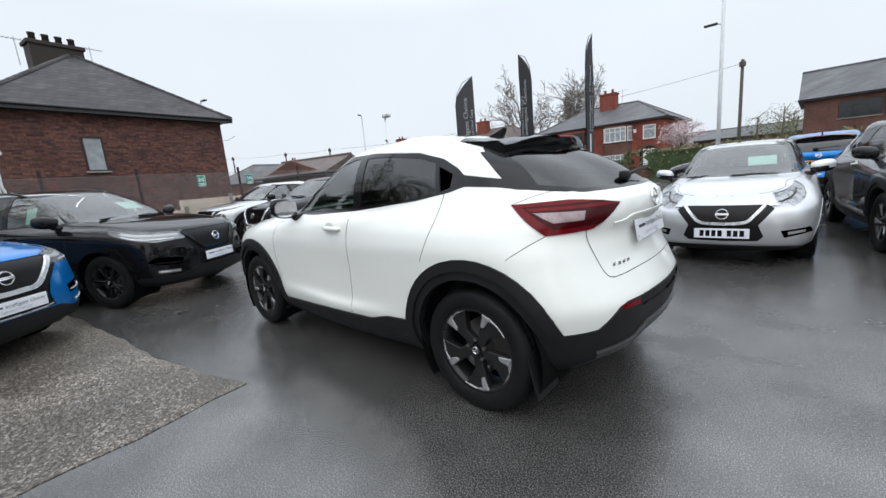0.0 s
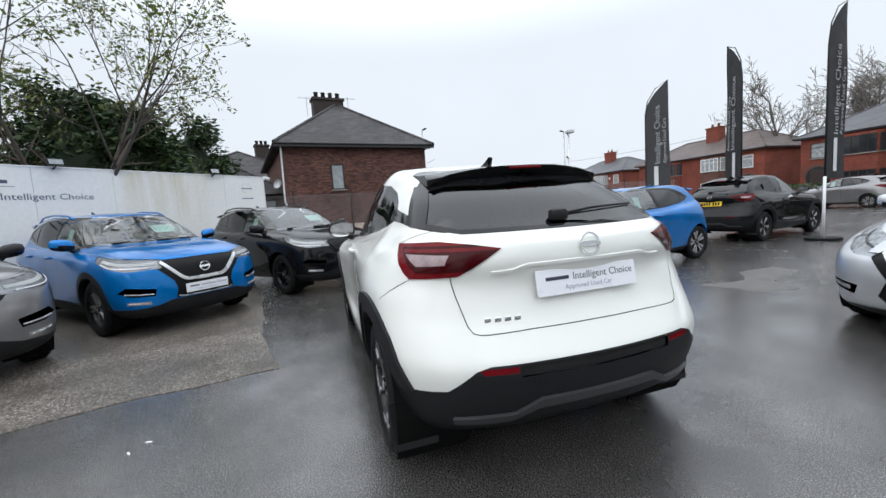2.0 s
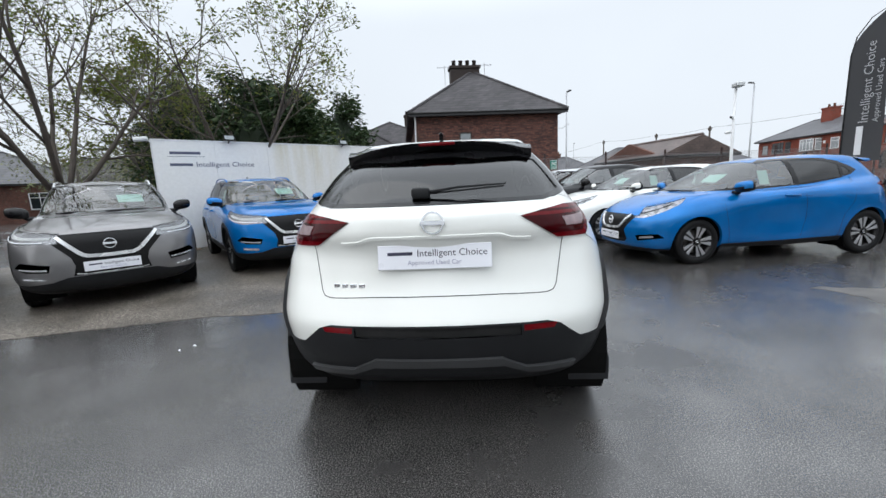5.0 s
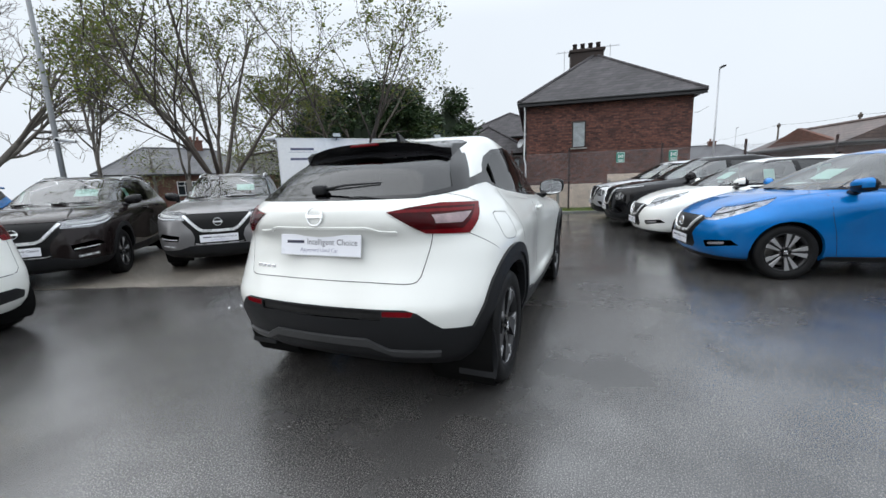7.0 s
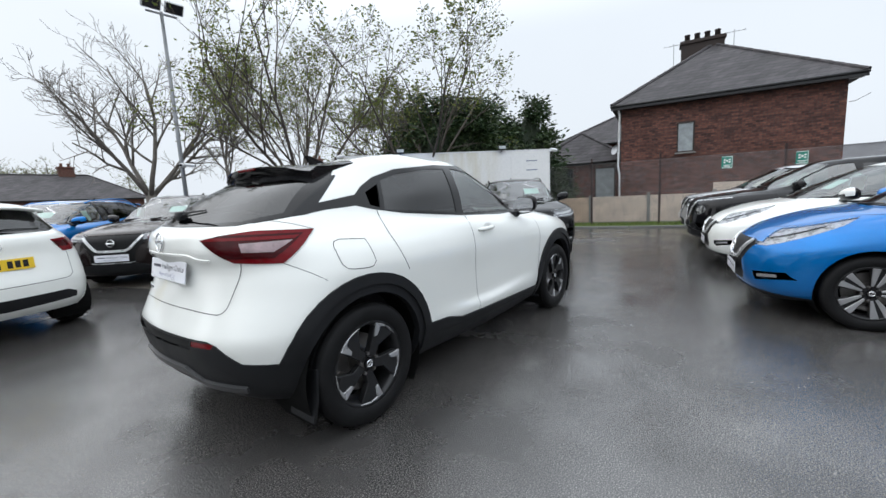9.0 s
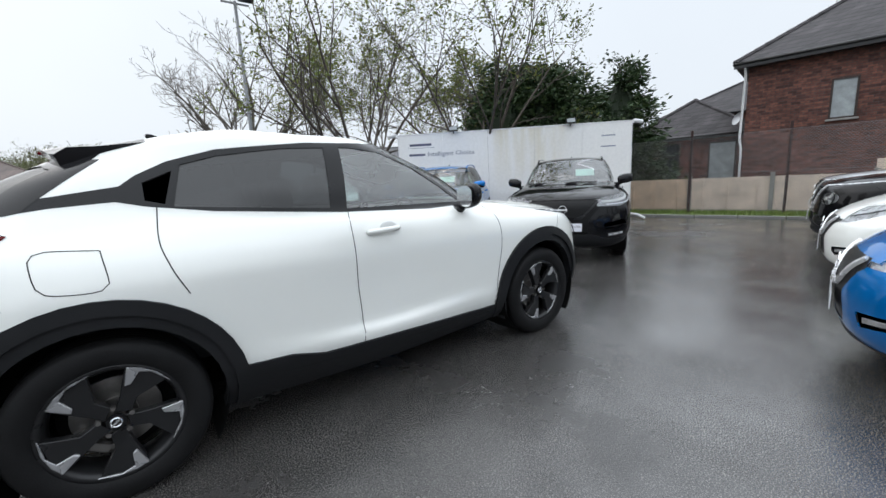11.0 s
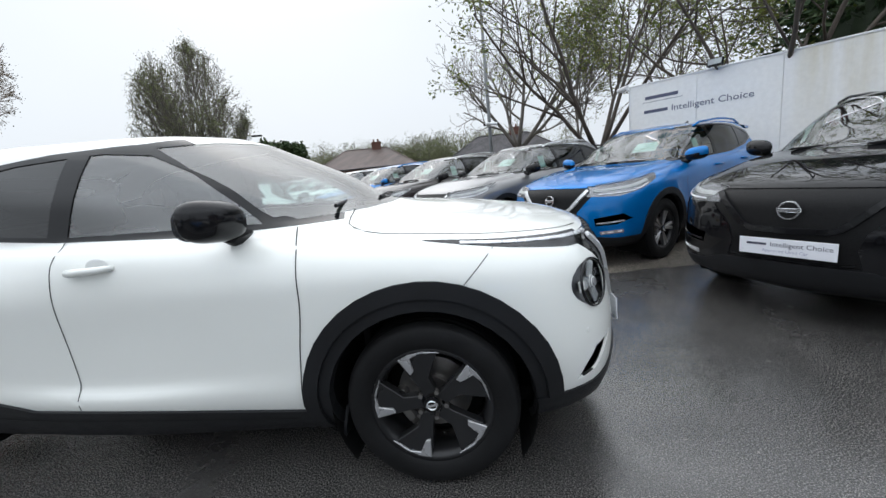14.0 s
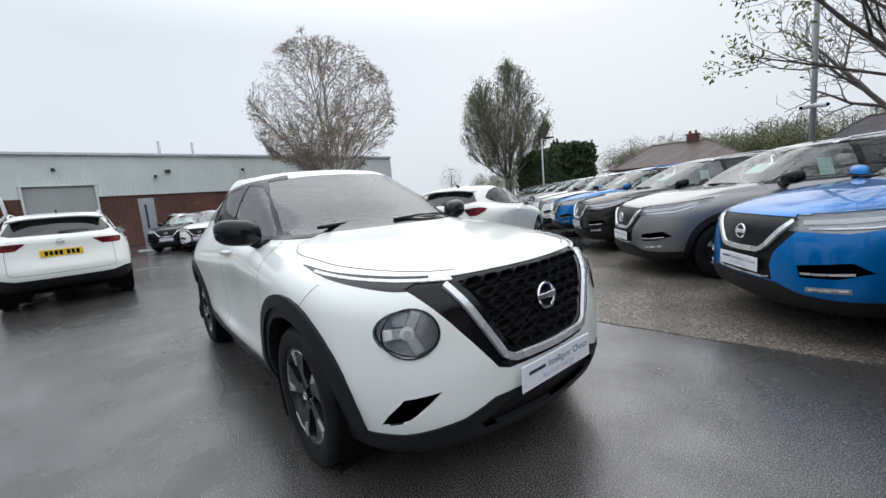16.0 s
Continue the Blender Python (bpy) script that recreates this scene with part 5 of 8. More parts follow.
HATCH = dict(rings=hatch_rings, front=2.07, back=1.915, axle=1.2625, R=0.312, arch=0.348, lip=0.372, half=0.835, dash_z=0.83, hood_z=0.735, rails=False, plate_z=0.39, rear_plate_z=0.80, mirror=(0.66, 0.755, 1.035),
             sill=[(0.98, 0.265), (-0.98, 0.28), (-0.98, 0.0), (0.98, 0.0)], rear_black=[(-0.1, 0.46), (0.50, 0.46), (0.60, 0.42), (0.60, 0.36), (-0.1, 0.34)],
             front_black=[(-0.1, 0.25), (0.60, 0.24), (0.9, 0.20), (0.9, 0.0), (-0.1, 0.0)],
             nose=[(-0.1, 0.700), (0.40, 0.700), (0.46, 0.655), (0.33, 0.480), (0.38, 0.350), (0.33, 0.300), (-0.1, 0.295)],
             v=[(0.375, 0.690), (0.235, 0.520), (0.18, 0.500), (0.0, 0.495)], vw=0.036,
             lamp=[(2.4, 0.715), (1.92, 0.772), (1.62, 0.840), (1.30, 0.918), (1.42, 0.850), (1.65, 0.755), (1.90, 0.660), (2.4, 0.640)], lamp_y=0.45, lamp_mid=[(1.96, 0.700), (1.78, 0.755), (1.52, 0.845)], lamp_w=0.022, lamp_mat='reflector', lamp_cell='lamp_dark',
             fog=[(0.52, 0.415), (0.76, 0.445), (0.79, 0.385), (0.55, 0.335)], fog_lamp=[(0.58, 0.400), (0.72, 0.418), (0.72, 0.392), (0.58, 0.370)],
             dlo=[(0.92, 0.985), (0.60, 1.205), (0.36, 1.335), (0.16, 1.388), (-0.30, 1.400), (-0.70, 1.375), (-0.95, 1.325), (-1.12, 1.255), (-1.22, 1.190), (-1.10, 1.130), (-0.90, 1.085), (-0.40, 1.025), (0.30, 0.985)],
             panes=[[(0.72, 1.010), (0.52, 1.150), (0.30, 1.285), (0.08, 1.360), (-0.16, 1.370), (-0.20, 1.030)], [(-0.27, 1.040), (-0.23, 1.368), (-0.55, 1.355), (-0.80, 1.318), (-0.93, 1.275), (-0.93, 1.108), (-0.85, 1.098)], [(-0.98, 1.125), (-0.98, 1.255), (-1.06, 1.222), (-1.10, 1.165)]],
             screen=[(-0.1, 0.965), (0.57, 0.985), (0.625, 1.01), (0.565, 1.24), (0.51, 1.345), (0.3, 1.370), (-0.1, 1.378)],
             rear_glass=[(-0.1, 1.095), (0.50, 1.100), (0.62, 1.130), (0.50, 1.320), (0.42, 1.345), (-0.1, 1.358)],
             tail_side=[(-1.42, 0.985), (-1.62, 1.035), (-2.2, 1.02), (-2.2, 0.86), (-1.68, 0.875)], tail_rear=[(0.46, 1.01), (1.2, 1.05), (1.2, 0.82), (0.56, 0.875)], tail_core=[(-1.62, 0.995), (-2.2, 0.985), (-2.2, 0.93), (-1.70, 0.925)],
             gate=[(0.58, 1.06), (0.60, 0.88), (0.59, 0.62), (0.52, 0.585), (0.0, 0.58)],
             fdoor=[(0.88, 0.985), (0.90, 0.80), (0.84, 0.50), (0.80, 0.27), (-0.24, 0.275), (-0.30, 0.60), (-0.235, 1.02)], rdoor=[(-0.235, 1.02), (-0.30, 0.60), (-0.24, 0.275), (-0.84, 0.28), (-0.86, 0.55), (-1.00, 0.78), (-1.06, 1.10)],
             hood=[(0.97, 0.985), (1.0, 0.955), (1.1, 0.94), (1.34, 0.922), (1.62, 0.848), (1.85, 0.795)], handles=((-0.06, 0.885),), wheels='ten')


def build_car(name, k, body, label, group="", wheels=None, front_plate="dealer", rear_plate="yellow", card=True, mirrors=None, trim="satin_silver", rails="satin_silver", cladding="black_plastic"):
    car = empty_thing(name, label, "car", group)
    s = Shell(k['rings'](), (2, 2, 3, 3, 3, 3, 3, 3, 7, 8, 5, 5, 3, 2, 4, 3), (3, 4, 5, 6, 7, 7, 7, 7, 6, 5, 4, 3))
    R, AX = k['R'], k['axle']
    side = lambda c, n: c.y > 0.42 and abs(n.y) > 0.05
    suv = k['rails']
    for x in (AX, -AX):
        s.cut(circle2(x, R + 0.005, k['arch'], 30), 'side', 99, where=side)
        s.cut(circle2(x, R + 0.01, k['lip'], 32), 'side', 1 if x > 0 else 28, only={0}, where=side)
    s.cut(k['sill'], 'side', 2, only={0}, where=side)
    s.cut(k['rear_black'], 'rear', 3, only={0, 28}, where=lambda c, n: c.x < -1.45)
    s.cut(k['front_black'], 'front', 4, only={0, 1}, where=lambda c, n: c.x > 1.5)
    s.cut(k['nose'], 'front', 5, only={0}, where=lambda c, n: c.x > 1.7 and c.z < k['hood_z'])
    s.cut(k['lamp'], 'side', 7, only={0, 5}, where=lambda c, n: c.y > k['lamp_y'] and c.x > 1.25)
    s.cut(k['fog'], 'front', 8, only={0, 5}, where=lambda c, n: c.x > 1.5)
    s.cut(k['fog_lamp'], 'front', 9, only={0, 5, 8}, where=lambda c, n: c.x > 1.5)
    s.cut(k['dlo'], 'side', 10, only={0}, where=lambda c, n: c.y > 0.40 and n.y > 0.12)
    for i, p in enumerate(k['panes']):
        s.cut(p, 'side', 11 + i, only={10})
    s.cut(k['screen'], 'front', 14, only={0, 10}, where=lambda c, n: n.x > 0.25 and 0.05 < c.x < 1.16)
    s.cut(k['rear_glass'], 'rear', 16, only={0, 10}, where=lambda c, n: n.x < -0.15 and c.x < -1.25)
    s.cut(k['tail_side'], 'side', 17, only={0}, where=lambda c, n: c.y > 0.34 and c.x < -1.35)
    s.cut(k['tail_rear'], 'rear', 18, only={17}, where=lambda c, n: True)
    s.cut(k['tail_core'], 'side', 19, only={18}, where=lambda c, n: True)
    s.cut(k['fdoor'], 'side', 24, only={0}, where=side)
    s.cut(k['rdoor'], 'side', 25, only={0}, where=side)
    clad = cladding if suv else body
    s.emit("body", (0, 17), body, car, "M", rim=0.012)
    for q in (1, 28):
        s.emit("arch_cladding" if suv else "arch_lip", q, clad, car, "LR", 0.010 if suv else 0.003, 0.045)
    s.emit("sill", 2, clad if suv else "black_plastic", car, "LR", 0.008, 0.03)
    s.emit("rear_bumper", 3, "black_plastic", car, "M", 0.004, 0.02)
    s.emit("front_bumper", 4, "black_plastic", car, "M", 0.006, 0.02)
    s.emit("grille", 5, "black_grille", car, "M", -0.006, -0.006, "black mesh grille")
    s.emit("headlamp_bowl", 7, k['lamp_mat'], car, "LR", -0.014)
    s.ribbon("lamp_reflector", k['lamp_mid'], 'side', k['lamp_w'], k['lamp_cell'], car, "LR", -0.010, 0.004, step=0.05)
    s.emit("headlamp", 7, "lamp_glass", car, "LR", 0.003, 0.012, "swept clear headlamp")
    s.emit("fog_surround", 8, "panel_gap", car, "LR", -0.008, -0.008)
    s.emit("fog_lamp", 9, "lamp_grey", car, "LR", 0.002, 0.008)
    s.emit("window_surround", 10, "gloss_black", car, "LR", 0.001, 0.004)
    s.emit("front_side_window", 11, "clear_glass", car, "LR", -0.003)
    s.emit("rear_side_window", 12, "privacy_glass", car, "LR", -0.003)
    s.emit("quarter_window", 13, "privacy_glass", car, "LR", -0.003)
    s.emit("windscreen", 14, "clear_glass", car, "M", -0.002)
    s.emit("rear_window", 16, "privacy_glass", car, "M", -0.001)
    s.emit("tail_lamp", 18, "red_lens", car, "LR", 0.006, 0.012)
    s.emit("tail_lamp_core", 19, "dark_red_lens", car, "LR", 0.0075, 0.006)
    doors = s.emit("front_door", 24, body, car, "LR", 0.0, 0.012)
    rdoors = s.emit("rear_door", 25, body, car, "LR", 0.0, 0.012)
    gap = lambda path, view, sides="LR", w=0.007: s.ribbon("shut_line", path, view, w, "panel_gap", car, sides, 0.0012, step=0.06)
    gap(k['fdoor'][:4], 'side')
    gap(k['fdoor'][4:], 'side')
    gap(k['rdoor'][3:], 'side')
    gap(k['hood'], 'side')
    gap(k['gate'], 'rear', "M")
    s.ribbon("grille_trim", k['v'], 'front', k['vw'], trim, car, "M", 0.0, 0.018, smooth=False, step=0.05, label="bright V-shaped grille trim")
    ed = k['dlo']
    if suv:
        s.ribbon("window_trim", ed[1:9], 'side', 0.016, "chrome", car, "LR", 0.001, 0.003, step=0.08)
        s.ribbon("bumper_trim", [(0.33, 0.452), (0.27, 0.440), (0.0, 0.438)], 'front', 0.012, trim, car, "M", 0.0, 0.01, step=0.06, smooth=False)
        s.ribbon("fog_trim", [(0.80, 0.545), (0.68, 0.526), (0.57, 0.518)], 'front', 0.016, trim, car, "LR", 0.0, 0.008, step=0.05, smooth=False)
        s.ribbon("fog_bar", [(0.78, 0.434), (0.62, 0.412)], 'front', 0.014, "reflector", car, "LR", 0.004, 0.004, step=0.05)
        s.ribbon("lamp_strip", [(2.10, 0.826), (1.90, 0.842), (1.66, 0.905)], 'side', 0.012, "plate_white", car, "LR", 0.004, 0.002, step=0.06)
    ez = (k['v'][0][1] + k['v'][-1][1]) / 2 + 0.015
    h, n = s.drop(0.0, ez, 'front')
    part("front_emblem", cached('emblem062', lambda: emblem_mesh(0.062)), "chrome", car, "", Matrix.Translation((h.x + 0.014, 0, ez)) @ pose(0, 0, 0, 0, -6, 0))
    ez = k['rear_plate_z'] + 0.17
    h, n = s.drop(0.0, ez, 'rear')
    part("rear_emblem", cached('emblem055', lambda: emblem_mesh(0.052)), "chrome", car, "", Matrix.Translation((h.x - 0.004, 0, ez)) @ pose(0, 0, 0, 0, 0, 180))
    h, n = s.drop(0.0, k['plate_z'], 'front')
    plate_parts(car, Matrix.Translation((h.x + 0.014, 0, k['plate_z'])), front_plate)
    h, n = s.drop(0.0, k['rear_plate_z'], 'rear')
    plate_parts(car, Matrix.Translation((h.x - 0.012, 0, k['rear_plate_z'])) @ pose(0, 0, 0, 0, 0, 180) @ pose(0, 0, 0, 0, -4, 0), rear_plate)
    add_mirrors(car, *k['mirror'], mirrors or body)
    for i, (hx, hz) in enumerate(k['handles']):
        h, n = s.drop(hx, hz, 'side')
        for q, d in zip((1, -1), doors if i == 0 else rdoors):
            part("door_handle", me_for(cached(('handle', q), lambda: handle_side(q)), body), body, d, "", Matrix.Translation((hx, q * (h.y - 0.004), hz)))
    if suv:
        for q in (1, -1):
            def rail():
                pts = []
                for x in np.linspace(0.0, -1.45, 9):
                    h, n = s.drop(x, 0.57, 'top')
                    lift = 0.035 if -1.40 < x < -0.05 else 0.0
                    pts.append((x, 0.0, h.z + lift))
                v, f = tube(pts, 0.014, 8)
                return mesh_of(v, f)
            part("roof_rail", me_for(cached('suv_rail', rail), rails), rails, car, "", Matrix.Translation((0, q * 0.575, 0)))
    zt = k['rear_glass'][-1][1]

    def spoiler():
        w = k['rear_glass'][3][0] + 0.04
        h, n = s.drop(0.0, zt, 'rear')
        verts, faces = [], []
        ys = np.linspace(-w, w, 15)
        for y in ys:
            e = 0.05 * abs(y / w) ** 3
            verts += [(h.x + 0.16, y, zt + 0.045 - e), (h.x - 0.03, y, zt + 0.030 - e), (h.x - 0.10 + e, y, zt + 0.012 - e), (h.x - 0.09 + e, y, zt - 0.006 - e), (h.x + 0.02, y, zt - 0.012 - e)]
        for i in range(len(ys) - 1):
            for q in range(4):
                faces.append((i * 5 + q, i * 5 + q + 1, i * 5 + q + 6, i * 5 + q + 5))
        faces += [(4, 3, 2, 1, 0), tuple((len(ys) - 1) * 5 + q for q in range(5))]
        return mesh_of(verts, faces)
    part("roof_spoiler", spoiler(), body, car)
    h, n = s.drop(0.0, k['rear_glass'][0][1] + 0.04, 'rear')
    part("rear_wiper", cached('rear_wiper', lambda: wiper_mesh(0.40)), "black_plastic", car, "", Matrix.Translation((h.x - 0.02, 0, h.z)) @ pose(0, 0, 0, 0, 25, 180))
    h, n = s.drop(0.03, k['screen'][0][1] + 0.025, 'front')
    for y0, ln in ((-0.52, 0.55), (-0.02, 0.50)):
        part("front_wiper", cached(('fw', ln), lambda: wiper_mesh(ln)), "black_plastic", car, "", Matrix.Translation((h.x + 0.02 - 0.28 * y0 * y0, y0, h.z + 0.005)) @ pose(0, 0, 0, 0, 25, 8))
    h, n = s.drop(-1.05, 0.0, 'top')
    part("roof_aerial", cached('fin_small', lambda: bm_mesh(bm_prism([(0.07, 0.0), (-0.07, 0.0), (-0.10, 0.055), (-0.07, 0.06), (0.0, 0.03)], 0.024, 'XZ', (0, -0.012, 0), bevel=0.005), True)), "gloss_black", car, "", Matrix.Translation((-1.05, 0, h.z - 0.004)))
    if card:
        h, n = s.drop(0.36, k['screen'][0][1] + 0.20, 'front')
        part("price_card", cached('card', lambda: bm_mesh(bm_box(0.003, 0.30, 0.21))), "price_card", car, "pale green price card behind the glass", Matrix.Translation((h.x - 0.045, 0.28, h.z - 0.01)) @ pose(0, 0, 0, 0, -58 + 0, 4))
        h, n = s.drop(0.22, k['panes'][0][0][1] + 0.13, 'side')
        for q in (1, -1):
            part("window_card", cached('scard', lambda: bm_mesh(bm_box(0.15, 0.003, 0.21))), "price_card", car, "", Matrix.Translation((0.16, q * (h.y - 0.03), h.z)) @ pose(0, 0, 0, 20 * q, 0, 0))
    for x in (AX, -AX):
        for q in (1, -1):
            part("wheel_well", cached(('well', k['arch'] + 0.005), lambda: well_mesh(k['arch'] + 0.005)), "underside", car, "", Matrix.Translation((x, q * (k['half'] - 0.02), R)) @ Matrix.Diagonal((1, q, 1, 1)))
            add_wheel(car, x, q * k['half'], R, wheels or k['wheels'], 0.205, turn=17 * (1 + x + q))
    add_interior(car, k)
    s.free()
    return car


plain("black_grille", (0.006, 0.006, 0.0065), 0.35, 0, 0.4, 60, 160, 0.5, spec=0.18)
glass("lamp_glass", (0.93, 0.94, 0.95), 0.02, 1.4)


def respray(car, old, tint):
    """Gives a copied car another colour."""
    for o in car.children_recursive:
        for sl in o.material_slots:
            if sl.material == MATS[old]:
                sl.link = 'OBJECT'
                sl.material = MATS[tint]
    return car

# ---- materials of the place ----
def brick_mat(name, c1, c2, mortar, size=(0.225, 0.075)):
    m, nt, p = nodes_of(name)
    tc = nt.nodes.new("ShaderNodeTexCoord")
    sep = nt.nodes.new("ShaderNodeSeparateXYZ")
    link(nt, tc.outputs["Object"], sep.inputs[0])
    add = nt.nodes.new("ShaderNodeMath")
    link(nt, sep.outputs[0], add.inputs[0])
    link(nt, sep.outputs[1], add.inputs[1])
    com = nt.nodes.new("ShaderNodeCombineXYZ")
    link(nt, add.outputs[0], com.inputs[0])
    link(nt, sep.outputs[2], com.inputs[1])
    b = nt.nodes.new("ShaderNodeTexBrick")
    b.inputs["Scale"].default_value = 1.0
    b.inputs["Brick Width"].default_value = size[0]
    b.inputs["Row Height"].default_value = size[1]
    b.inputs["Mortar Size"].default_value = 0.008
    b.inputs["Mortar Smooth"].default_value = 0.3
    b.inputs["Bias"].default_value = 0.0
    b.inputs["Color1"].default_value = (*c1, 1)
    b.inputs["Color2"].default_value = (*c2, 1)
    b.inputs["Mortar"].default_value = (*mortar, 1)
    link(nt, com.outputs[0], b.inputs["Vector"])
    n1 = noise_node(nt, com.outputs[0], 0.7, 5)
    n2 = noise_node(nt, com.outputs[0], 9.0, 3)
    c = mixc(nt, 1.0, b.outputs["Color"], ramp(nt, n1, [(0.25, grey(0.55)), (0.75, grey(1.15))]), 'MULTIPLY')
    c = mixc(nt, 0.6, c, mixc(nt, 1.0, c, ramp(nt, n2, [(0.3, grey(0.45)), (0.7, grey(1.4))]), 'MULTIPLY'))
    link(nt, c, p.inputs["Base Color"])
    p.inputs["Roughness"].default_value = 0.95
    bump(nt, p, b.outputs["Fac"], 0.6, -0.01)
    MATS[name] = m
    return m


def roof_mat(name, c1, c2, size=(0.30, 0.22), rough=0.55):
    m, nt, p = nodes_of(name)
    v = coords(nt, (1, 1, 1))
    sep = nt.nodes.new("ShaderNodeSeparateXYZ")
    link(nt, v, sep.inputs[0])
    add = nt.nodes.new("ShaderNodeMath")
    link(nt, sep.outputs[0], add.inputs[0])
    link(nt, sep.outputs[1], add.inputs[1])
    com = nt.nodes.new("ShaderNodeCombineXYZ")
    link(nt, add.outputs[0], com.inputs[0])
    link(nt, sep.outputs[2], com.inputs[1])
    b = nt.nodes.new("ShaderNodeTexBrick")
    for key, val in (("Scale", 1.0), ("Brick Width", size[0]), ("Row Height", size[1] * 0.6), ("Mortar Size", 0.012), ("Mortar Smooth", 0.6)):
        b.inputs[key].default_value = val
    b.inputs["Color1"].default_value = (*c1, 1)
    b.inputs["Color2"].default_value = (*c2, 1)
    b.inputs["Mortar"].default_value = (*[x * 0.25 for x in c1], 1)
    link(nt, com.outputs[0], b.inputs["Vector"])
    n1 = noise_node(nt, com.outputs[0], 0.9, 6)
    c = mixc(nt, 1.0, b.outputs["Color"], ramp(nt, n1, [(0.25, grey(0.5)), (0.75, grey(1.5))]), 'MULTIPLY')
    link(nt, c, p.inputs["Base Color"])
    p.inputs["Roughness"].default_value = rough
    bump(nt, p, b.outputs["Fac"], 0.8, -0.02)
    MATS[name] = m
    return m


brick_mat("dark_brick", (0.21, 0.085, 0.062), (0.075, 0.034, 0.029), (0.075, 0.063, 0.057))
brick_mat("red_brick", (0.30, 0.055, 0.030), (0.22, 0.045, 0.028), (0.20, 0.12, 0.09))
brick_mat("brown_brick", (0.17, 0.07, 0.05), (0.13, 0.055, 0.042), (0.14, 0.11, 0.09))
roof_mat("slate_roof", (0.062, 0.056, 0.060), (0.034, 0.031, 0.034), (0.30, 0.28), 0.75)
roof_mat("grey_tile_roof", (0.10, 0.10, 0.11), (0.075, 0.075, 0.082), (0.35, 0.32))
roof_mat("brown_tile_roof", (0.12, 0.085, 0.075), (0.09, 0.065, 0.058))
plain("white_joinery", (0.78, 0.79, 0.80), 0.4, 0, 0.05)
plain("dark_joinery", (0.03, 0.018, 0.014), 0.4, 0, 0.1)
plain("fascia_black", (0.012, 0.012, 0.013), 0.35, 0, 0.1)
plain("chimney_clay", (0.25, 0.13, 0.09), 0.8, 0, 0.2)
plain("chimney_soot", (0.035, 0.026, 0.023), 0.9, 0, 0.3, 4, 30, 0.4)
plain("frosted_pane", (0.30, 0.33, 0.34), 0.2, 0, 0.25, 4, 60, 0.1)
# opaque panes; no rooms lie behind, their dimness is in the colour
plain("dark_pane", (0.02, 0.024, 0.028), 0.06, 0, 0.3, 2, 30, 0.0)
plain("curtain_pane", (0.30, 0.32, 0.33), 0.08, 0, 0.5, 5, 30, 0.0)
plain("galvanised", (0.42, 0.43, 0.45), 0.45, 0.5, 0.12)
plain("dull_zinc", (0.22, 0.23, 0.24), 0.55, 0.4, 0.15)
plain("pale_grey_steel", (0.55, 0.57, 0.58), 0.45, 0.1, 0.08)
plain("wire_grey", (0.20, 0.20, 0.205), 0.5, 0.5, 0.1)
plain("post_brown", (0.035, 0.016, 0.014), 0.5, 0.2, 0.2)
plain("fence_timber", (0.58, 0.44, 0.33), 0.8, 0, 0.25, 3, 40, 0.4)
plain("fence_timber_pale", (0.66, 0.55, 0.46), 0.8, 0, 0.25, 3, 40, 0.4)
plain("concrete", (0.24, 0.235, 0.22), 0.8, 0, 0.25, 3, 50, 0.5)
plain("sign_green", (0.02, 0.22, 0.16), 0.4, 0, 0.05)
plain("sign_white", (0.78, 0.80, 0.79), 0.4, 0, 0.04)
plain("flag_black", (0.014, 0.014, 0.016), 0.75, 0, 0.2, 4, 200, 0.2)
plain("flag_grey", (0.036, 0.037, 0.041), 0.75, 0, 0.15, 4, 200, 0.2)
plain("flag_text", (0.62, 0.63, 0.65), 0.7, 0, 0.05)
plain("cladding_grey", (0.60, 0.64, 0.62), 0.5, 0.1, 0.07, 0.5, 20, 0.05)
plain("roller_door", (0.42, 0.43, 0.42), 0.5, 0.2, 0.1, 1, 20, 0.05)
plain("totem_silver", (0.36, 0.38, 0.40), 0.4, 0.3, 0.05, 1, 30, 0.02)
plain("kerb_stone", (0.16, 0.16, 0.15), 0.7, 0, 0.25, 3, 60, 0.4)
plain("bark_dark", (0.075, 0.062, 0.052), 0.85, 0, 0.35, 5, 40, 0.6)
plain("bark_grey", (0.14, 0.125, 0.11), 0.85, 0, 0.35, 5, 40, 0.6)
plain("bark_birch", (0.29, 0.24, 0.20), 0.8, 0, 0.4, 5, 40, 0.5)

plain("plastic_white", (0.72, 0.73, 0.74), 0.4, 0, 0.05)


def leaf_mat(name, c1, c2, c3=None):
    m, nt, p = nodes_of(name)
    g = nt.nodes.new("ShaderNodeNewGeometry")
    c = ramp(nt, g.outputs["Random Per Island"], [(0.0, c1), (0.5, c2), (1.0, c3 or c2)])
    link(nt, c, p.inputs["Base Color"])
    p.inputs["Roughness"].default_value = 0.6
    p.inputs["Specular IOR Level"].default_value = 0.3
    MATS[name] = m
    return m


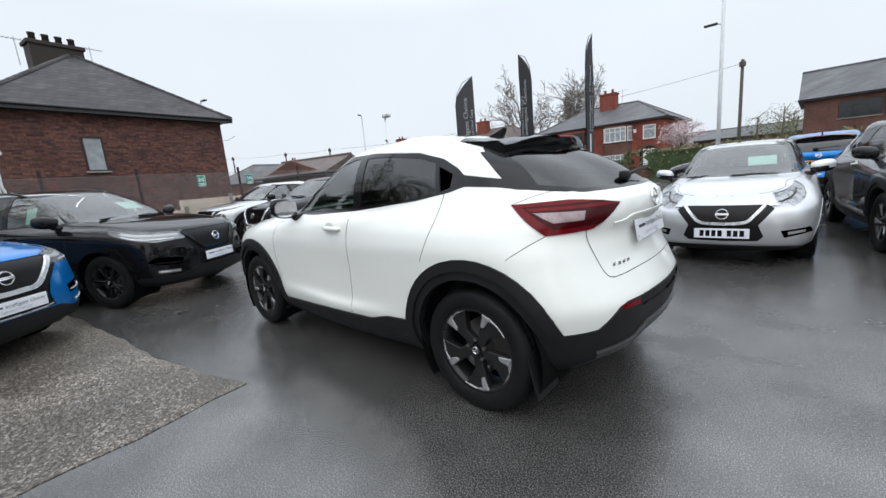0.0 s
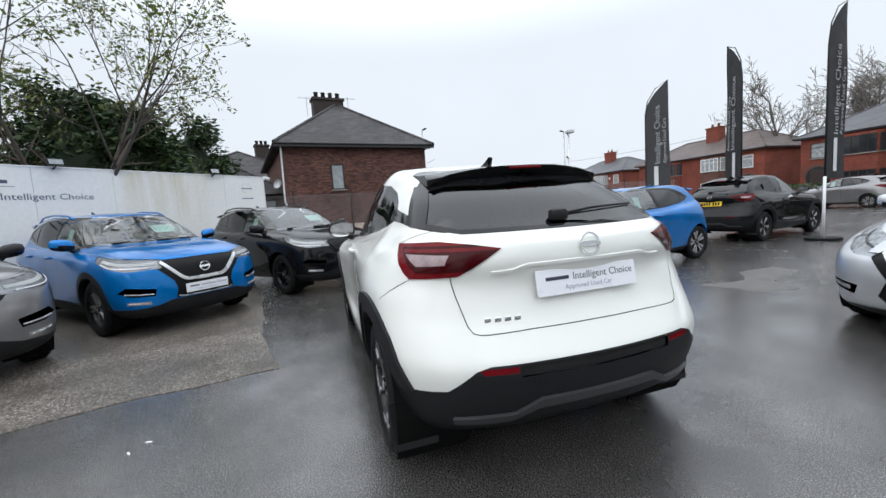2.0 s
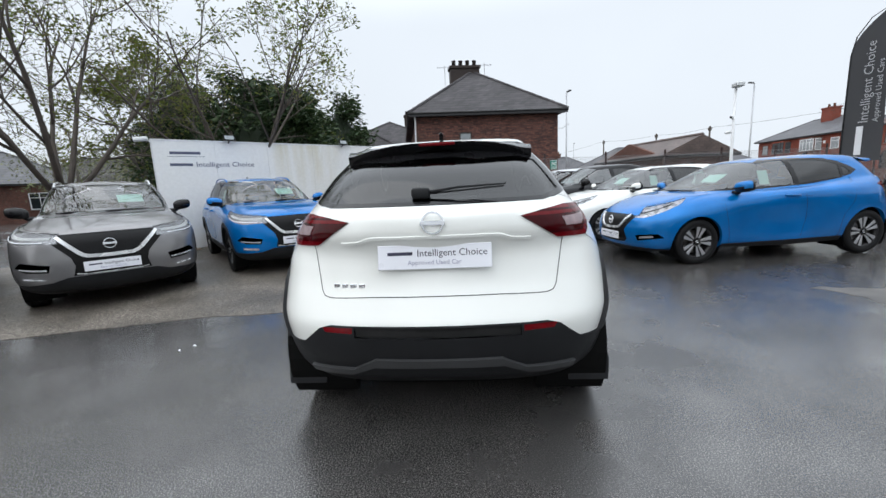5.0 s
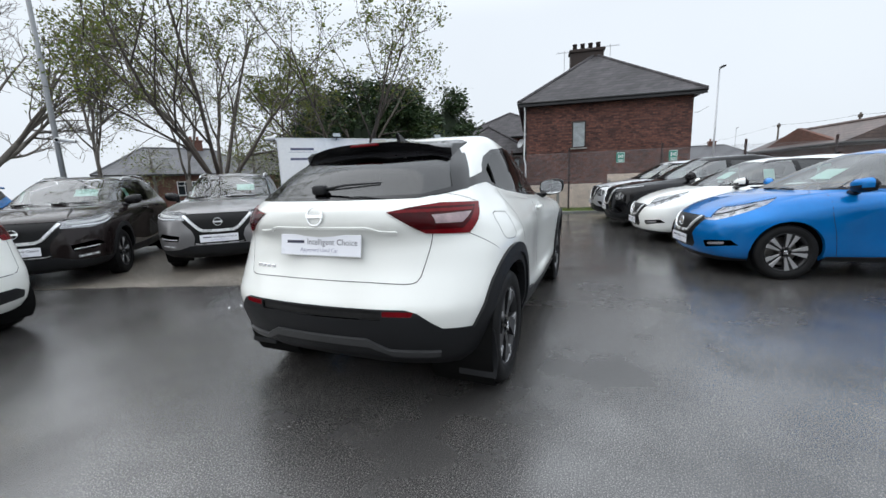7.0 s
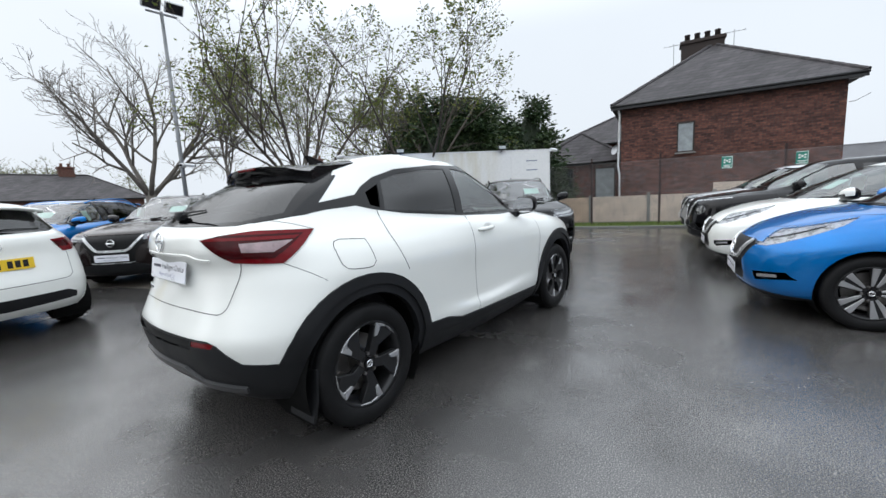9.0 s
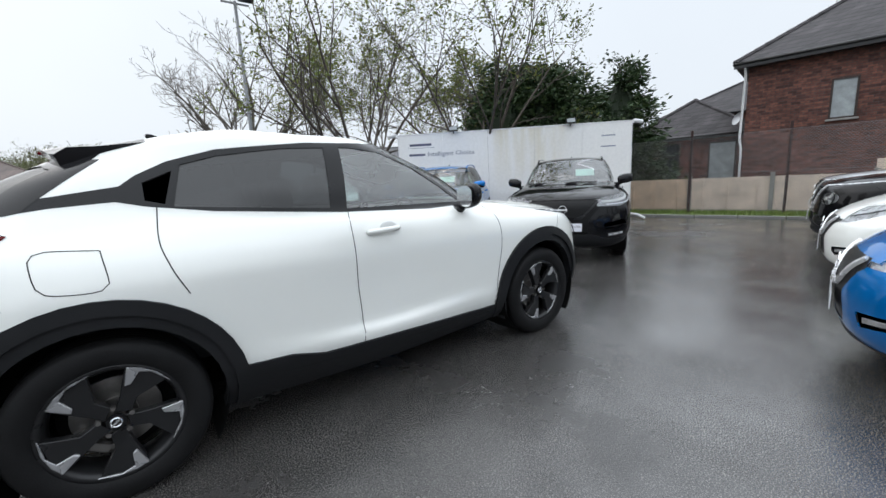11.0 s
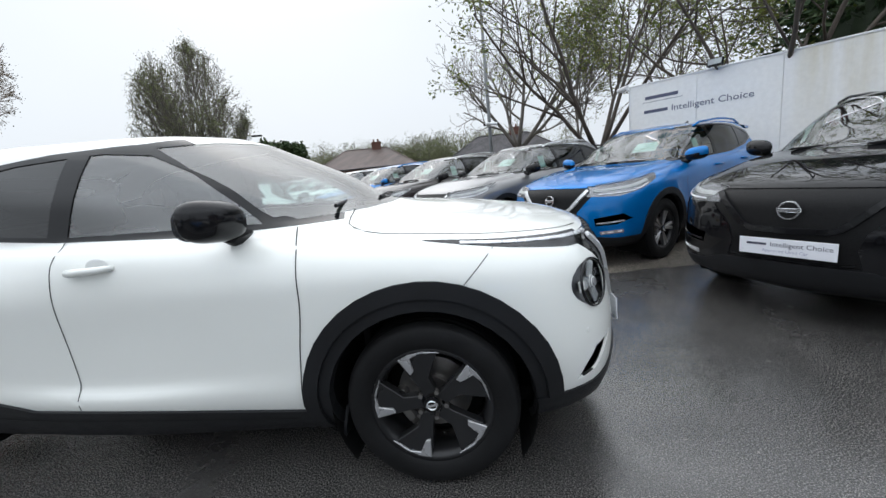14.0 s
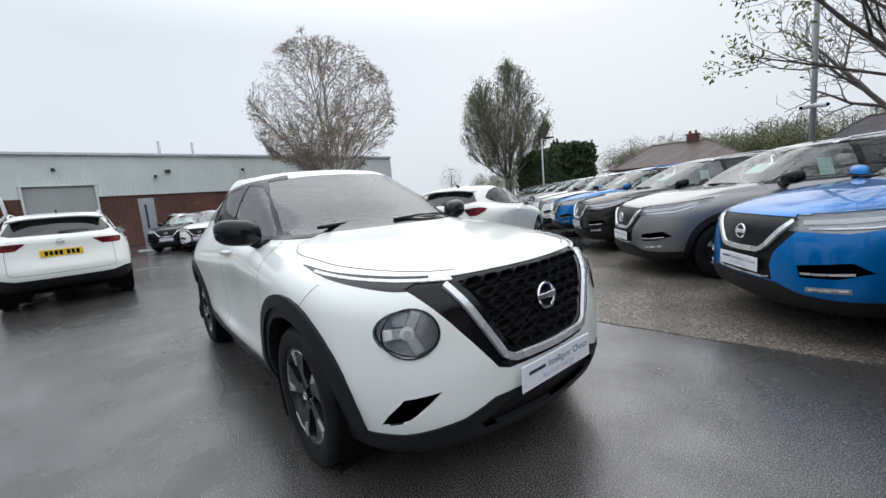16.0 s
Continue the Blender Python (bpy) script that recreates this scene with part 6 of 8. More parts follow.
leaf_mat("leaf_spring", (0.26, 0.30, 0.06), (0.16, 0.22, 0.05), (0.26, 0.23, 0.09))
leaf_mat("leaf_conifer", (0.016, 0.036, 0.014), (0.03, 0.058, 0.02), (0.048, 0.072, 0.022))
leaf_mat("leaf_hedge", (0.018, 0.035, 0.012), (0.03, 0.055, 0.016), (0.05, 0.065, 0.02))
leaf_mat("leaf_bud", (0.10, 0.075, 0.04), (0.09, 0.10, 0.04), (0.13, 0.10, 0.06))
# spring green made paler: distance haze is mixed into this leaf colour
leaf_mat("leaf_wood_hazed", (0.12, 0.14, 0.06), (0.17, 0.19, 0.08), (0.14, 0.12, 0.09))
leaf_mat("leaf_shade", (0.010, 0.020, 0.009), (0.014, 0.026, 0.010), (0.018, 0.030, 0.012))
leaf_mat("blossom", (0.55, 0.45, 0.45), (0.62, 0.52, 0.52), (0.45, 0.34, 0.36))
leaf_mat("grass_blade", (0.09, 0.15, 0.03), (0.13, 0.19, 0.04), (0.17, 0.18, 0.06))


def asphalt_mat():
    """Rain-wet tarmac: fine aggregate, damp and drier patches, thin films of standing water."""
    m, nt, p = nodes_of("wet_asphalt")
    v = world_coords(nt)
    big = noise_node(nt, v, 0.22, 6, 0.6)
    mid = noise_node(nt, v, 1.1, 6, 0.6)
    fine = noise_node(nt, v, 150.0, 3, 0.7)
    vor = nt.nodes.new("ShaderNodeTexVoronoi")
    vor.inputs["Scale"].default_value = 130.0
    link(nt, v, vor.inputs["Vector"])
    base = ramp(nt, fine, [(0.34, (0.019, 0.0181, 0.0177)), (0.53, (0.052, 0.0495, 0.0480)), (0.68, (0.21, 0.200, 0.191))])
    tone = mixc(nt, 1.0, base, ramp(nt, mid, [(0.3, grey(0.62)), (0.72, grey(1.4))]), 'MULTIPLY')
    speck = ramp(nt, noise_node(nt, v, 38.0, 1), [(0.735, grey(0.0)), (0.76, grey(1.0))])
    tone = mixc(nt, speck, tone, (0.13, 0.12, 0.11))
    link(nt, tone, p.inputs["Base Color"])
    wet = mixc(nt, 0.45, big, mid)
    film = ramp(nt, wet, [(0.38, grey(0.32)), (0.50, grey(0.21)), (0.60, grey(0.10))])
    link(nt, film, p.inputs["Roughness"])
    p.inputs["Specular IOR Level"].default_value = 0.85
    # a thin film of rain water lies over the stones
    link(nt, ramp(nt, wet, [(0.38, grey(0.15)), (0.60, grey(0.75))]), p.inputs["Coat Weight"])
    p.inputs["Coat IOR"].default_value = 1.33
    p.inputs["Coat Roughness"].default_value = 0.20
    b = nt.nodes.new("ShaderNodeBump")
    b.inputs["Distance"].default_value = 0.004
    flat = ramp(nt, mixc(nt, 0.5, wet, noise_node(nt, v, 2.3, 4, 0.6)), [(0.38, grey(0.80)), (0.58, grey(0.22))])
    link(nt, flat, b.inputs["Strength"])
    h = mixc(nt, 0.5, fine, vor.outputs["Distance"])
    link(nt, h, b.inputs["Height"])
    link(nt, b.outputs["Normal"], p.inputs["Normal"])
    MATS["wet_asphalt"] = m


def gravel_mat():
    """Old worn surface with the pale stones showing."""
    m, nt, p = nodes_of("worn_aggregate")
    v = world_coords(nt)
    vor = nt.nodes.new("ShaderNodeTexVoronoi")
    vor.inputs["Scale"].default_value = 95.0
    link(nt, v, vor.inputs["Vector"])
    n = noise_node(nt, v, 60.0, 3, 0.7)
    big = noise_node(nt, v, 0.9, 6, 0.65)
    sep = nt.nodes.new("ShaderNodeSeparateColor")
    link(nt, vor.outputs["Color"], sep.inputs[0])
    stones = ramp(nt, sep.outputs[0], [(0.0, (0.035, 0.029, 0.023)), (0.45, (0.12, 0.10, 0.080)), (0.8, (0.23, 0.20, 0.170)), (1.0, (0.48, 0.44, 0.39))])
    c = mixc(nt, 1.0, stones, ramp(nt, big, [(0.3, grey(0.40)), (0.7, grey(1.15))]), 'MULTIPLY')
    c = mixc(nt, 0.5, c, mixc(nt, 1.0, c, ramp(nt, n, [(0.3, grey(0.5)), (0.7, grey(1.4))]), 'MULTIPLY'))
    link(nt, c, p.inputs["Base Color"])
    link(nt, ramp(nt, big, [(0.35, grey(0.32)), (0.6, grey(0.55))]), p.inputs["Roughness"])
    bump(nt, p, mixc(nt, 0.5, vor.outputs["Distance"], n), 0.7, 0.006)
    MATS["worn_aggregate"] = m


def hoarding_mat():
    m, nt, p = nodes_of("hoarding_white")
    v = coords(nt)
    streak = noise_node(nt, coords(nt, (1.2, 1.2, 0.18)), 2.6, 5)
    fine = noise_node(nt, v, 14.0, 4)
    sep = nt.nodes.new("ShaderNodeSeparateXYZ")
    link(nt, v, sep.inputs[0])
    mr = nt.nodes.new("ShaderNodeMapRange")
    mr.inputs["From Min"].default_value = 2.3
    mr.inputs["From Max"].default_value = 4.6
    link(nt, sep.outputs[0], mr.inputs["Value"])
    hump = ramp(nt, mr.outputs["Result"], [(0.0, grey(0.0)), (0.25, grey(0.85)), (0.75, grey(0.75)), (1.0, grey(0.0))])
    top = nt.nodes.new("ShaderNodeMapRange")
    top.inputs["From Min"].default_value = 0.9
    top.inputs["From Max"].default_value = 2.5
    link(nt, sep.outputs[2], top.inputs["Value"])
    f = mixc(nt, 1.0, hump, ramp(nt, streak, [(0.36, grey(0.0)), (0.66, grey(0.9))]), 'MULTIPLY')
    f = mixc(nt, 1.0, f, top.outputs["Result"], 'MULTIPLY')
    c = mixc(nt, f, (0.86, 0.86, 0.85), (0.62, 0.56, 0.38))
    c = mixc(nt, 0.15, c, mixc(nt, 1.0, c, ramp(nt, fine, [(0.3, grey(0.6)), (0.7, grey(1.1))]), 'MULTIPLY'))
    link(nt, c, p.inputs["Base Color"])
    p.inputs["Roughness"].default_value = 0.4
    MATS["hoarding_white"] = m


asphalt_mat()
gravel_mat()
hoarding_mat()

# ---- ground ----
def ground_sheet():
    bm = bmesh.new()
    bmesh.ops.create_grid(bm, x_segments=40, y_segments=40, size=900)
    thing_mesh("ground", bm_mesh(bm), "wet_asphalt", "dark rain-wet tarmac of the car lot", "ground", kind="structure")


ground_sheet()


def flat_patch(name, outline, z, mat, label, category, ragged=0.0, step=0.25, depth=0.03):
    """A thin laid surface with an uneven edge."""
    pts = []
    n = len(outline)
    for i in range(n):
        a, b = Vector(outline[i]), Vector(outline[(i + 1) % n])
        k = max(1, int((b - a).length / step))
        for j in range(k):
            p = a.lerp(b, j / k)
            w = noise.noise(Vector((p.x * 2.1, p.y * 2.1, 0.3))) * ragged + noise.noise(Vector((p.x * 9, p.y * 9, 1.3))) * ragged * 0.4
            d = (b - a).normalized()
            pts.append((p.x - d.y * w, p.y + d.x * w))
    bm = bm_prism(pts, -depth, 'XY', (0, 0, z))
    return thing_mesh(name, bm_mesh(bm), mat, label, category, kind="structure")


flat_patch("pavement", [(-0.18, -1.53), (-0.01, -2.80), (0.33, -3.86), (1.03, -5.94), (2.85, -8.5), (9.0, -14.6), (17.0, -22.6), (14.0, -26.0), (-4.0, -8.9), (-9.6, -3.3), (-5.6, -2.45), (-3.60, -2.07), (-2.35, -1.93), (-1.3, -1.80)],
           0.005, "worn_aggregate", "worn stony strip under the parked row, damp", "pavement", 0.035, 0.12)
plain("drying_tarmac", (0.105, 0.100, 0.094), 0.55, 0, 0.45, 5, 120, 0.4)
flat_patch("pavement", [(-0.50, 3.78), (0.02, 3.86), (0.20, 4.40), (-0.15, 4.75), (-0.45, 5.65), (-0.85, 5.70), (-0.70, 4.90), (-0.35, 4.40)], 0.002, "drying_tarmac", "paler drying patch on the tarmac", "pavement", 0.16, 0.07, 0.02)
flat_patch("road", [(-90, 17.5), (90, 13.0), (90, 21.0), (-90, 26.5)], 0.004, "wet_asphalt", "wet street beyond the lot", "road", 0.0, 10)
# kerb and verge along the back fence
FENCE = pose(-11.25, 0.20, 0, 0, 0, 12.5)


def site(x, y, z=0, rx=0, ry=0, rz=0):
    """A place beyond the lot, in a plan that is turned a little against the subject's."""
    return pose(0, 0, 0, 0, 0, -1.2 if x < 10 else -0.6) @ pose(x, y, z, rx, ry, rz)



def fence_obj(name, data, mat, label, category, group="", kind="", dx=0.0, dy=0.0, z=0.0):
    return thing_mesh(name, data, mat, label, category, group, kind, FENCE @ Matrix.Translation((dx, dy, z)))


def kerb():
    bm = bmesh.new()
    for i in range(34):
        bm_box(0.13, 0.885, 0.14, 0.012, 1, (0.62, -4.0 + i * 0.9, -0.015), bm)
    return bm_mesh(bm)


fence_obj("kerb", kerb(), "kerb_stone", "low grey kerb stones along the verge", "kerb", kind="structure")


def verge():
    bm = bmesh.new()
    bmesh.ops.create_grid(bm, x_segments=10, y_segments=120, size=1)
    for v in bm.verts:
        v.co = Vector((0.05 + v.co.x * 0.52, 11.0 + v.co.y * 15.4, 0.055 + 0.03 * noise.noise(Vector((v.co.x * 3, v.co.y * 40, 0)))))
    return bm_mesh(bm, True)


plain("verge_soil", (0.085, 0.125, 0.030), 0.9, 0, 0.4, 3, 60, 0.6)
fence_obj("verge", verge(), "verge_soil", "narrow mossy grass verge by the fence", "verge", kind="structure")


def blades(n, x0, x1, y0, y1, z, h, seed):
    rng = np.random.default_rng(seed)
    verts, faces = [], []
    for i in range(n):
        x, y = rng.uniform(x0, x1), rng.uniform(y0, y1)
        a, l = rng.uniform(0, 6.28), h * rng.uniform(0.5, 1.3)
        dx, dy = 0.008 * math.cos(a), 0.008 * math.sin(a)
        lx, ly = rng.normal(0, l * 0.4), rng.normal(0, l * 0.4)
        k = len(verts)
        verts += [(x - dx, y - dy, z), (x + dx, y + dy, z), (x + lx, y + ly, z + l)]
        faces.append((k, k + 1, k + 2))
    return mesh_of(verts, faces, False)


fence_obj("grass", blades(11000, -0.45, 0.54, -4.2, 9, 0.05, 0.09, 3), "grass_blade", "short rough green grass", "grass", kind="stuff")


# ---- chain-link fence ----
def chain_link(y0, y1, h):
    verts, faces = [], []
    pitch, r = 0.062, 0.0027
    n = int((y1 - y0 + h) / pitch)
    for sgn in (1, -1):
        for i in range(n):
            a = y0 - h + i * pitch if sgn > 0 else y0 + i * pitch
            p, q = (a, 0.0), (a + sgn * h, h)
            if sgn > 0:
                if p[0] < y0:
                    p = (y0, y0 - a)
                if q[0] > y1:
                    q = (y1, y1 - a)
            else:
                if p[0] > y1:
                    p = (y1, a - y1)
                if q[0] < y0:
                    q = (y0, a - y0)
            if p[1] < q[1] - 0.02:
                tube([(0, p[0], p[1]), (0, q[0], q[1])], r, 3, False, verts, faces)
    return mesh_of(verts, faces, False)


def build_fence():
    f = empty_thing("chain_link_fence", "tall rusty chain-link fence on dark steel posts", "fence")
    f.matrix_basis = FENCE
    for y in (-4.6, -2.0, 0.0, 3.05, 5.6, 8.2, 10.8, 13.4, 16.0, 18.6, 21.2):
        bm = bm_box(0.06, 0.06, 2.25, 0.006, 1, (0, y, 1.12))
        part("post", bm_mesh(bm), "post_brown", f)
    m = part("chain_link_mesh", chain_link(-4.6, 21.2, 1.95), "wire_grey", f, "grey diamond wire mesh", Matrix.Translation((0.036, 0, 0.12)))
    m["kind"] = "stuff"
    for z in (0.15, 1.1, 2.06):
        v, fc = tube([(0.04, -4.6, z), (0.04, 21.2, z)], 0.003, 4)
        part("straining_wire", mesh_of(v, fc), "wire_grey", f)


build_fence()


def timber_panel(w, h):
    p = []
    n = int(h / 0.105)
    for i in range(n):
        bm = bm_box(0.014, w, 0.118, 0.002, 1, (0.012 * (1 if i % 2 else 0.4), 0, 0.06 + i * 0.105))
        p.append(bm_mesh(bm))
    return p


def build_timber():
    for j, (y, h, mat, x) in enumerate(((-4.9, 0.98, "fence_timber", -0.9), (-3.05, 0.96, "fence_timber", -0.9), (-1.20, 0.98, "fence_timber_pale", -0.9), (0.65, 0.98, "fence_timber_pale", -0.9), (2.5, 1.30, "fence_timber_pale", -1.3), (4.35, 1.30, "fence_timber_pale", -1.3))):
        t = empty_thing("fence_panel", "weathered overlapping timber fence panel behind the wire", "fence", "timber panels along the boundary")
        t.matrix_basis = FENCE @ Matrix.Translation((x, y, 0.0))
        for me in timber_panel(1.80, h):
            part("board", me, mat, t)
        for yy in (-0.6, 0.0, 0.6):
            part("batten", bm_mesh(bm_box(0.02, 0.035, h, 0.003, 1, (0.03, yy, h / 2))), mat, t)
        part("post", bm_mesh(bm_box(0.10, 0.10, h + 0.08, 0.01, 1, (0.02, 0.925, (h + 0.08) / 2))), "concrete", t)
        part("gravel_board", bm_mesh(bm_box(0.05, 1.8, 0.06, 0.005, 1, (0.0, 0, 0.03))), "concrete", t)


build_timber()


def green_sign(y, z):
    s = empty_thing("sign", "small green and white notice on the wire fence", "sign", "notices on the fence")
    s.matrix_basis = FENCE @ Matrix.Translation((0.07, y, z))
    part("board", bm_mesh(bm_box(0.006, 0.27, 0.35, 0.002, 1)), "sign_green", s)
    part("border", bm_mesh(bm_prism([(-0.125, -0.165), (0.125, -0.165), (0.125, 0.165), (-0.125, 0.165), (-0.125, 0.150), (0.112, 0.150), (0.112, -0.150), (-0.125, -0.150)], 0.002, 'YZ', (0.003, 0, 0))), "sign_white", s)
    bm = bmesh.new()
    for a, b in ((-0.06, 0.075), (0.06, 0.075), (-0.06, 0.005), (0.06, 0.005)):
        bm_prism([(a - 0.03, b), (a + 0.01, b + 0.03), (a + 0.03, b - 0.01), (a - 0.01, b - 0.035)], 0.002, 'YZ', (0.003, 0, 0), bm)
    bm_cyl(0.028, 0.004, 14, (0.004, 0, 0.04), 'X', bm=bm)
    part("pictogram", bm_mesh(bm), "sign_white", s)
    bm = bmesh.new()
    for i in range(2):
        bm_box(0.003, 0.19 - 0.05 * i, 0.02, 0, 1, (0.004, 0, -0.085 - 0.04 * i), bm)
    part("plain_bars", bm_mesh(bm), "sign_white", s)


green_sign(1.70, 1.83)
green_sign(3.38, 1.82)


# ---- houses: a builder for brick houses with hipped or gabled roofs ----
def house_window(parent, at, w, h, panes=2, frame="white_joinery", glassy="dark_pane", deep=0.05, transom=True, sill="concrete"):
    """A window in the local YZ plane facing +X."""
    t = 0.055
    win = part("window", bm_mesh(bm_box(0.008, w - t, h - t, 0, 1, (-0.012, 0, 0))), glassy, parent, "", at)
    rails = [((deep, t, h), (0, y, 0)) for y in (-w / 2 + t / 2, w / 2 - t / 2)]
    rails += [((deep, w - 2 * t, t), (0, 0, z)) for z in (-h / 2 + t / 2, h / 2 - t / 2)]
    rails += [((deep, t * 0.8, h - 2 * t), (0, -w / 2 + w * i / panes, 0)) for i in range(1, panes)]
    if transom:
        rails.append(((deep, w - 2 * t, t * 0.7), (0, 0, h * 0.2)))
    for size, where in rails:
        part("frame_bar", bm_mesh(bm_box(*size, 0.004, 1, where)), frame, win)
    if sill:
        part("sill", bm_mesh(bm_box(0.12, w + 0.12, 0.06, 0.01, 1, (0.02, 0, -h / 2 - 0.03))), sill, win)
    return win


def hip_roof(x0, x1, y0, y1, ze, zr, hip, over=0.35, gable=False, back_gable=False):
    """Roof over a plan, ridge along the longer side (Y if gable/hip at y ends, else X)."""
    x0, x1, y0, y1 = x0 - over, x1 + over, y0 - over, y1 + over
    along_y = (y1 - y0) > (x1 - x0)
    if along_y:
        xm = (x0 + x1) / 2
        h = 0.0 if gable else hip
        r0, r1 = (xm, y0 + h, zr), (xm, y1 - h, zr)
    else:
        ym = (y0 + y1) / 2
        r0, r1 = (x0 + (0 if back_gable or gable else hip), ym, zr), (x1 - (0 if gable else hip), ym, zr)
    e = [(x0, y0, ze), (x1, y0, ze), (x1, y1, ze), (x0, y1, ze)]
    v = e + [r0, r1] + [(a, b, c - 0.14) for a, b, c in e]
    if along_y:
        f = [(0, 1, 4), (1, 2, 5, 4), (2, 3, 5), (3, 0, 4, 5)]
    else:
        f = [(0, 1, 5, 4), (1, 2, 5), (2, 3, 4, 5), (3, 0, 4)]
    f += [(0, 6, 7, 1), (1, 7, 8, 2), (2, 8, 9, 3), (3, 9, 6, 0), (9, 8, 7, 6)]
    return v, f, r0, r1, e


def ridge_tiles(a, b, r=0.11):
    """A run of half-round tiles, each lapping the next."""
    a, b = Vector(a), Vector(b)
    n = max(2, int((b - a).length / 0.42))
    pts, rad = [], []
    for i in range(n):
        pts += [a.lerp(b, i / n), a.lerp(b, (i + 0.96) / n)]
        rad += [r, r * 0.86]
    return mesh_of(*tube(pts, rad, 7), False)


def chimney(parent, at, w, d, h, pots, mat="red_brick", pot="chimney_clay"):
    c = part("chimney", bm_mesh(bm_box(d, w, h, 0.01, 1, (0, 0, h / 2))), mat, parent, "", Matrix.Translation(at))
    part("chimney_cap", bm_mesh(bm_box(d + 0.14, w + 0.14, 0.16, 0.02, 1, (0, 0, h - 0.08))), mat, c)
    for i in range(pots):
        y = (i - (pots - 1) / 2) * w / max(pots, 1) * 0.95
        v, f = lathe([(0.0, h), (0.13, h), (0.11, h + 0.30), (0.13, h + 0.31), (0.13, h + 0.36), (0.09, h + 0.36), (0.09, h + 0.1)], 12, 'Z')
        part("chimney_pot", mesh_of(v, f), pot, c, "", Matrix.Translation((0, y, 0)))
    return c


def aerial(parent, at, h=1.6):
    v, f = tube([(0, 0, 0), (0, 0, h)], 0.018, 5)
    tube([(0, -0.45, h - 0.1), (0, 0.45, h - 0.1)], 0.012, 4, True, v, f)
    for i in range(8):
        y = -0.42 + i * 0.12
        tube([(-0.16, y, h - 0.1), (0.16, y, h - 0.1)], 0.007, 3, True, v, f)
    part("aerial", mesh_of(v, f, False), "galvanised", parent, "", Matrix.Translation(at))


def brick_house(m, w, d, eave, ridge, hip, label, wall="red_brick", roof="grey_tile_roof", fascia="white_joinery", gable=False, over=0.35, back_gable=False, category="house"):
    """A house whose front lies in the local plane X = 0 and faces +X; w along Y, d towards -X."""
    ho = empty_thing("house", label, category, "houses round the lot")
    ho.matrix_basis = m
    part("wall", bm_mesh(bm_box(d, w, eave, 0, 1, (-d / 2, 0, eave / 2))), wall, ho)
    v, f, r0, r1, e = hip_roof(-d, 0, -w / 2, w / 2, eave + 0.06, ridge, hip, over, gable, back_gable)
    ro = part("roof", mesh_of(v, f, False), roof, ho)
    part("ridge", ridge_tiles(r0, r1), roof, ro)
    along_y = (w + 2 * over) > (d + 2 * over)
    if not gable:
        ends = ((e[0], r0), (e[1], r0), (e[2], r1), (e[3], r1)) if along_y else ((e[0], r0), (e[1], r1), (e[2], r1), (e[3], r0))
        for a, b in ends:
            part("hip_tiles", ridge_tiles(a, b, 0.09), roof, ro)
    else:
        xm = -d / 2
        for s in (-1, 1):
            part("gable_wall", bm_mesh(bm_prism([(-d, eave), (0, eave), (xm, ridge - 0.12)], 0.2 * s, 'XZ', (0, s * (w / 2 - 0.2), 0))), wall, ho)
    for p, q in ((e[1], e[2]), (e[0], e[1]), (e[2], e[3])):
        a, b = Vector(p), Vector(q)
        vv, ff = tube([a + Vector((0, 0, -0.05)), b + Vector((0, 0, -0.05))], 0.06, 8)
        part("gutter", mesh_of(vv, ff), "fascia_black", ho)
    return ho

# ---- the dark brick house behind the fence ----
near = brick_house(pose(-17.26, 1.37, 0, 0, 0, 9.4), 7.4, 11.0, 4.80, 7.90, 4.5, "dark brown brick house end with a hipped slate roof", "dark_brick", "slate_roof", over=0.38)
part("fascia", bm_mesh(bm_box(0.03, 8.2, 0.20, 0.004, 1, (0.37, 0, 4.75))), "fascia_black", near)
part("soffit", bm_mesh(bm_box(0.40, 8.1, 0.03, 0, 1, (0.18, 0, 4.69))), "fascia_black", near)
house_window(near, Matrix.Translation((0.015, -1.22, 3.24)), 0.64, 1.26, 1, "dark_joinery", "frosted_pane", 0.07, False)
chimney(near, (-4.3, -0.45, 6.95), 1.75, 0.75, 1.28, 4, "chimney_soot", "chimney_soot")
aerial(near, (-4.5, 0.85, 7.3), 1.2)
aerial(near, (-4.2, -1.65, 7.2), 1.1)
v, f = tube([(0.30, -3.80, 4.72), (0.10, -3.77, 4.45), (0.06, -3.82, 2.2), (0.10, -3.75, 1.9), (0.06, -3.75, 0.1)], 0.04, 8)
part("downpipe", mesh_of(v, f), "white_joinery", near)
v, f = lathe([(0.0, 0.0), (0.14, 0.02), (0.22, 0.06), (0.24, 0.10)], 18, 'X')
part("satellite_dish", mesh_of(v, f), "galvanised", near, "", Matrix.Translation((-0.6, -3.95, 3.0)) @ pose(0, 0, 0, 0, -20, -50))
v, f = tube([(0.0, 3.76, 3.9), (0.05, 3.9, 3.9), (0.15, 4.25, 4.1)], 0.012, 5)
part("wire_bracket", mesh_of(v, f), "galvanised", near)

# low wing at its side, with the door and window behind the timber fence
wing = brick_house(site(-17.6, -5.0, 0, 0, 0, 13.7), 4.6, 8.0, 2.55, 4.3, 2.0, "low dark brick wing with a tiled roof", "dark_brick", "slate_roof", over=0.25)
house_window(wing, Matrix.Translation((0.02, 1.3, 1.45)), 0.95, 1.7, 1, "dark_joinery", "frosted_pane", 0.05, False)
house_window(wing, Matrix.Translation((0.02, -0.6, 1.4)), 0.8, 1.9, 1, "dark_joinery", "dark_pane")
far2 = brick_house(site(-29.0, -6.5, 0, 0, 0, 13.7), 9.0, 9.0, 4.6, 7.0, 3.5, "dark brick house further along, grey roof", "dark_brick", "slate_roof")
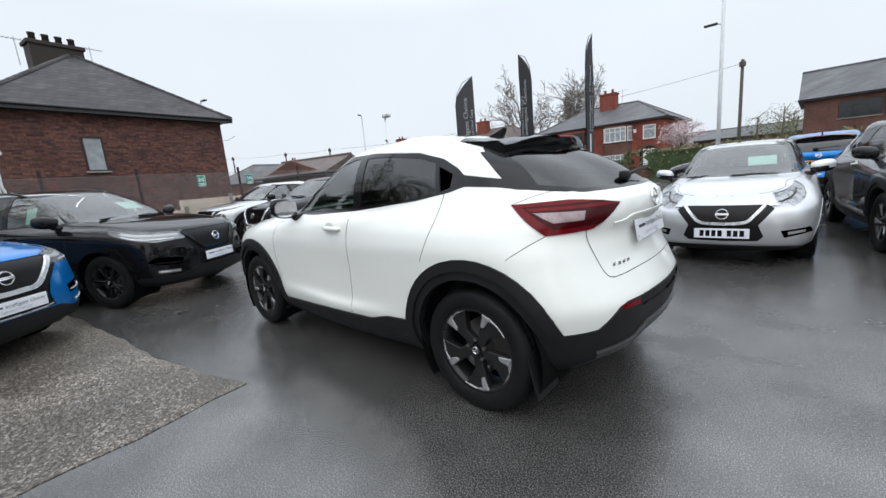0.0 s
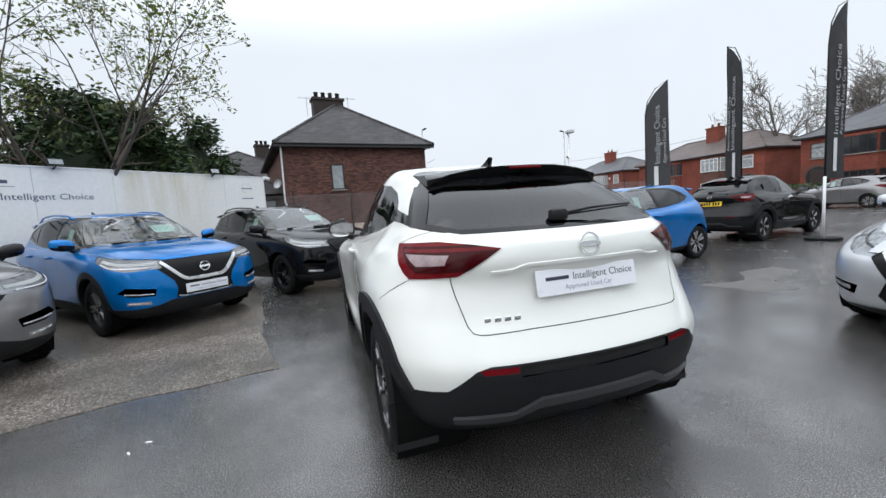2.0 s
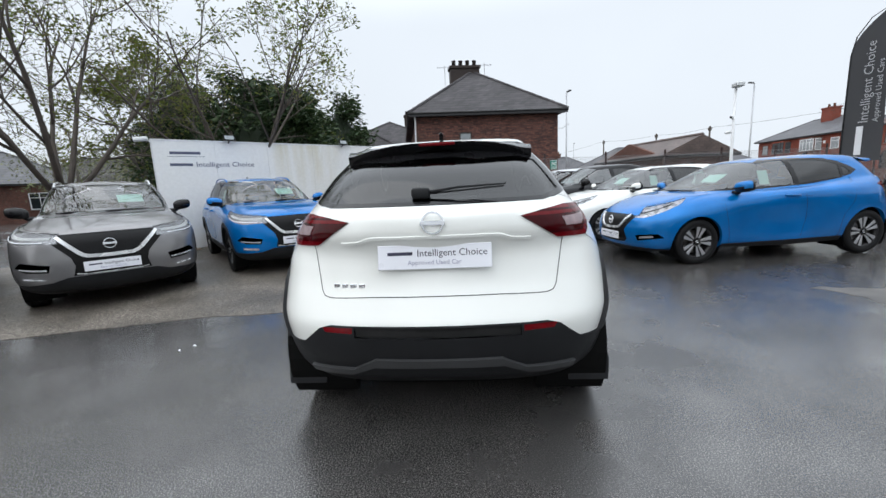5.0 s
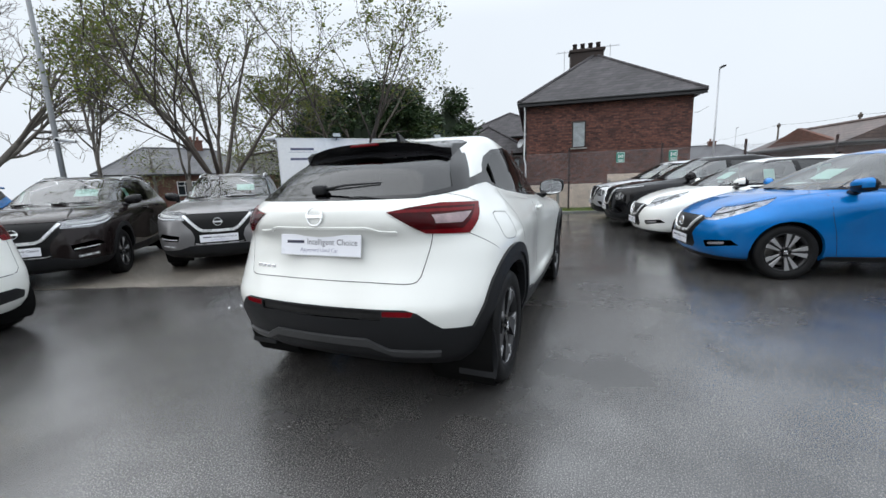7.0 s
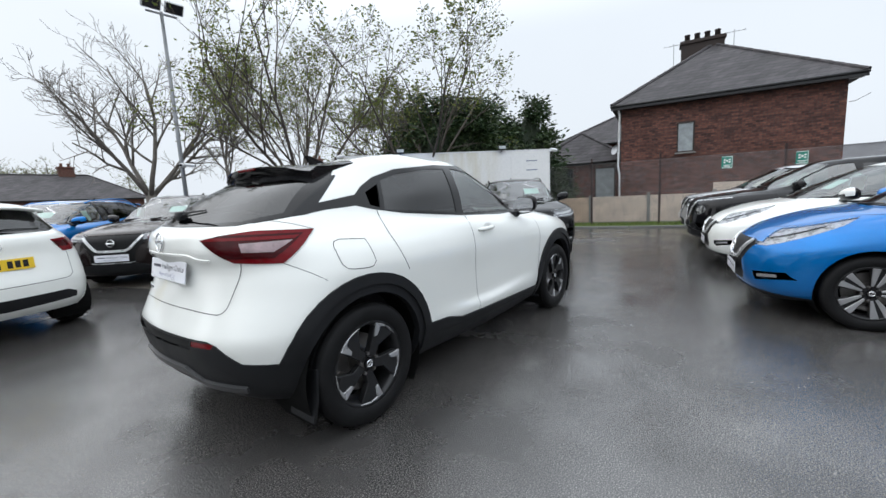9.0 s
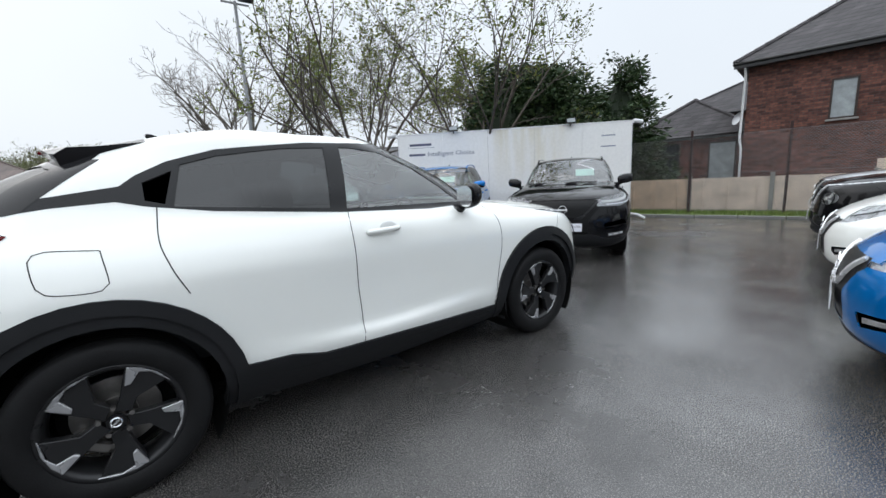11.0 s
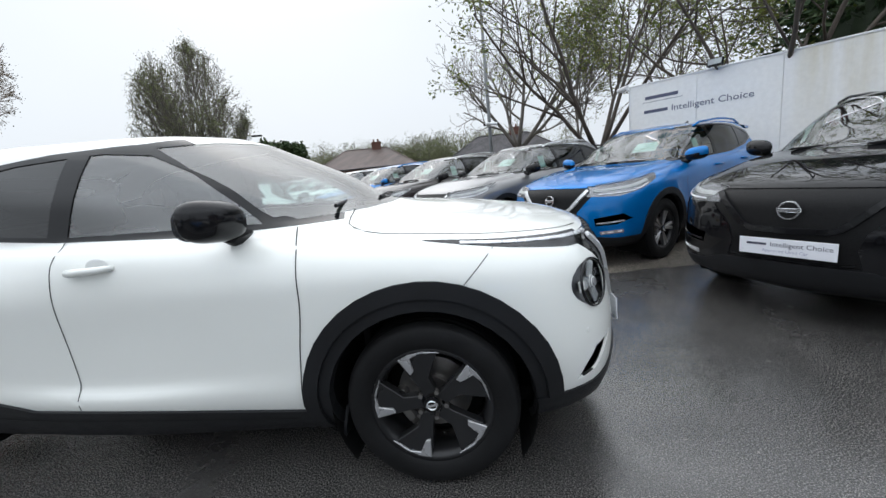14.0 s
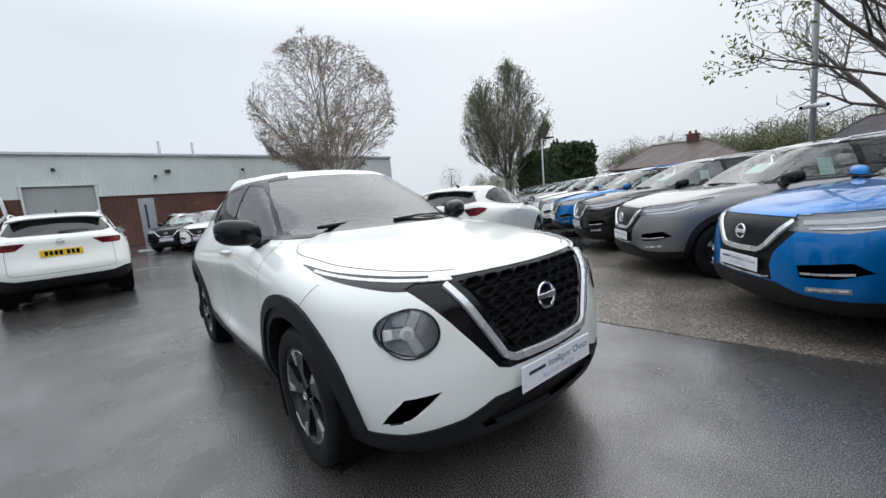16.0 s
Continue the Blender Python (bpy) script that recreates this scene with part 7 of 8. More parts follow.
chimney(far2, (-4.5, 2.0, 6.4), 1.1, 0.8, 1.4, 3, "chimney_soot", "chimney_soot")

# small brick garage past the fence
gar = brick_house(site(-19.5, 12.5, 0, 0, 0, 13.7), 4.2, 6.0, 2.2, 3.3, 2.0, "small brick garage with a shallow gabled roof", "brown_brick", "brown_tile_roof", gable=True, category="garage")
for x, y, w, r in ((-48, 24, 14, 13), (-62, 12, 16, 8), (-70, 40, 18, -6)):
    h = brick_house(site(x, y, 0, 0, 0, r), w, 9, 2.6, 5.0, 3.5, "distant brick bungalow with a grey hipped roof", "brown_brick", "grey_tile_roof")
    chimney(h, (-4.5, w * 0.2, 4.3), 0.9, 0.7, 1.3, 2, "brown_brick")


# ---- red brick semis across the street, facing the lot ----
def semi(x0, x1, y, turn, roof, label, bays=True):
    w = x1 - x0
    h = brick_house(site((x0 + x1) / 2, y, 0, 0, 0, turn), w, 8.0, 4.75, 6.9, 3.6, label, "red_brick", roof)
    for s in (-1, 1):
        yb = s * w * 0.17
        bay = part("bay", bm_mesh(bm_prism([(-0.4, -1.45), (0.55, -0.95), (0.55, 0.95), (-0.4, 1.45)], 4.55, 'XY', (0, yb, 0))), "brown_brick" if s > 0 else "red_brick", h)
        for z, hh in ((3.75, 1.25), (1.30, 1.35)):
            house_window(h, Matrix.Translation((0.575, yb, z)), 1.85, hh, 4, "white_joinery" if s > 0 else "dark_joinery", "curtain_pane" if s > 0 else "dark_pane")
            for q in (-1, 1):
                house_window(h, Matrix.Translation((0.10, yb + q * 1.22, z)) @ pose(0, 0, 0, 0, 0, q * 62), 0.85, hh, 1, "white_joinery" if s > 0 else "dark_joinery", "curtain_pane" if s > 0 else "dark_pane")
        ye = s * w * 0.40
        house_window(h, Matrix.Translation((0.02, ye, 3.70)), 1.0, 1.15, 1, "white_joinery" if s > 0 else "dark_joinery", "curtain_pane")
        arch = [(-0.75, 0.0), (0.75, 0.0), (0.75, 1.5)] + [(0.75 * math.cos(radians(a)), 1.5 + 0.75 * math.sin(radians(a))) for a in range(15, 180, 15)] + [(-0.75, 1.5)]
        # no porch recess: a flat dark arch carries its shade in the colour
        d = part("porch_shade", bm_mesh(bm_prism(arch, 0.05, 'YZ', (0.0, ye, 0.25))), "dark_pane", h)
        part("door", bm_mesh(bm_box(0.04, 0.9, 2.0, 0.01, 1, (0.07, ye, 1.25))), "white_joinery" if s > 0 else "dark_joinery", h)
        rim = [(0.95 * math.cos(radians(a)), 1.5 + 0.95 * math.sin(radians(a))) for a in range(0, 181, 12)] + [(0.75 * math.cos(radians(a)), 1.5 + 0.75 * math.sin(radians(a))) for a in range(180, -1, -12)]
        part("arch_bricks", bm_mesh(bm_prism(rim, 0.06, 'YZ', (0.0, ye, 0.25))), "brown_brick", h)
        part("alarm_box", bm_mesh(bm_box(0.06, 0.25, 0.3, 0.02, 1, (0.03, s * w * 0.30, 3.9))), "plastic_white", h)
    chimney(h, (-3.4, 0, 6.0), 1.5, 0.9, 2.0, 2, "red_brick")
    aerial(h, (-3.6, 1.2, 6.6), 1.6)
    return h


semi(-18.4, -6.8, 35.6, -90, "grey_tile_roof", "pair of red brick semi-detached houses with bay windows")
semi(-36.5, -22.0, 37.0, -90, "brown_tile_roof", "red brick semi-detached pair, brown tiled roof")
semi(-53.0, -40.5, 38.0, -90, "grey_tile_roof", "red brick semi-detached pair further down the street")
gab = brick_house(site(9.8, 40.0, 0, 0, 0, -90), 16.0, 8.0, 4.75, 7.3, 3.0, "brick house with a gabled tile roof across the street", "brown_brick", "grey_tile_roof", gable=True)
for yy in (-5.0, -1.5, 3.5):
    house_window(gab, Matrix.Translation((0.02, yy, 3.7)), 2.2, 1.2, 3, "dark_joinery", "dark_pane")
    house_window(gab, Matrix.Translation((0.02, yy, 1.3)), 2.2, 1.3, 3, "white_joinery", "curtain_pane")
part("dormer_panel", bm_mesh(bm_box(0.06, 1.6, 1.3, 0.01, 1, (0.03, -3.0, 3.7))), "dark_joinery", gab)
low = brick_house(site(2.0, 62.0, 0, 0, 0, -90), 26.0, 9.0, 3.2, 4.6, 3.0, "long low building with a shallow grey roof", "brown_brick", "grey_tile_roof", gable=True, category="building")

# garden wall and street hedge before the semis
flat_wall = bm_mesh(bm_box(46.0, 0.23, 0.95, 0.01, 1, (0, 0, 0.475)))
thing_mesh("garden_wall", flat_wall, "brown_brick", "low brick garden wall along the street", "wall", kind="structure", at=site(-14, 27.6, 0, 0, 0, -2))

# ---- bungalows behind the long row ----
for x, y, w, r, roof in ((13.9, -45.6, 12, 104, "brown_tile_roof"), (-2.8, -47.5, 13, 92, "slate_roof"), (-19.5, -33.0, 12, 62, "grey_tile_roof"), (-30.0, -31.0, 13, 50, "slate_roof")):
    h = brick_house(site(x, y, 0, 0, 0, r), w, 9, 2.7, 5.3, 3.6, "brick bungalow with a hipped tile roof beyond the row", "brown_brick", roof)
    chimney(h, (-4.5, w * 0.12, 4.7), 1.2, 0.8, 1.4, 2, "brown_brick")
    for yy in (-w * 0.3, 0, w * 0.3):
        house_window(h, Matrix.Translation((0.02, yy, 1.5)), 1.7, 1.2, 3, "white_joinery", "dark_pane")


# ---- the grey-clad workshop ----
def build_workshop():
    b = empty_thing("workshop", "long grey-clad workshop on a brick base with a roller door", "building")
    b.matrix_basis = site(26.2, 0, 0, 0, 0, 184)
    y0, y1, h, base = -34.0, 18.0, 5.25, 2.98
    # local: faces +X towards the lot; local Y runs against the world's
    d0, d1 = -5.15, -2.25
    for a, c, z0, z1 in ((y0, d0, 0, base), (d1, y1, 0, base), (d0, d1, 3.55, base)):
        if z1 > z0:
            part("brick_base", bm_mesh(bm_box(0.3, c - a, z1 - z0, 0, 1, (-0.15, (a + c) / 2, (z0 + z1) / 2))), "brown_brick", b)
    verts, faces = [], []
    n = int((y1 - y0) / 0.2)
    for i in range(n + 1):
        y = y0 + i * 0.2
        for q, x in ((0.0, 0.02), (0.05, 0.036), (0.13, 0.036), (0.18, 0.02)):
            verts += [(x, y + q, base if not (d0 - 0.1 < y < d1 - 0.05) else 3.58), (x, y + q, h)]
    for i in range(len(verts) // 2 - 1):
        faces.append((2 * i, 2 * i + 2, 2 * i + 3, 2 * i + 1))
    part("cladding", mesh_of(verts, faces, False), "cladding_grey", b, "pale grey ribbed metal sheets")
    part("back_wall", bm_mesh(bm_box(0.1, y1 - y0, h, 0, 1, (-0.5, (y0 + y1) / 2, h / 2))), "cladding_grey", b)
    part("drip_rail", bm_mesh(bm_box(0.10, y1 - d1, 0.08, 0.01, 1, (0.05, (y1 + d1) / 2, base))), "pale_grey_steel", b)
    part("gutter", bm_mesh(bm_box(0.22, y1 - y0 + 0.3, 0.16, 0.02, 1, (0.10, (y0 + y1) / 2, h + 0.04))), "pale_grey_steel", b)
    part("roof", bm_mesh(bm_prism([(0.1, h + 0.1), (-12, h + 1.0), (-24, h + 0.1)], y1 - y0, 'XZ', (0, y0, 0))), "cladding_grey", b)
    door = part("roller_door", bm_mesh(bm_box(0.05, d1 - d0, 3.55, 0, 1, (-0.08, (d0 + d1) / 2, 1.775))), "roller_door", b)
    for i in range(34):
        part("slat", cached('slat', lambda: bm_mesh(bm_box(0.03, d1 - d0 - 0.04, 0.085, 0.012, 2))), "roller_door", door, "", Matrix.Translation((-0.045, (d0 + d1) / 2, 0.06 + i * 0.103)))
    for y in (d0, d1):
        part("door_jamb", bm_mesh(bm_box(0.12, 0.10, 3.6, 0.01, 1, (0.05, y, 1.8))), "cladding_grey", b)
    part("door_head", bm_mesh(bm_box(0.12, d1 - d0 + 0.20, 0.10, 0.01, 1, (0.05, (d0 + d1) / 2, 3.63))), "cladding_grey", b)
    for y, z, sx in ((1.2, 4.30, 0.30), (-3.8, 4.45, 0.16), (0.55, 4.00, 0.14), (5.5, 4.35, 0.14)):
        part("wall_light", bm_mesh(bm_box(0.18, sx, 0.16, 0.02, 1, (0.14, y, z))), "lamp_dark", b)
    for y in (3.6, 1.6):
        v, f = tube([(-4, y, h), (-4, y, h + 1.5)], 0.09, 10)
        part("flue", mesh_of(v, f), "galvanised", b)
    v, f = tube([(0.12, -6.2, 3.3), (0.12, -5.9, 3.1), (0.12, -5.8, 2.2), (0.12, -6.3, 1.7), (0.12, -6.3, 0)], 0.09, 8)
    part("drain_pipe", mesh_of(v, f), "plastic_white", b)
    for y in (-8.5, 9.5):
        part("vent", bm_mesh(bm_box(0.06, 1.2, 0.25, 0.01, 1, (0.03, y, 2.1))), "plastic_white", b)
        part("vent", bm_mesh(bm_box(0.06, 1.2, 0.25, 0.01, 1, (0.03, y, 1.5))), "plastic_white", b)


build_workshop()


def build_totem():
    t = empty_thing("totem_sign", "tall brushed silver totem sign with a dark vertical strip", "sign")
    t.matrix_basis = site(19.2, 0.42, 0, 0, 0, 178)
    part("panel", bm_mesh(bm_box(0.14, 0.58, 2.35, 0.015, 2, (0, 0, 1.2))), "totem_silver", t)
    part("plain_bar", bm_mesh(bm_box(0.006, 0.09, 1.1, 0, 1, (0.073, -0.05, 1.55))), "ink_navy", t)
    part("base", bm_mesh(bm_box(0.5, 1.2, 0.05, 0.01, 1, (0, 0, 0.025))), "plastic_white", t)


build_totem()

# ---- hoarding with lettering and floodlights ----
HOARD = pose(-4.58, -6.62, 0, 0, 0, math.degrees(math.atan2(4.203, -4.366)))


def build_hoarding():
    """Local X runs along the board from its outer end, local -Y... the printed face looks along local -Y."""
    h = empty_thing("hoarding", "long white advertising hoarding, stained by rain", "hoarding")
    h.matrix_basis = HOARD
    L, H = 6.04, 2.45
    n = 5
    for i in range(n):
        part("panel", bm_mesh(bm_box(L / n - 0.004, 0.05, H, 0.003, 1, (L / n * (i + 0.5), 0.03, 0.06 + H / 2))), "hoarding_white", h)
        part("upright", bm_mesh(bm_box(0.08, 0.08, 2.4, 0, 1, (L / n * (i + 0.5), 0.10, 1.2))), "fence_timber", h)
    part("edge_cap", bm_mesh(bm_box(L + 0.04, 0.07, 0.03, 0.004, 1, (L / 2, 0.03, 0.06 + H + 0.012))), "plastic_white", h)
    for x in (-0.01, L + 0.01):
        part("edge_strip", bm_mesh(bm_box(0.02, 0.07, H, 0.003, 1, (x, 0.03, 0.06 + H / 2))), "plastic_white", h)
    return h


board = build_hoarding()
plain("text_navy", (0.09, 0.10, 0.16), 0.5, 0, 0.05, bumps=0.0)
plain("text_faint", (0.20, 0.23, 0.32), 0.5, 0, 0.05, bumps=0.0)


def board_text(words, x, z, size, mat, width=None):
    me = text_mesh(words, size, 0.002, 'LEFT')
    if width:
        w = max(v.co.x for v in me.vertices) - min(v.co.x for v in me.vertices)
        for v in me.vertices:
            v.co.x *= width / w
    for v in me.vertices:
        v.co = Vector((x - v.co.x * -1, -0.001, z + v.co.y)) if False else Vector((x + v.co.x, v.co.z, z + v.co.y))
    return me


# the printed side: lettering reads from the outer end of the board
FACE = Matrix.Translation((0, 0.0025, 0))
part("lettering", board_text("Intelligent Choice", 0.78, 1.985, 0.16, "text_navy", 1.26), "text_navy", board, "dark blue lettering", FACE)
part("plain_bar", bm_mesh(bm_box(0.44, 0.006, 0.058, 0, 1, (0.50, 0.003, 1.985))), "text_navy", board, "", FACE)
part("plain_bar", bm_mesh(bm_box(0.60, 0.006, 0.06, 0, 1, (0.60, 0.003, 2.245))), "text_navy", board, "", FACE)
part("rule_line", bm_mesh(bm_box(0.72, 0.006, 0.008, 0, 1, (0.62, 0.003, 2.165))), "text_navy", board, "", FACE)
v, f = lathe([(0.135, 0.0), (0.135, 0.006), (0.150, 0.006), (0.150, 0.0)], 40, 'Y')
part("ring_logo", mesh_of(v, f, False), "text_faint", board, "", FACE @ Matrix.Translation((5.48, 0, 2.20)))
part("plain_bar", bm_mesh(bm_box(0.34, 0.008, 0.028, 0, 1, (5.48, 0.004, 2.20))), "text_faint", board, "", FACE)
part("plain_bar", bm_mesh(bm_box(0.36, 0.006, 0.028, 0, 1, (5.48, 0.003, 1.93))), "text_faint", board, "", FACE)


def board_light(x):
    f = empty_thing("floodlight", "small black floodlight clipped on the hoarding's top", "floodlight", "lights on the hoarding")
    f.matrix_basis = HOARD @ Matrix.Translation((x, -0.02, 2.50)) @ pose(0, 0, 0, -20, 0, 0)
    part("housing", bm_mesh(bm_box(0.24, 0.06, 0.13, 0.012, 2, (0, -0.12, 0.06)), True), "gloss_black", f)
    part("lens", bm_mesh(bm_box(0.20, 0.006, 0.10, 0.003, 1, (0, -0.154, 0.06))), "frosted_pane", f)
    part("bracket", bm_mesh(bm_box(0.03, 0.14, 0.02, 0.003, 1, (0, -0.04, 0.0))), "gloss_black", f)


def cctv(name, m, label="small white security camera on a bracket"):
    c = empty_thing(name, label, "camera", "security cameras")
    c.matrix_basis = m
    part("housing", bm_mesh(bm_cyl(0.05, 0.26, 14, (0.16, 0, 0.0), 'X', bevel=0.012), True), "plastic_white", c)
    part("lens", bm_mesh(bm_cyl(0.036, 0.02, 14, (0.30, 0, 0.0), 'X')), "gloss_black", c)
    v, f = tube([(0, 0, -0.08), (0.03, 0, -0.04), (0.12, 0, -0.03)], 0.018, 6)
    part("bracket", mesh_of(v, f), "plastic_white", c)


cctv("security_camera", HOARD @ Matrix.Translation((6.05, 0.0, 2.52)) @ pose(0, 0, 0, 0, 5, 20))
cctv("security_camera", HOARD @ Matrix.Translation((-0.02, 0.0, 2.54)) @ pose(0, 0, 0, 0, 5, 160))
v, f = tube([(0, 0, 0), (0.5, -0.1, 0.03), (0.95, 0.05, 0.05)], [0.035, 0.04, 0.035], 8)
thing_mesh("pipe_offcut", mesh_of(v, f), "plastic_white", "white plastic pipe lying on the verge", "pipe", at=pose(-9.15, -2.14, 0.06, 0, 0, 236))


# ---- feather flags ----
def feather_flag(m, width, top, label, turn_mat="flag_black"):
    fl = empty_thing("feather_flag", label, "flag", "feather flags by the street")
    fl.matrix_basis = m
    part("base", bm_mesh(bm_cyl(0.32, 0.06, 20, (0, 0, 0.03), bevel=0.01), True), "rubber", fl)
    v, f = tube([(0, 0, 0.05), (0, 0, 1.4)], 0.03, 8)
    part("lower_pole", mesh_of(v, f), "plastic_white", fl)
    pole = [(0, 0, 1.4), (0, 0, top - 1.0), (width * 0.10, 0, top - 0.55), (width * 0.42, 0, top - 0.18), (width * 0.92, 0, top)]
    v, f = tube(pole, [0.022, 0.018, 0.014, 0.011, 0.008], 6)
    part("pole", mesh_of(v, f), "flag_black", fl)
    verts, faces, n = [], [], 30
    z0 = 1.35
    for i in range(n + 1):
        z = z0 + (top - z0) * i / n
        r = (z - (top - 1.0)) / 1.0
        left = 0.0 if r < 0 else width * 0.92 * r ** 2.1
        right = width * (0.92 + 0.08 * (1 - i / n))
        for k in range(7):
            u = k / 6
            x = left + (right - left) * u
            verts.append((x, 0.015 * math.sin(z * 2.3 + u * 3.0) * u, z))
    for i in range(n):
        for k in range(6):
            a = i * 7 + k
            faces.append((a, a + 1, a + 8, a + 7))
    part("cloth", mesh_of(verts, faces), turn_mat, fl, "dark printed cloth")
    me = text_mesh("Intelligent Choice", 0.27 * width / 0.8, 0.001, 'LEFT')
    me2 = text_mesh("Approved Used Cars", 0.17 * width / 0.8, 0.001, 'LEFT')
    for s in (1, -1):
        for mm, off, nm in ((me, 0.50, "lettering"), (me2, 0.78, "small_lettering")):
            c = mm.copy()
            for vv in c.vertices:
                a, b = vv.co.x, vv.co.y
                x, z = width * off - b, z0 + 0.95 + a
                if s < 0:
                    x, z = width * off - b, z0 + 0.95 + a
                u = min(1, max(0, x / width))
                vv.co = Vector((x, 0.015 * math.sin(z * 2.3 + u * 3.0) * u + s * 0.008, z))
            if s > 0:
                for vv in c.vertices:
                    vv.co.x = width * (2 * off) - vv.co.x
            part(nm, c, "flag_text", fl)
        bm = bm_box(width * 0.17, 0.004, 0.72, 0, 1, (width * 0.44, s * 0.016, z0 + 0.52))
        part("plain_bar", bm_mesh(bm), "flag_text", fl)


feather_flag(site(-7.90, 10.03, 0, 0, 0, 20), 0.82, 5.02, "grey feather flag with white lettering on a pole", "flag_grey")
feather_flag(site(-4.18, 9.48, 0, 0, 0, 152), 0.80, 5.10, "black feather flag turned nearly edge-on", "flag_black")
feather_flag(site(-2.42, 9.53, 0, 0, 0, 96), 0.80, 5.17, "black feather flag on a white lower pole", "flag_black")


# ---- poles ----
def pole_thing(name, x, y, h, r, mat, label, category, n=10, taper=0.7):
    p = empty_thing(name, label, category)
    p.matrix_basis = site(x, y, 0)
    v, f = tube([(0, 0, 0), (0, 0, h * 0.35), (0, 0, h)], [r, r * 0.9, r * taper], n)
    part("pole", mesh_of(v, f), mat, p)
    return p


lot = pole_thing("floodlight_mast", -1.52, -10.6, 6.7, 0.062, "dull_zinc", "tall galvanised mast with twin floodlights", "lamp")
part("cross_arm", bm_mesh(bm_box(0.75, 0.05, 0.05, 0.008, 1, (0, 0, 6.65))), "galvanised", lot)
for x in (-0.27, 0.27):
    part("floodlight", bm_mesh(bm_box(0.46, 0.30, 0.10, 0.02, 1, (0, 0, 0)), True), "pale_grey_steel", lot, "", Matrix.Translation((x, 0.16, 6.82)) @ pose(0, 0, 0, 52, 0, 0))
    part("floodlight_lens", bm_mesh(bm_box(0.40, 0.25, 0.01, 0.002, 1, (0, 0, -0.052))), "lamp_dark", lot, "", Matrix.Translation((x, 0.16, 6.82)) @ pose(0, 0, 0, 52, 0, 0))
cctv("security_camera", site(-1.52, -10.5, 2.55, 0, 8, 60))
cctv("security_camera", site(-1.52, -10.5, 2.55, 0, 8, 150))
campole = pole_thing("camera_pole", -12.0, 9.75, 4.35, 0.06, "plastic_white", "white pole with floodlight and security cameras", "pole")
part("floodlight", bm_mesh(bm_box(0.35, 0.28, 0.16, 0.03, 1, (0.12, 0, 4.30)), True), "pale_grey_steel", campole)
cctv("security_camera", site(-12.0, 9.7, 3.2, 0, 5, -40))
cctv("security_camera", site(-12.05, 9.8, 2.7, 0, 5, 200))
for x, y, h, a in ((-32.8, 23.8, 8.4, -60), (-31.0, 8.0, 8.3, 10), (-74.0, 19.0, 7.8, 0), (-1.35, 24.3, 8.0, 180), (13.2, -21.2, 4.6, 200)):
    lp = pole_thing("street_lamp", x, y, h, 0.07, "galvanised", "plain galvanised street lamp on a straight post", "lamp")
    v, f = tube([(0, 0, h - 0.05), (0.25 * math.cos(radians(a)), 0.25 * math.sin(radians(a)), h + 0.02)], 0.03, 6)
    part("arm", mesh_of(v, f), "galvanised", lp)
    part("lantern", bm_mesh(bm_box(0.62, 0.22, 0.10, 0.03, 2), True), "lamp_dark", lp, "", Matrix.Translation((0.5 * math.cos(radians(a)), 0.5 * math.sin(radians(a)), h + 0.03)) @ pose(0, 0, 0, 0, 0, a))
tall = pole_thing("sign_mast", -1.05, 22.5, 11.5, 0.10, "pale_grey_steel", "thick pale grey steel mast by the street", "pole")
for x, y, h in ((-1.9, 37.5, 8.3), (-58, 27, 7.2), (-50, 30, 7.0), (-66, 22, 7.4)):
    tp = pole_thing("telegraph_pole", x, y, h, 0.14, "bark_dark", "dark wooden telegraph pole", "pole", 8, 0.75)
    part("pole_head", bm_mesh(bm_cyl(0.22, 0.35, 10, (0, 0, h - 0.35))), "bark_dark", tp)
v, f = [], []
for (a, b) in (((-1.9, 37.5, 8.0), (-50, 30, 6.8)), ((-50, 30, 6.8), (-58, 27, 7.0)), ((-58, 27, 7.0), (-66, 22, 7.2)), ((-66, 22, 7.2), (-110, 4, 7.0))):
    pts = [Vector(a).lerp(Vector(b), t) - Vector((0, 0, 1.2 * 4 * t * (1 - t) * (Vector(b) - Vector(a)).length / 50)) for t in np.linspace(0, 1, 12)]
    tube(pts, 0.015, 3, False, v, f)
thing_mesh("overhead_cable", mesh_of(v, f, False), "fascia_black", "thin black overhead telephone cable", "cable", at=site(0, 0))
board_light(1.52)
board_light(4.53)
v, f = tube([(0, 0, 0), (0.06, 0.01, 0.004)], [0.02, 0.012], 5)
for x, y, a in ((0.78, -2.28, 20), (0.70, -2.22, 60)):
    thing_mesh("litter", bm_mesh(bm_prism([(0, 0), (0.032, 0.005), (0.038, 0.016), (0.006, 0.012)], 0.003, 'XY', (0, 0, 0.001))), "paper_white", "scrap of white paper on the wet tarmac", "litter", "scraps", at=pose(x, y, 0.003, 0, 0, a))

# ---- trees ----
def outside(q, crown):
    """Whether a point lies past an egg-shaped crown: mid height, radius, reach up, reach down."""
    mid, r, up, down = crown
    w = 1 + 0.16 * noise.noise(q * 0.9)
    dz = (q.z - mid) / (up if q.z > mid else down)
    return (q.x * q.x + q.y * q.y) / (r * r) + dz * dz > w


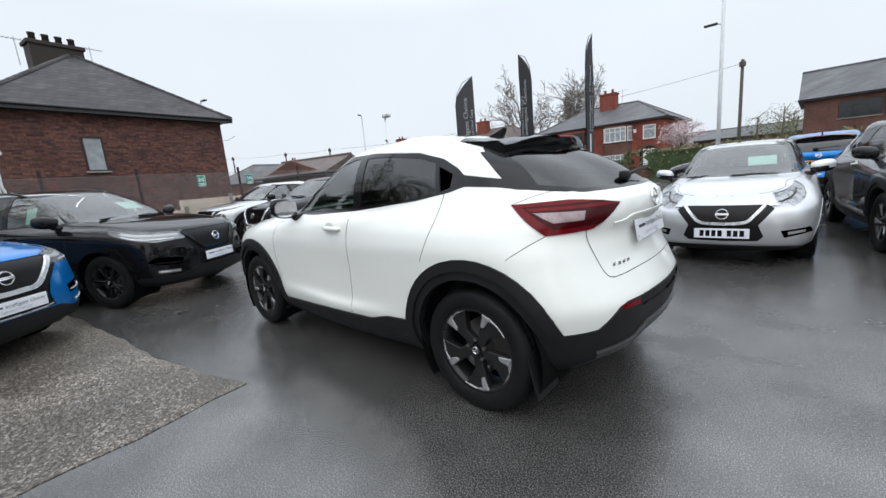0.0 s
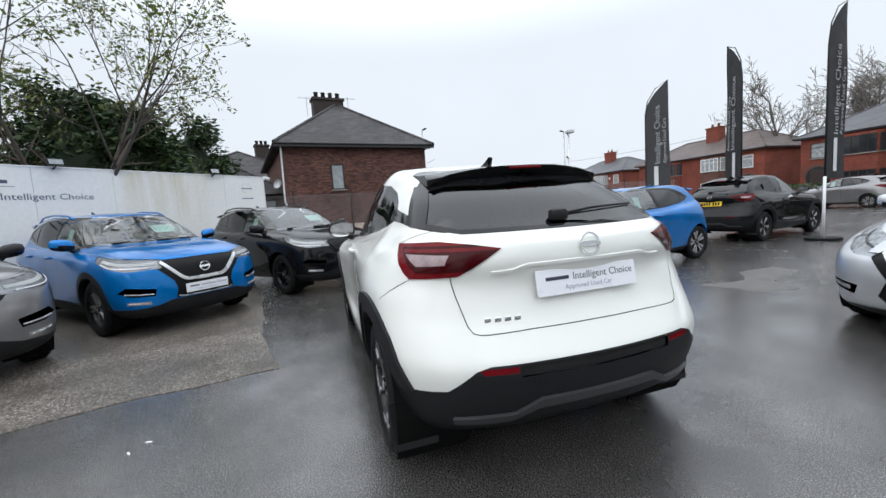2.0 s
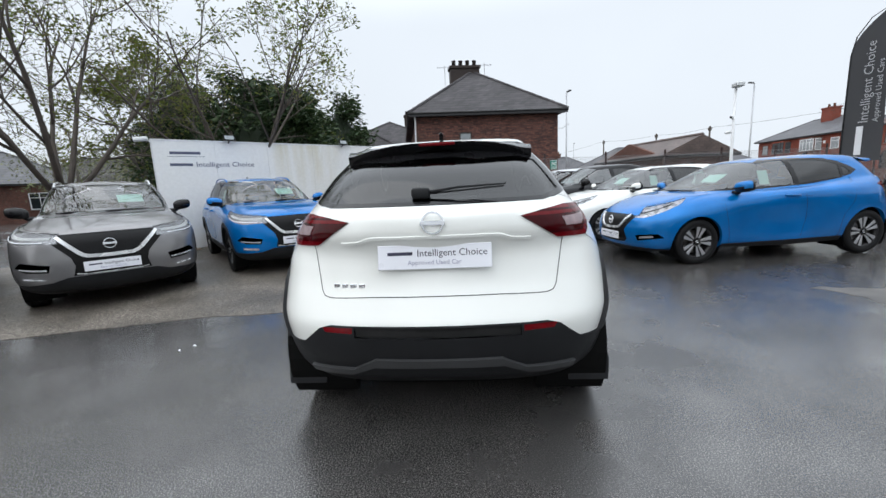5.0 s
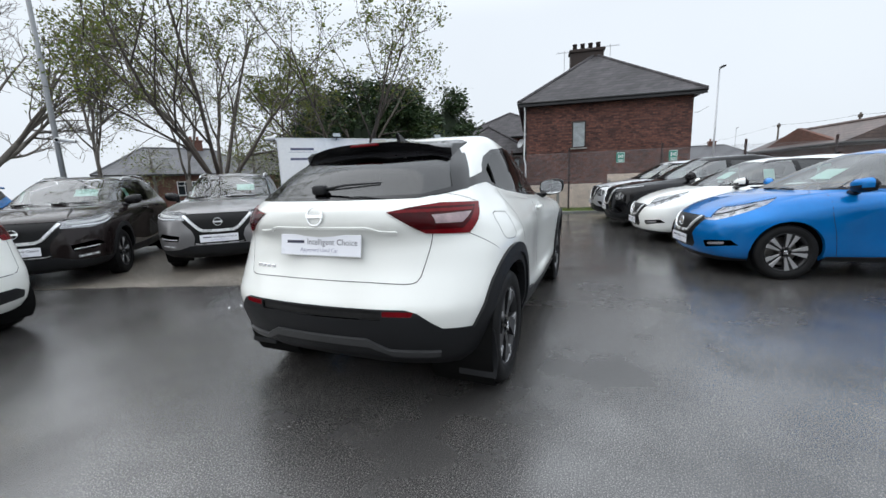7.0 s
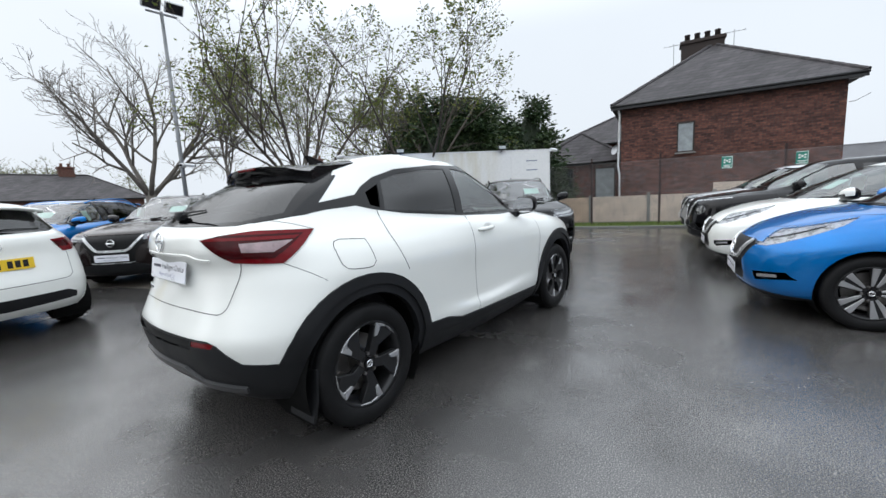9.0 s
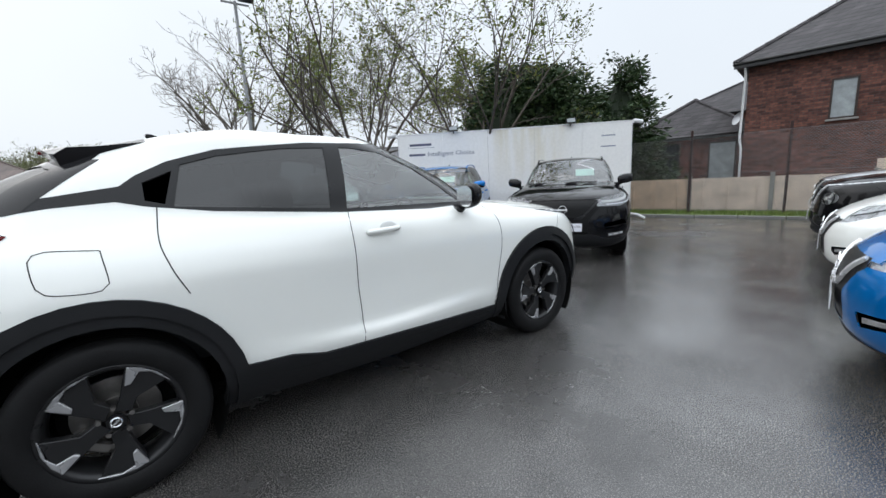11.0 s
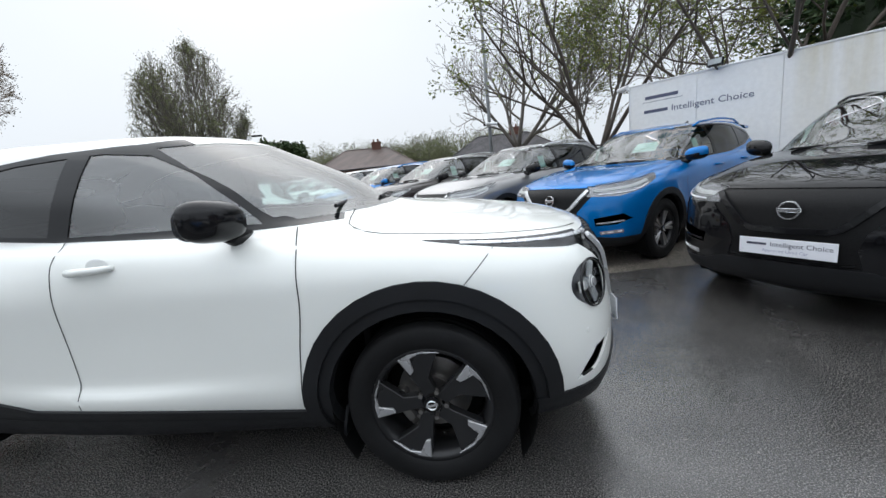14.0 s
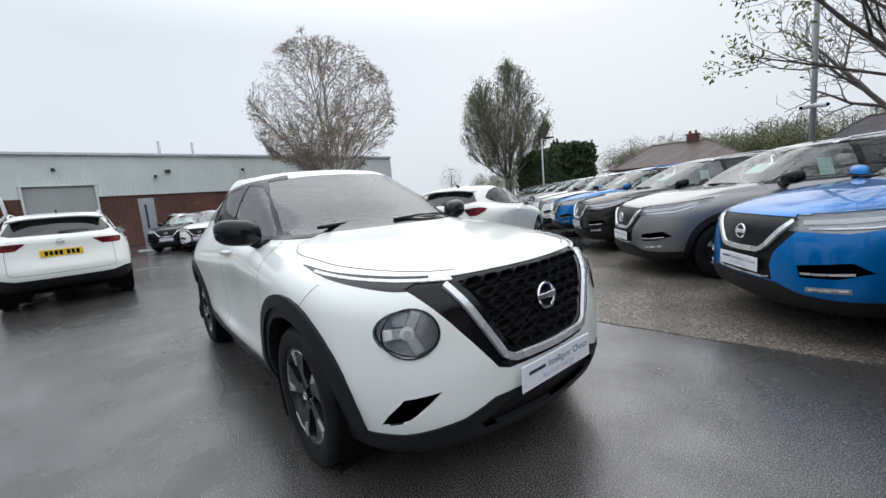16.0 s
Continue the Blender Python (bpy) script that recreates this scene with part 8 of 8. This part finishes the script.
def grow(rng, start, direction, length, radius, depth, spec, verts, faces, tips):
    """One limb and all that grows from it."""
    n = spec['segs'][min(depth, len(spec['segs']) - 1)]
    pts, rad = [Vector(start)], [radius]
    d = Vector(direction).normalized()
    wob = spec['wobble']
    for i in range(n):
        d = (d + Vector(rng.normal(0, wob, 3)) + Vector((0, 0, spec['lift'][min(depth, len(spec['lift']) - 1)]))).normalized()
        q = pts[-1] + d * (length / n)
        # limbs stop where the crown's natural outline ends
        if 'crown' in spec and i > 0 and outside(q, spec['crown']):
            break
        pts.append(q)
        rad.append(max(spec['thin'], radius * (1 - 0.62 * (i + 1) / n)))
    n = len(pts) - 1
    sides = (8, 6, 5, 4, 3, 3, 3)[min(depth, 6)]
    tube(pts, rad, sides, depth < 2, *(verts, faces) if depth < 2 else spec['fine'])
    if depth >= spec['depth']:
        tips.append((pts[-1], d, pts[len(pts) // 2]))
        return
    kids = spec['kids'][min(depth, len(spec['kids']) - 1)]
    for k in range(kids):
        t = spec['from'][min(depth, len(spec['from']) - 1)]
        f = t + (1 - t) * (k + rng.uniform(0.2, 0.9)) / kids
        i = min(n - 1, int(f * n))
        p = pts[i].lerp(pts[i + 1], f * n - i)
        ax = d.orthogonal().normalized()
        ax.rotate(Matrix.Rotation(rng.uniform(0, 6.283), 3, d))
        ang = radians(rng.normal(spec['angle'][min(depth, len(spec['angle']) - 1)], 8))
        nd = d * math.cos(ang) + ax * math.sin(ang)
        grow(rng, p, nd, length * spec['ratio'] * rng.uniform(0.75, 1.15) * (1.15 - 0.35 * f), max(spec['thin'], rad[i] * 0.62), depth + 1, spec, verts, faces, tips)
    tips.append((pts[-1], d, pts[-2]))


def leaves_at(rng, tips, per, size, spread, keep=1.0, droop=0.0):
    verts, faces = [], []
    for p, d, q in tips:
        if rng.uniform() > keep:
            continue
        for _ in range(per):
            c = p.lerp(q, rng.uniform(0, 1)) + Vector(rng.normal(0, spread, 3))
            a = Vector(rng.normal(0, 1, 3)).normalized()
            b = a.orthogonal().normalized()
            s = size * rng.uniform(0.6, 1.3)
            k = len(verts)
            verts += [c - a * s, c + b * s * 0.45, c + a * s - Vector((0, 0, droop * s)), c - b * s * 0.45]
            faces.append((k, k + 1, k + 2, k + 3))
    return verts, faces


def tree(name, x, y, seed, stems, spec, bark, leaf, label, per=3, leaf_size=0.05, spread=0.10, keep=1.0, base_r=0.16, z=0.0):
    rng = np.random.default_rng(seed)
    t = empty_thing(name, label, "tree", "trees round the lot")
    t.matrix_basis = site(x, y, z)
    verts, faces, tips = [], [], []
    spec = dict(spec, fine=([], []))
    for s in range(stems['count']):
        a = 2 * math.pi * (s + rng.uniform(-0.3, 0.3)) / stems['count']
        share = rng.uniform(*stems.get('range', (0.5, 1.2)))
        lean = radians(stems['lean'] * share)
        d = (math.cos(a) * math.sin(lean), math.sin(a) * math.sin(lean), math.cos(lean))
        o = Vector((math.cos(a), math.sin(a), 0)) * base_r * 0.5
        o.z = stems['fork']
        grow(rng, o, d, stems['length'] * rng.uniform(0.85, 1.12) * (1 - stems.get('oval', 0) * share), base_r * stems.get('share', 0.6), 0, spec, verts, faces, tips)
    if stems['fork'] > 0:
        tube([(0, 0, -0.1), (0.02, 0, stems['fork'] * 0.5), (0, 0, stems['fork'] + 0.15)], [base_r * 1.35, base_r * 1.08, base_r * 0.95], 10, True, verts, faces)
    part("trunk", mesh_of(verts, faces), bark, t, "trunk and bare limbs")
    part("twig_mass", mesh_of(*spec['fine'], False), bark, t, "fine bare twigs")["kind"] = "stuff"
    if per:
        v, f = leaves_at(rng, tips, per, leaf_size, spread, keep)
        c = part("crown", mesh_of(v, f, False), leaf, t, "sparse small leaves")
        c["kind"] = "stuff"
    return t


OPEN = dict(segs=(6, 5, 4, 3, 3), wobble=0.09, lift=(0.035, 0.04, 0.045, 0.05), depth=4, kids=(5, 4, 3, 2), angle=(32, 38, 40, 42), ratio=0.56, thin=0.0036)
OPEN['from'] = (0.22, 0.22, 0.2, 0.2)
tree("tree", -6.85, -6.0, 11, dict(count=7, lean=46, fork=1.2, length=4.1, share=0.36), OPEN, "bark_dark", "leaf_spring", "spreading tree coming into leaf behind the hoarding", 5, 0.050, 0.08, 0.85, 0.13)
tree("tree", -4.35, -8.9, 5, dict(count=6, lean=42, fork=1.3, length=4.7, share=0.34), OPEN, "bark_dark", "leaf_spring", "wide many-stemmed tree with young leaves", 5, 0.050, 0.08, 0.85, 0.17)
tree("tree", -2.9, -19.5, 23, dict(count=5, lean=40, fork=2.0, length=4.6, share=0.5), dict(OPEN, thin=0.007, kids=(7, 5, 4, 2)), "bark_grey", "leaf_spring", "bare wide-branched tree beyond the row", 0, 0.05, 0.1, 1.0, 0.22)
tree("tree", -5.6, -17.5, 31, dict(count=3, lean=16, fork=1.5, length=4.6, share=0.5), dict(OPEN, thin=0.009, kids=(7, 5, 3, 2)), "bark_grey", "leaf_spring", "slim tree with fresh green leaves", 5, 0.07, 0.16, 1.0, 0.12)
tree("tree", -9.5, -18.0, 37, dict(count=3, lean=18, fork=1.8, length=5.6, share=0.5), dict(OPEN, thin=0.009, kids=(7, 5, 3, 2), lift=(0.05, 0.0, -0.05, -0.12)), "bark_grey", "leaf_spring", "pale drooping tree in early leaf", 4, 0.06, 0.15, 1.0, 0.12)
tree("tree", -13.0, -14.5, 41, dict(count=3, lean=20, fork=1.5, length=4.2, share=0.5), dict(OPEN, thin=0.009, kids=(7, 5, 3, 2)), "bark_grey", "leaf_spring", "slim tree with fresh green leaves", 6, 0.08, 0.18, 1.0, 0.12)

BIRCH = dict(segs=(7, 6, 5, 4, 4), wobble=0.06, lift=(0.02, 0.0, -0.04, -0.12), depth=3, kids=(12, 7, 5, 4), angle=(36, 36, 34, 30), ratio=0.47, thin=0.008)
BIRCH['from'] = (0.10, 0.2, 0.15, 0.1)
tree("tree", 18.7, -8.5, 7, dict(count=15, lean=62, fork=2.6, length=8.4, share=0.24, range=(0.05, 1.1), oval=0.25), dict(BIRCH, crown=(6.5, 4.05, 4.1, 3.4)), "bark_birch", "leaf_bud", "pale weeping birch not yet in leaf", 2, 0.035, 0.10, 1.0, 0.20)
FAST = dict(segs=(7, 6, 5, 4), wobble=0.035, lift=(0.07, 0.06, 0.05, 0.04), depth=3, kids=(10, 6, 5, 3), angle=(24, 26, 24, 24), ratio=0.46, thin=0.012)
FAST['from'] = (0.05, 0.15, 0.15, 0.1)
tree("tree", 19.7, -25.1, 9, dict(count=15, lean=58, fork=2.4, length=10.0, share=0.20, range=(0.05, 1.0), oval=0.35), dict(FAST, crown=(7.0, 3.75, 4.7, 4.0)), "bark_grey", "leaf_wood_hazed", "dense upright oval tree greening low down", 5, 0.055, 0.20, 1.0, 0.30)
tree("tree", -23.5, 43.0, 13, dict(count=5, lean=36, fork=2.5, length=7.6, share=0.5), dict(OPEN, thin=0.016, kids=(6, 5, 4, 2)), "bark_grey", "leaf_bud", "bare tree behind the red houses", 0, 0.05, 0.1, 1.0, 0.3)
tree("tree", -18.0, 45.0, 14, dict(count=5, lean=34, fork=2.5, length=6.5, share=0.5), dict(OPEN, thin=0.016, kids=(6, 5, 4, 2)), "bark_grey", "leaf_bud", "bare tree behind the red houses", 0, 0.05, 0.1, 1.0, 0.3)
tree("blossom_tree", -4.6, 31.0, 17, dict(count=5, lean=30, fork=1.0, length=1.9, share=0.45), dict(OPEN, thin=0.010, depth=3), "bark_grey", "blossom", "small tree covered in pale pink blossom", 9, 0.06, 0.14, 1.0, 0.10)


def conifer(x, y, h, r, seed, label):
    """Dark layered evergreen: whorls of drooping boughs hung with sprays."""
    rng = np.random.default_rng(seed)
    t = empty_thing("conifer", label, "tree", "evergreens behind the hoarding")
    t.matrix_basis = site(x, y, 0)
    verts, faces = tube([(0, 0, -0.1), (0, 0, h * 0.5), (0, 0, h)], [0.16, 0.10, 0.02], 8)
    lv, lf = [], []
    z = 0.35
    while z < h:
        k = 1 - z / h
        n = int(5 + 9 * k)
        for b in range(n):
            a = rng.uniform(0, 6.283)
            L = r * (0.35 + 0.75 * k ** 0.75) * rng.uniform(0.65, 1.2)
            o = Vector((0, 0, z + rng.uniform(-0.1, 0.1)))
            d = Vector((math.cos(a), math.sin(a), rng.uniform(0.05, 0.45)))
            pts = [o + d * (L * s) - Vector((0, 0, 0.22 * L * s * s)) for s in (0, 0.35, 0.7, 1.0)]
            tube(pts, [0.02, 0.014, 0.009, 0.004], 3, False, verts, faces)
            m = int(24 + 70 * L / r)
            for _ in range(m):
                s = rng.uniform(0.15, 1.0) ** 0.7
                c = o + d * (L * s) - Vector((0, 0, 0.22 * L * s * s)) + Vector(rng.normal(0, 0.10 + 0.06 * s, 3))
                out = Vector((math.cos(a) + rng.normal(0, 0.5), math.sin(a) + rng.normal(0, 0.5), rng.normal(-0.05, 0.4))).normalized()
                w = out.orthogonal().normalized()
                w.rotate(Matrix.Rotation(rng.uniform(0, 6.28), 3, out))
                q = rng.uniform(0.10, 0.25)
                e = len(lv)
                lv += [c, c + out * q * 0.45 + w * q * 0.20, c + out * q, c + out * q * 0.45 - w * q * 0.20]
                lf.append((e, e + 1, e + 2, e + 3))
        z += 0.17 + 0.10 * rng.uniform()
    part("trunk", mesh_of(verts, faces), "bark_dark", t)
    # a solid dark core stands in for the shade inside the crown
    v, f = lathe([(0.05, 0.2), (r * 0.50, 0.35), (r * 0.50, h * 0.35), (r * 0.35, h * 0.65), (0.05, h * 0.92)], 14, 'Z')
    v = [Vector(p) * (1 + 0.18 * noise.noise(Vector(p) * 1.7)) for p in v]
    part("shade_core", mesh_of(v, f, False), "leaf_shade", t)
    c = part("crown", mesh_of(lv, lf, False), "leaf_conifer", t, "dense dark green sprays")
    c["kind"] = "stuff"


CONIFERS = ((-14.0, -12.8, 6.2, 2.4), (-8.8, -7.0, 4.8, 1.8), (-9.6, -6.0, 4.6, 1.6), (-10.8, -6.2, 4.9, 1.7), (-10.4, -7.4, 5.0, 1.9), (-15.6, -15.2, 6.5, 2.4), (-13.0, -5.4, 5.1, 1.8), (-11.9, -6.9, 5.0, 1.8))
for i, (x, y, h, r) in enumerate(CONIFERS):
    conifer(x, y, h, r, 50 + i, "dark bushy evergreen behind the hoarding")


def leaf_block(name, m, sx, sy, sz, n, size, mat, label, category, seed, rough=0.35):
    """A clipped or wild mass of leaves round a dark core."""
    rng = np.random.default_rng(seed)
    h = empty_thing(name, label, category)
    h.matrix_basis = m
    bm = bmesh.new()
    bmesh.ops.create_cube(bm, size=1.0)
    bmesh.ops.subdivide_edges(bm, edges=bm.edges[:], cuts=5, use_grid_fill=True)
    for v in bm.verts:
        w = 0.86 + 0.10 * noise.noise(v.co * 5)
        v.co = Vector((v.co.x * sx * w, v.co.y * sy * w, (v.co.z + 0.5) * sz * 0.93))
    part("core", bm_mesh(bm), "leaf_conifer", h)
    verts, faces = [], []
    for _ in range(n):
        f = rng.integers(0, 5)
        u, w = rng.uniform(-0.5, 0.5, 2)
        p = [Vector((0.5, u, w)), Vector((-0.5, u, w)), Vector((u, 0.5, w)), Vector((u, -0.5, w)), Vector((u, w, 0.5))][f]
        c = Vector((p.x * sx, p.y * sy, (p.z + 0.5) * sz))
        c += Vector(rng.normal(0, rough * 0.3, 3)) + Vector((0, 0, rough * noise.noise(c * 0.8)))
        a = Vector(rng.normal(0, 1, 3)).normalized()
        b = a.orthogonal().normalized()
        s = size * rng.uniform(0.6, 1.4)
        k = len(verts)
        verts += [c - a * s, c + b * s * 0.55, c + a * s, c - b * s * 0.55]
        faces.append((k, k + 1, k + 2, k + 3))
    c = part("foliage", mesh_of(verts, faces, False), mat, h)
    c["kind"] = "stuff"


leaf_block("hedge", site(16.2, -26.3, 0, 0, 0, -36), 11.0, 2.4, 4.2, 14000, 0.13, "leaf_hedge", "tall dark evergreen hedge beyond the row", "hedge", 71)
leaf_block("hedge", site(-13.2, 29.0, 0, 0, 0, 0), 7.0, 1.1, 1.15, 3500, 0.08, "leaf_hedge", "clipped privet hedge before the houses", "hedge", 72, 0.15)
leaf_block("hedge", site(-8.6, 29.2, 0, 0, 0, 0), 2.2, 1.4, 1.35, 1500, 0.08, "leaf_hedge", "clipped rounded shrub before the houses", "shrub", 73, 0.2)
leaf_block("hedge", site(4.0, 27.0, 0, 0, 0, -2), 22.0, 1.2, 1.9, 5000, 0.10, "leaf_bud", "brown leafless beech hedge along the street", "hedge", 74, 0.25)
leaf_block("hedge", site(7.5, 31.5, 0, 0, 0, 0), 3.0, 2.4, 2.2, 2200, 0.09, "leaf_spring", "round golden green shrub by the houses", "shrub", 75, 0.3)


def woods(name, x0, y0, x1, y1, n, h, seed, label):
    rng = np.random.default_rng(seed)
    lv, lf, tv, tf = [], [], [], []
    for i in range(n):
        t = rng.uniform()
        x, y = x0 + (x1 - x0) * t + rng.normal(0, 4), y0 + (y1 - y0) * t + rng.normal(0, 4)
        H = h * rng.uniform(0.7, 1.15)
        tube([(x, y, 0), (x + rng.normal(0, 0.3), y, H * 0.9)], [0.2, 0.05], 4, False, tv, tf)
        for b in range(7):
            zz = H * rng.uniform(0.35, 0.9)
            a = rng.uniform(0, 6.28)
            tube([(x, y, zz), (x + math.cos(a) * H * 0.18, y + math.sin(a) * H * 0.18, zz + H * 0.14)], [0.06, 0.02], 3, False, tv, tf)
        m = 1900
        ball = rng.normal(0, 1, (m, 3))
        ball *= (rng.uniform(0, 1, m) ** 0.42 / np.linalg.norm(ball, axis=1))[:, None]
        ball *= (1 + 0.22 * np.sin(ball[:, 0] * 7 + i) * np.cos(ball[:, 2] * 6 + 2 * i))[:, None]
        cs = np.array((x, y, H * 0.55)) + ball * np.array((H * 0.36, H * 0.36, H * 0.42))
        av = rng.normal(0, 1, (m, 3)) * (0.058 * h / 10)
        bv = rng.normal(0, 1, (m, 3)) * (0.052 * h / 10)
        base = len(lv)
        lv += [tuple(p) for p in np.stack([cs - av, cs + bv, cs + av, cs - bv], 1).reshape(-1, 3)]
        lf += [(base + 4 * q, base + 4 * q + 1, base + 4 * q + 2, base + 4 * q + 3) for q in range(m)]
    w = empty_thing(name, label, "woodland")
    w.matrix_basis = site(0, 0)
    part("stem_mass", mesh_of(tv, tf, False), "bark_grey", w)["kind"] = "stuff"
    part("foliage", mesh_of(lv, lf, False), "leaf_wood_hazed", w)["kind"] = "stuff"


woods("woodland", -10, -92, 50, -98, 110, 10.5, 81, "far belt of thin spring woodland on the rise")
woods("woodland", 40, -70, 62, -62, 18, 7.5, 82, "far thin spring trees beyond the workshop")
woods("woodland", -80, -30, -40, -52, 30, 8.0, 83, "far mixed trees beyond the bungalows")
woods("woodland", -95, 4, -92, 30, 14, 5.0, 84, "far low trees on the skyline")
woods("woodland", 2, 58, 8, 60, 5, 6.0, 85, "distant green trees behind the low building")
woods("woodland", -28, -29, -18, -24, 9, 6.0, 86, "garden trees and shrubs between the bungalows")

# ---- the cars of the lot ----
def at_badge(k, bx, by, heading):
    a = radians(heading)
    return pose(bx - (k['front'] - 0.05) * math.cos(a), by - (k['front'] - 0.05) * math.sin(a), 0, 0, 0, heading)


def clone(src, m, old, tint, label, group=""):
    c = copy_thing(src, m)
    if tint != old:
        respray(c, old, tint)
    return tagged(c, label, "car", group)


hero = build_coupe("crossover_car", "white_paint", "white compact crossover with matt black cladding, wet from rain", hero=True)
hero.matrix_basis = pose(0, 0, 0, 0, 0, 180)

ROW = "row of parked cars along the hoarding"
blue_suv = build_car("suv_car", SUV, "blue_paint", "bright metallic blue family SUV parked on the stony strip", ROW, wheels='five', rails="blue_paint")
blue_suv.matrix_basis = at_badge(SUV, -2.32, -2.55, 41)
grey_suv = build_car("suv_car", SUV, "grey_paint", "metallic grey family SUV with chrome trim and roof rails", ROW, wheels='turbine', mirrors="gloss_black")
grey_suv.matrix_basis = at_badge(SUV, -0.60, -4.07, 43)
black_suv = build_car("suv_car", SUV, "black_paint", "gloss black family SUV with black alloy wheels", ROW, wheels='black', trim="gloss_black", rails="gloss_black", cladding="black_paint")
black_suv.matrix_basis = at_badge(SUV, -3.52, -0.545, 33)
clone(grey_suv, at_badge(SUV, 1.07, -5.69, 45), "grey_paint", "brown_paint", "dark brown family SUV with a price card", ROW)
clone(blue_suv, at_badge(SUV, 2.80, -7.42, 45), "blue_paint", "blue_paint", "blue family SUV further along the row", ROW)
far_row = (("white_paint", "white family SUV in the row"), ("white_paint", "white family SUV with a card in the window"), ("silver_paint", "silver family SUV in the row"), ("grey_paint", "grey family SUV in the row"),
           ("dark_grey_paint", "dark grey family SUV in the row"), ("green_grey_paint", "green-grey family SUV in the row"), ("grey_paint", "grey family SUV in the row"), ("black_paint", "black family SUV at the row's end"))
for i, (tint, lab) in enumerate(far_row):
    clone(grey_suv, at_badge(SUV, 4.53 + 1.73 * i, -9.15 - 1.73 * i, 45), "grey_paint", tint, lab, ROW)

FACING = "row of parked cars facing the lane"
hatch = build_car("hatchback_car", HATCH, "blue_paint", "bright metallic blue hatchback with two-tone alloy wheels", FACING)
A = -81.4
HX, HY = -1.965 + 0.835 * math.sin(radians(A)), 4.53 - 0.835 * math.cos(radians(A))
hatch.matrix_basis = pose(HX, HY, 0, 0, 0, A)
clone(hatch, pose(HX - 2.30, HY - 0.45, 0, 0, 0, A), "blue_paint", "white_paint", "white hatchback with a price card in the windscreen", FACING)
black_coupe = build_coupe("crossover_car", "black_paint", "black compact crossover with bright alloy wheels", FACING, wheels='turbine', rear_plate="yellow")
black_coupe.matrix_basis = pose(HX - 4.55, HY - 0.85, 0, 0, 0, A)
clone(black_coupe, pose(HX - 6.85, HY - 1.25, 0, 0, 0, A), "black_paint", "silver_paint", "silver compact crossover with round headlamps", FACING)

clone(black_coupe, site(-4.25, 9.95, 0, 0, 0, 101), "black_paint", "black_paint", "black compact crossover parked with its tail to the lot", "cars by the street")
clone(hatch, site(-7.2, 8.3, 0, 0, 0, 100), "blue_paint", "white_paint", "white hatchback parked beside the flags", "cars by the street")
silver = build_car("hatchback_car", HATCH, "silver_paint", "silver hatchback with a registration plate, wet from rain", "cars by the street", front_plate="reg")
silver.matrix_basis = at_badge(HATCH, 1.95, 3.05, 271)
clone(black_coupe, site(3.88, 5.85, 0, 0, 0, -81.5), "black_paint", "dark_grey_paint", "dark grey compact crossover with polished alloy wheels", "cars by the street")
clone(black_coupe, site(2.75, 11.2, 0, 0, 0, 88), "black_paint", "blue_paint", "blue crossover with its tail to the lot", "cars by the street")
clone(silver, site(-9.0, 23.0, 0, 0, 0, 178), "silver_paint", "grey_paint", "grey hatchback parked in the street", "cars by the street")
clone(silver, site(-1.0, 21.5, 0, 0, 0, 178), "silver_paint", "dark_grey_paint", "dark grey hatchback parked in the street", "cars by the street")

white_hatch = build_car("hatchback_car", HATCH, "white_paint", "white hatchback with a yellow rear plate", "loose cars in the lot")
white_hatch.matrix_basis = pose(3.01, -4.96, 0, 0, 0, -72)
white_suv = build_car("suv_car", SUV, "white_paint", "white family SUV with a yellow rear plate", "loose cars in the lot", wheels='turbine')
white_suv.matrix_basis = pose(7.85, 2.28, 0, 0, 0, 3)
clone(white_suv, site(19.8, -0.95, 0, 0, 0, 9), "white_paint", "white_paint", "white family SUV with its tail to the lot", "cars before the workshop")
clone(grey_suv, at_badge(SUV, 16.4, -0.1, 150), "grey_paint", "black_paint", "black family SUV parked before the workshop", "cars before the workshop")
clone(white_suv, at_badge(SUV, 14.3, -1.0, 150), "white_paint", "white_paint", "white family SUV parked nose out before the workshop", "cars before the workshop")
clone(grey_suv, site(14.3, -5.0, 0, 0, 0, 205), "grey_paint", "red_paint", "red family SUV parked before the workshop", "cars before the workshop")
clone(grey_suv, site(13.6, 2.45, 0, 0, 0, 6), "grey_paint", "silver_paint", "silver family SUV half hidden by a white one", "cars before the workshop")
clone(grey_suv, site(18.4, 2.6, 0, 0, 0, 190), "grey_paint", "dark_grey_paint", "dark grey family SUV by the roller door", "cars before the workshop")
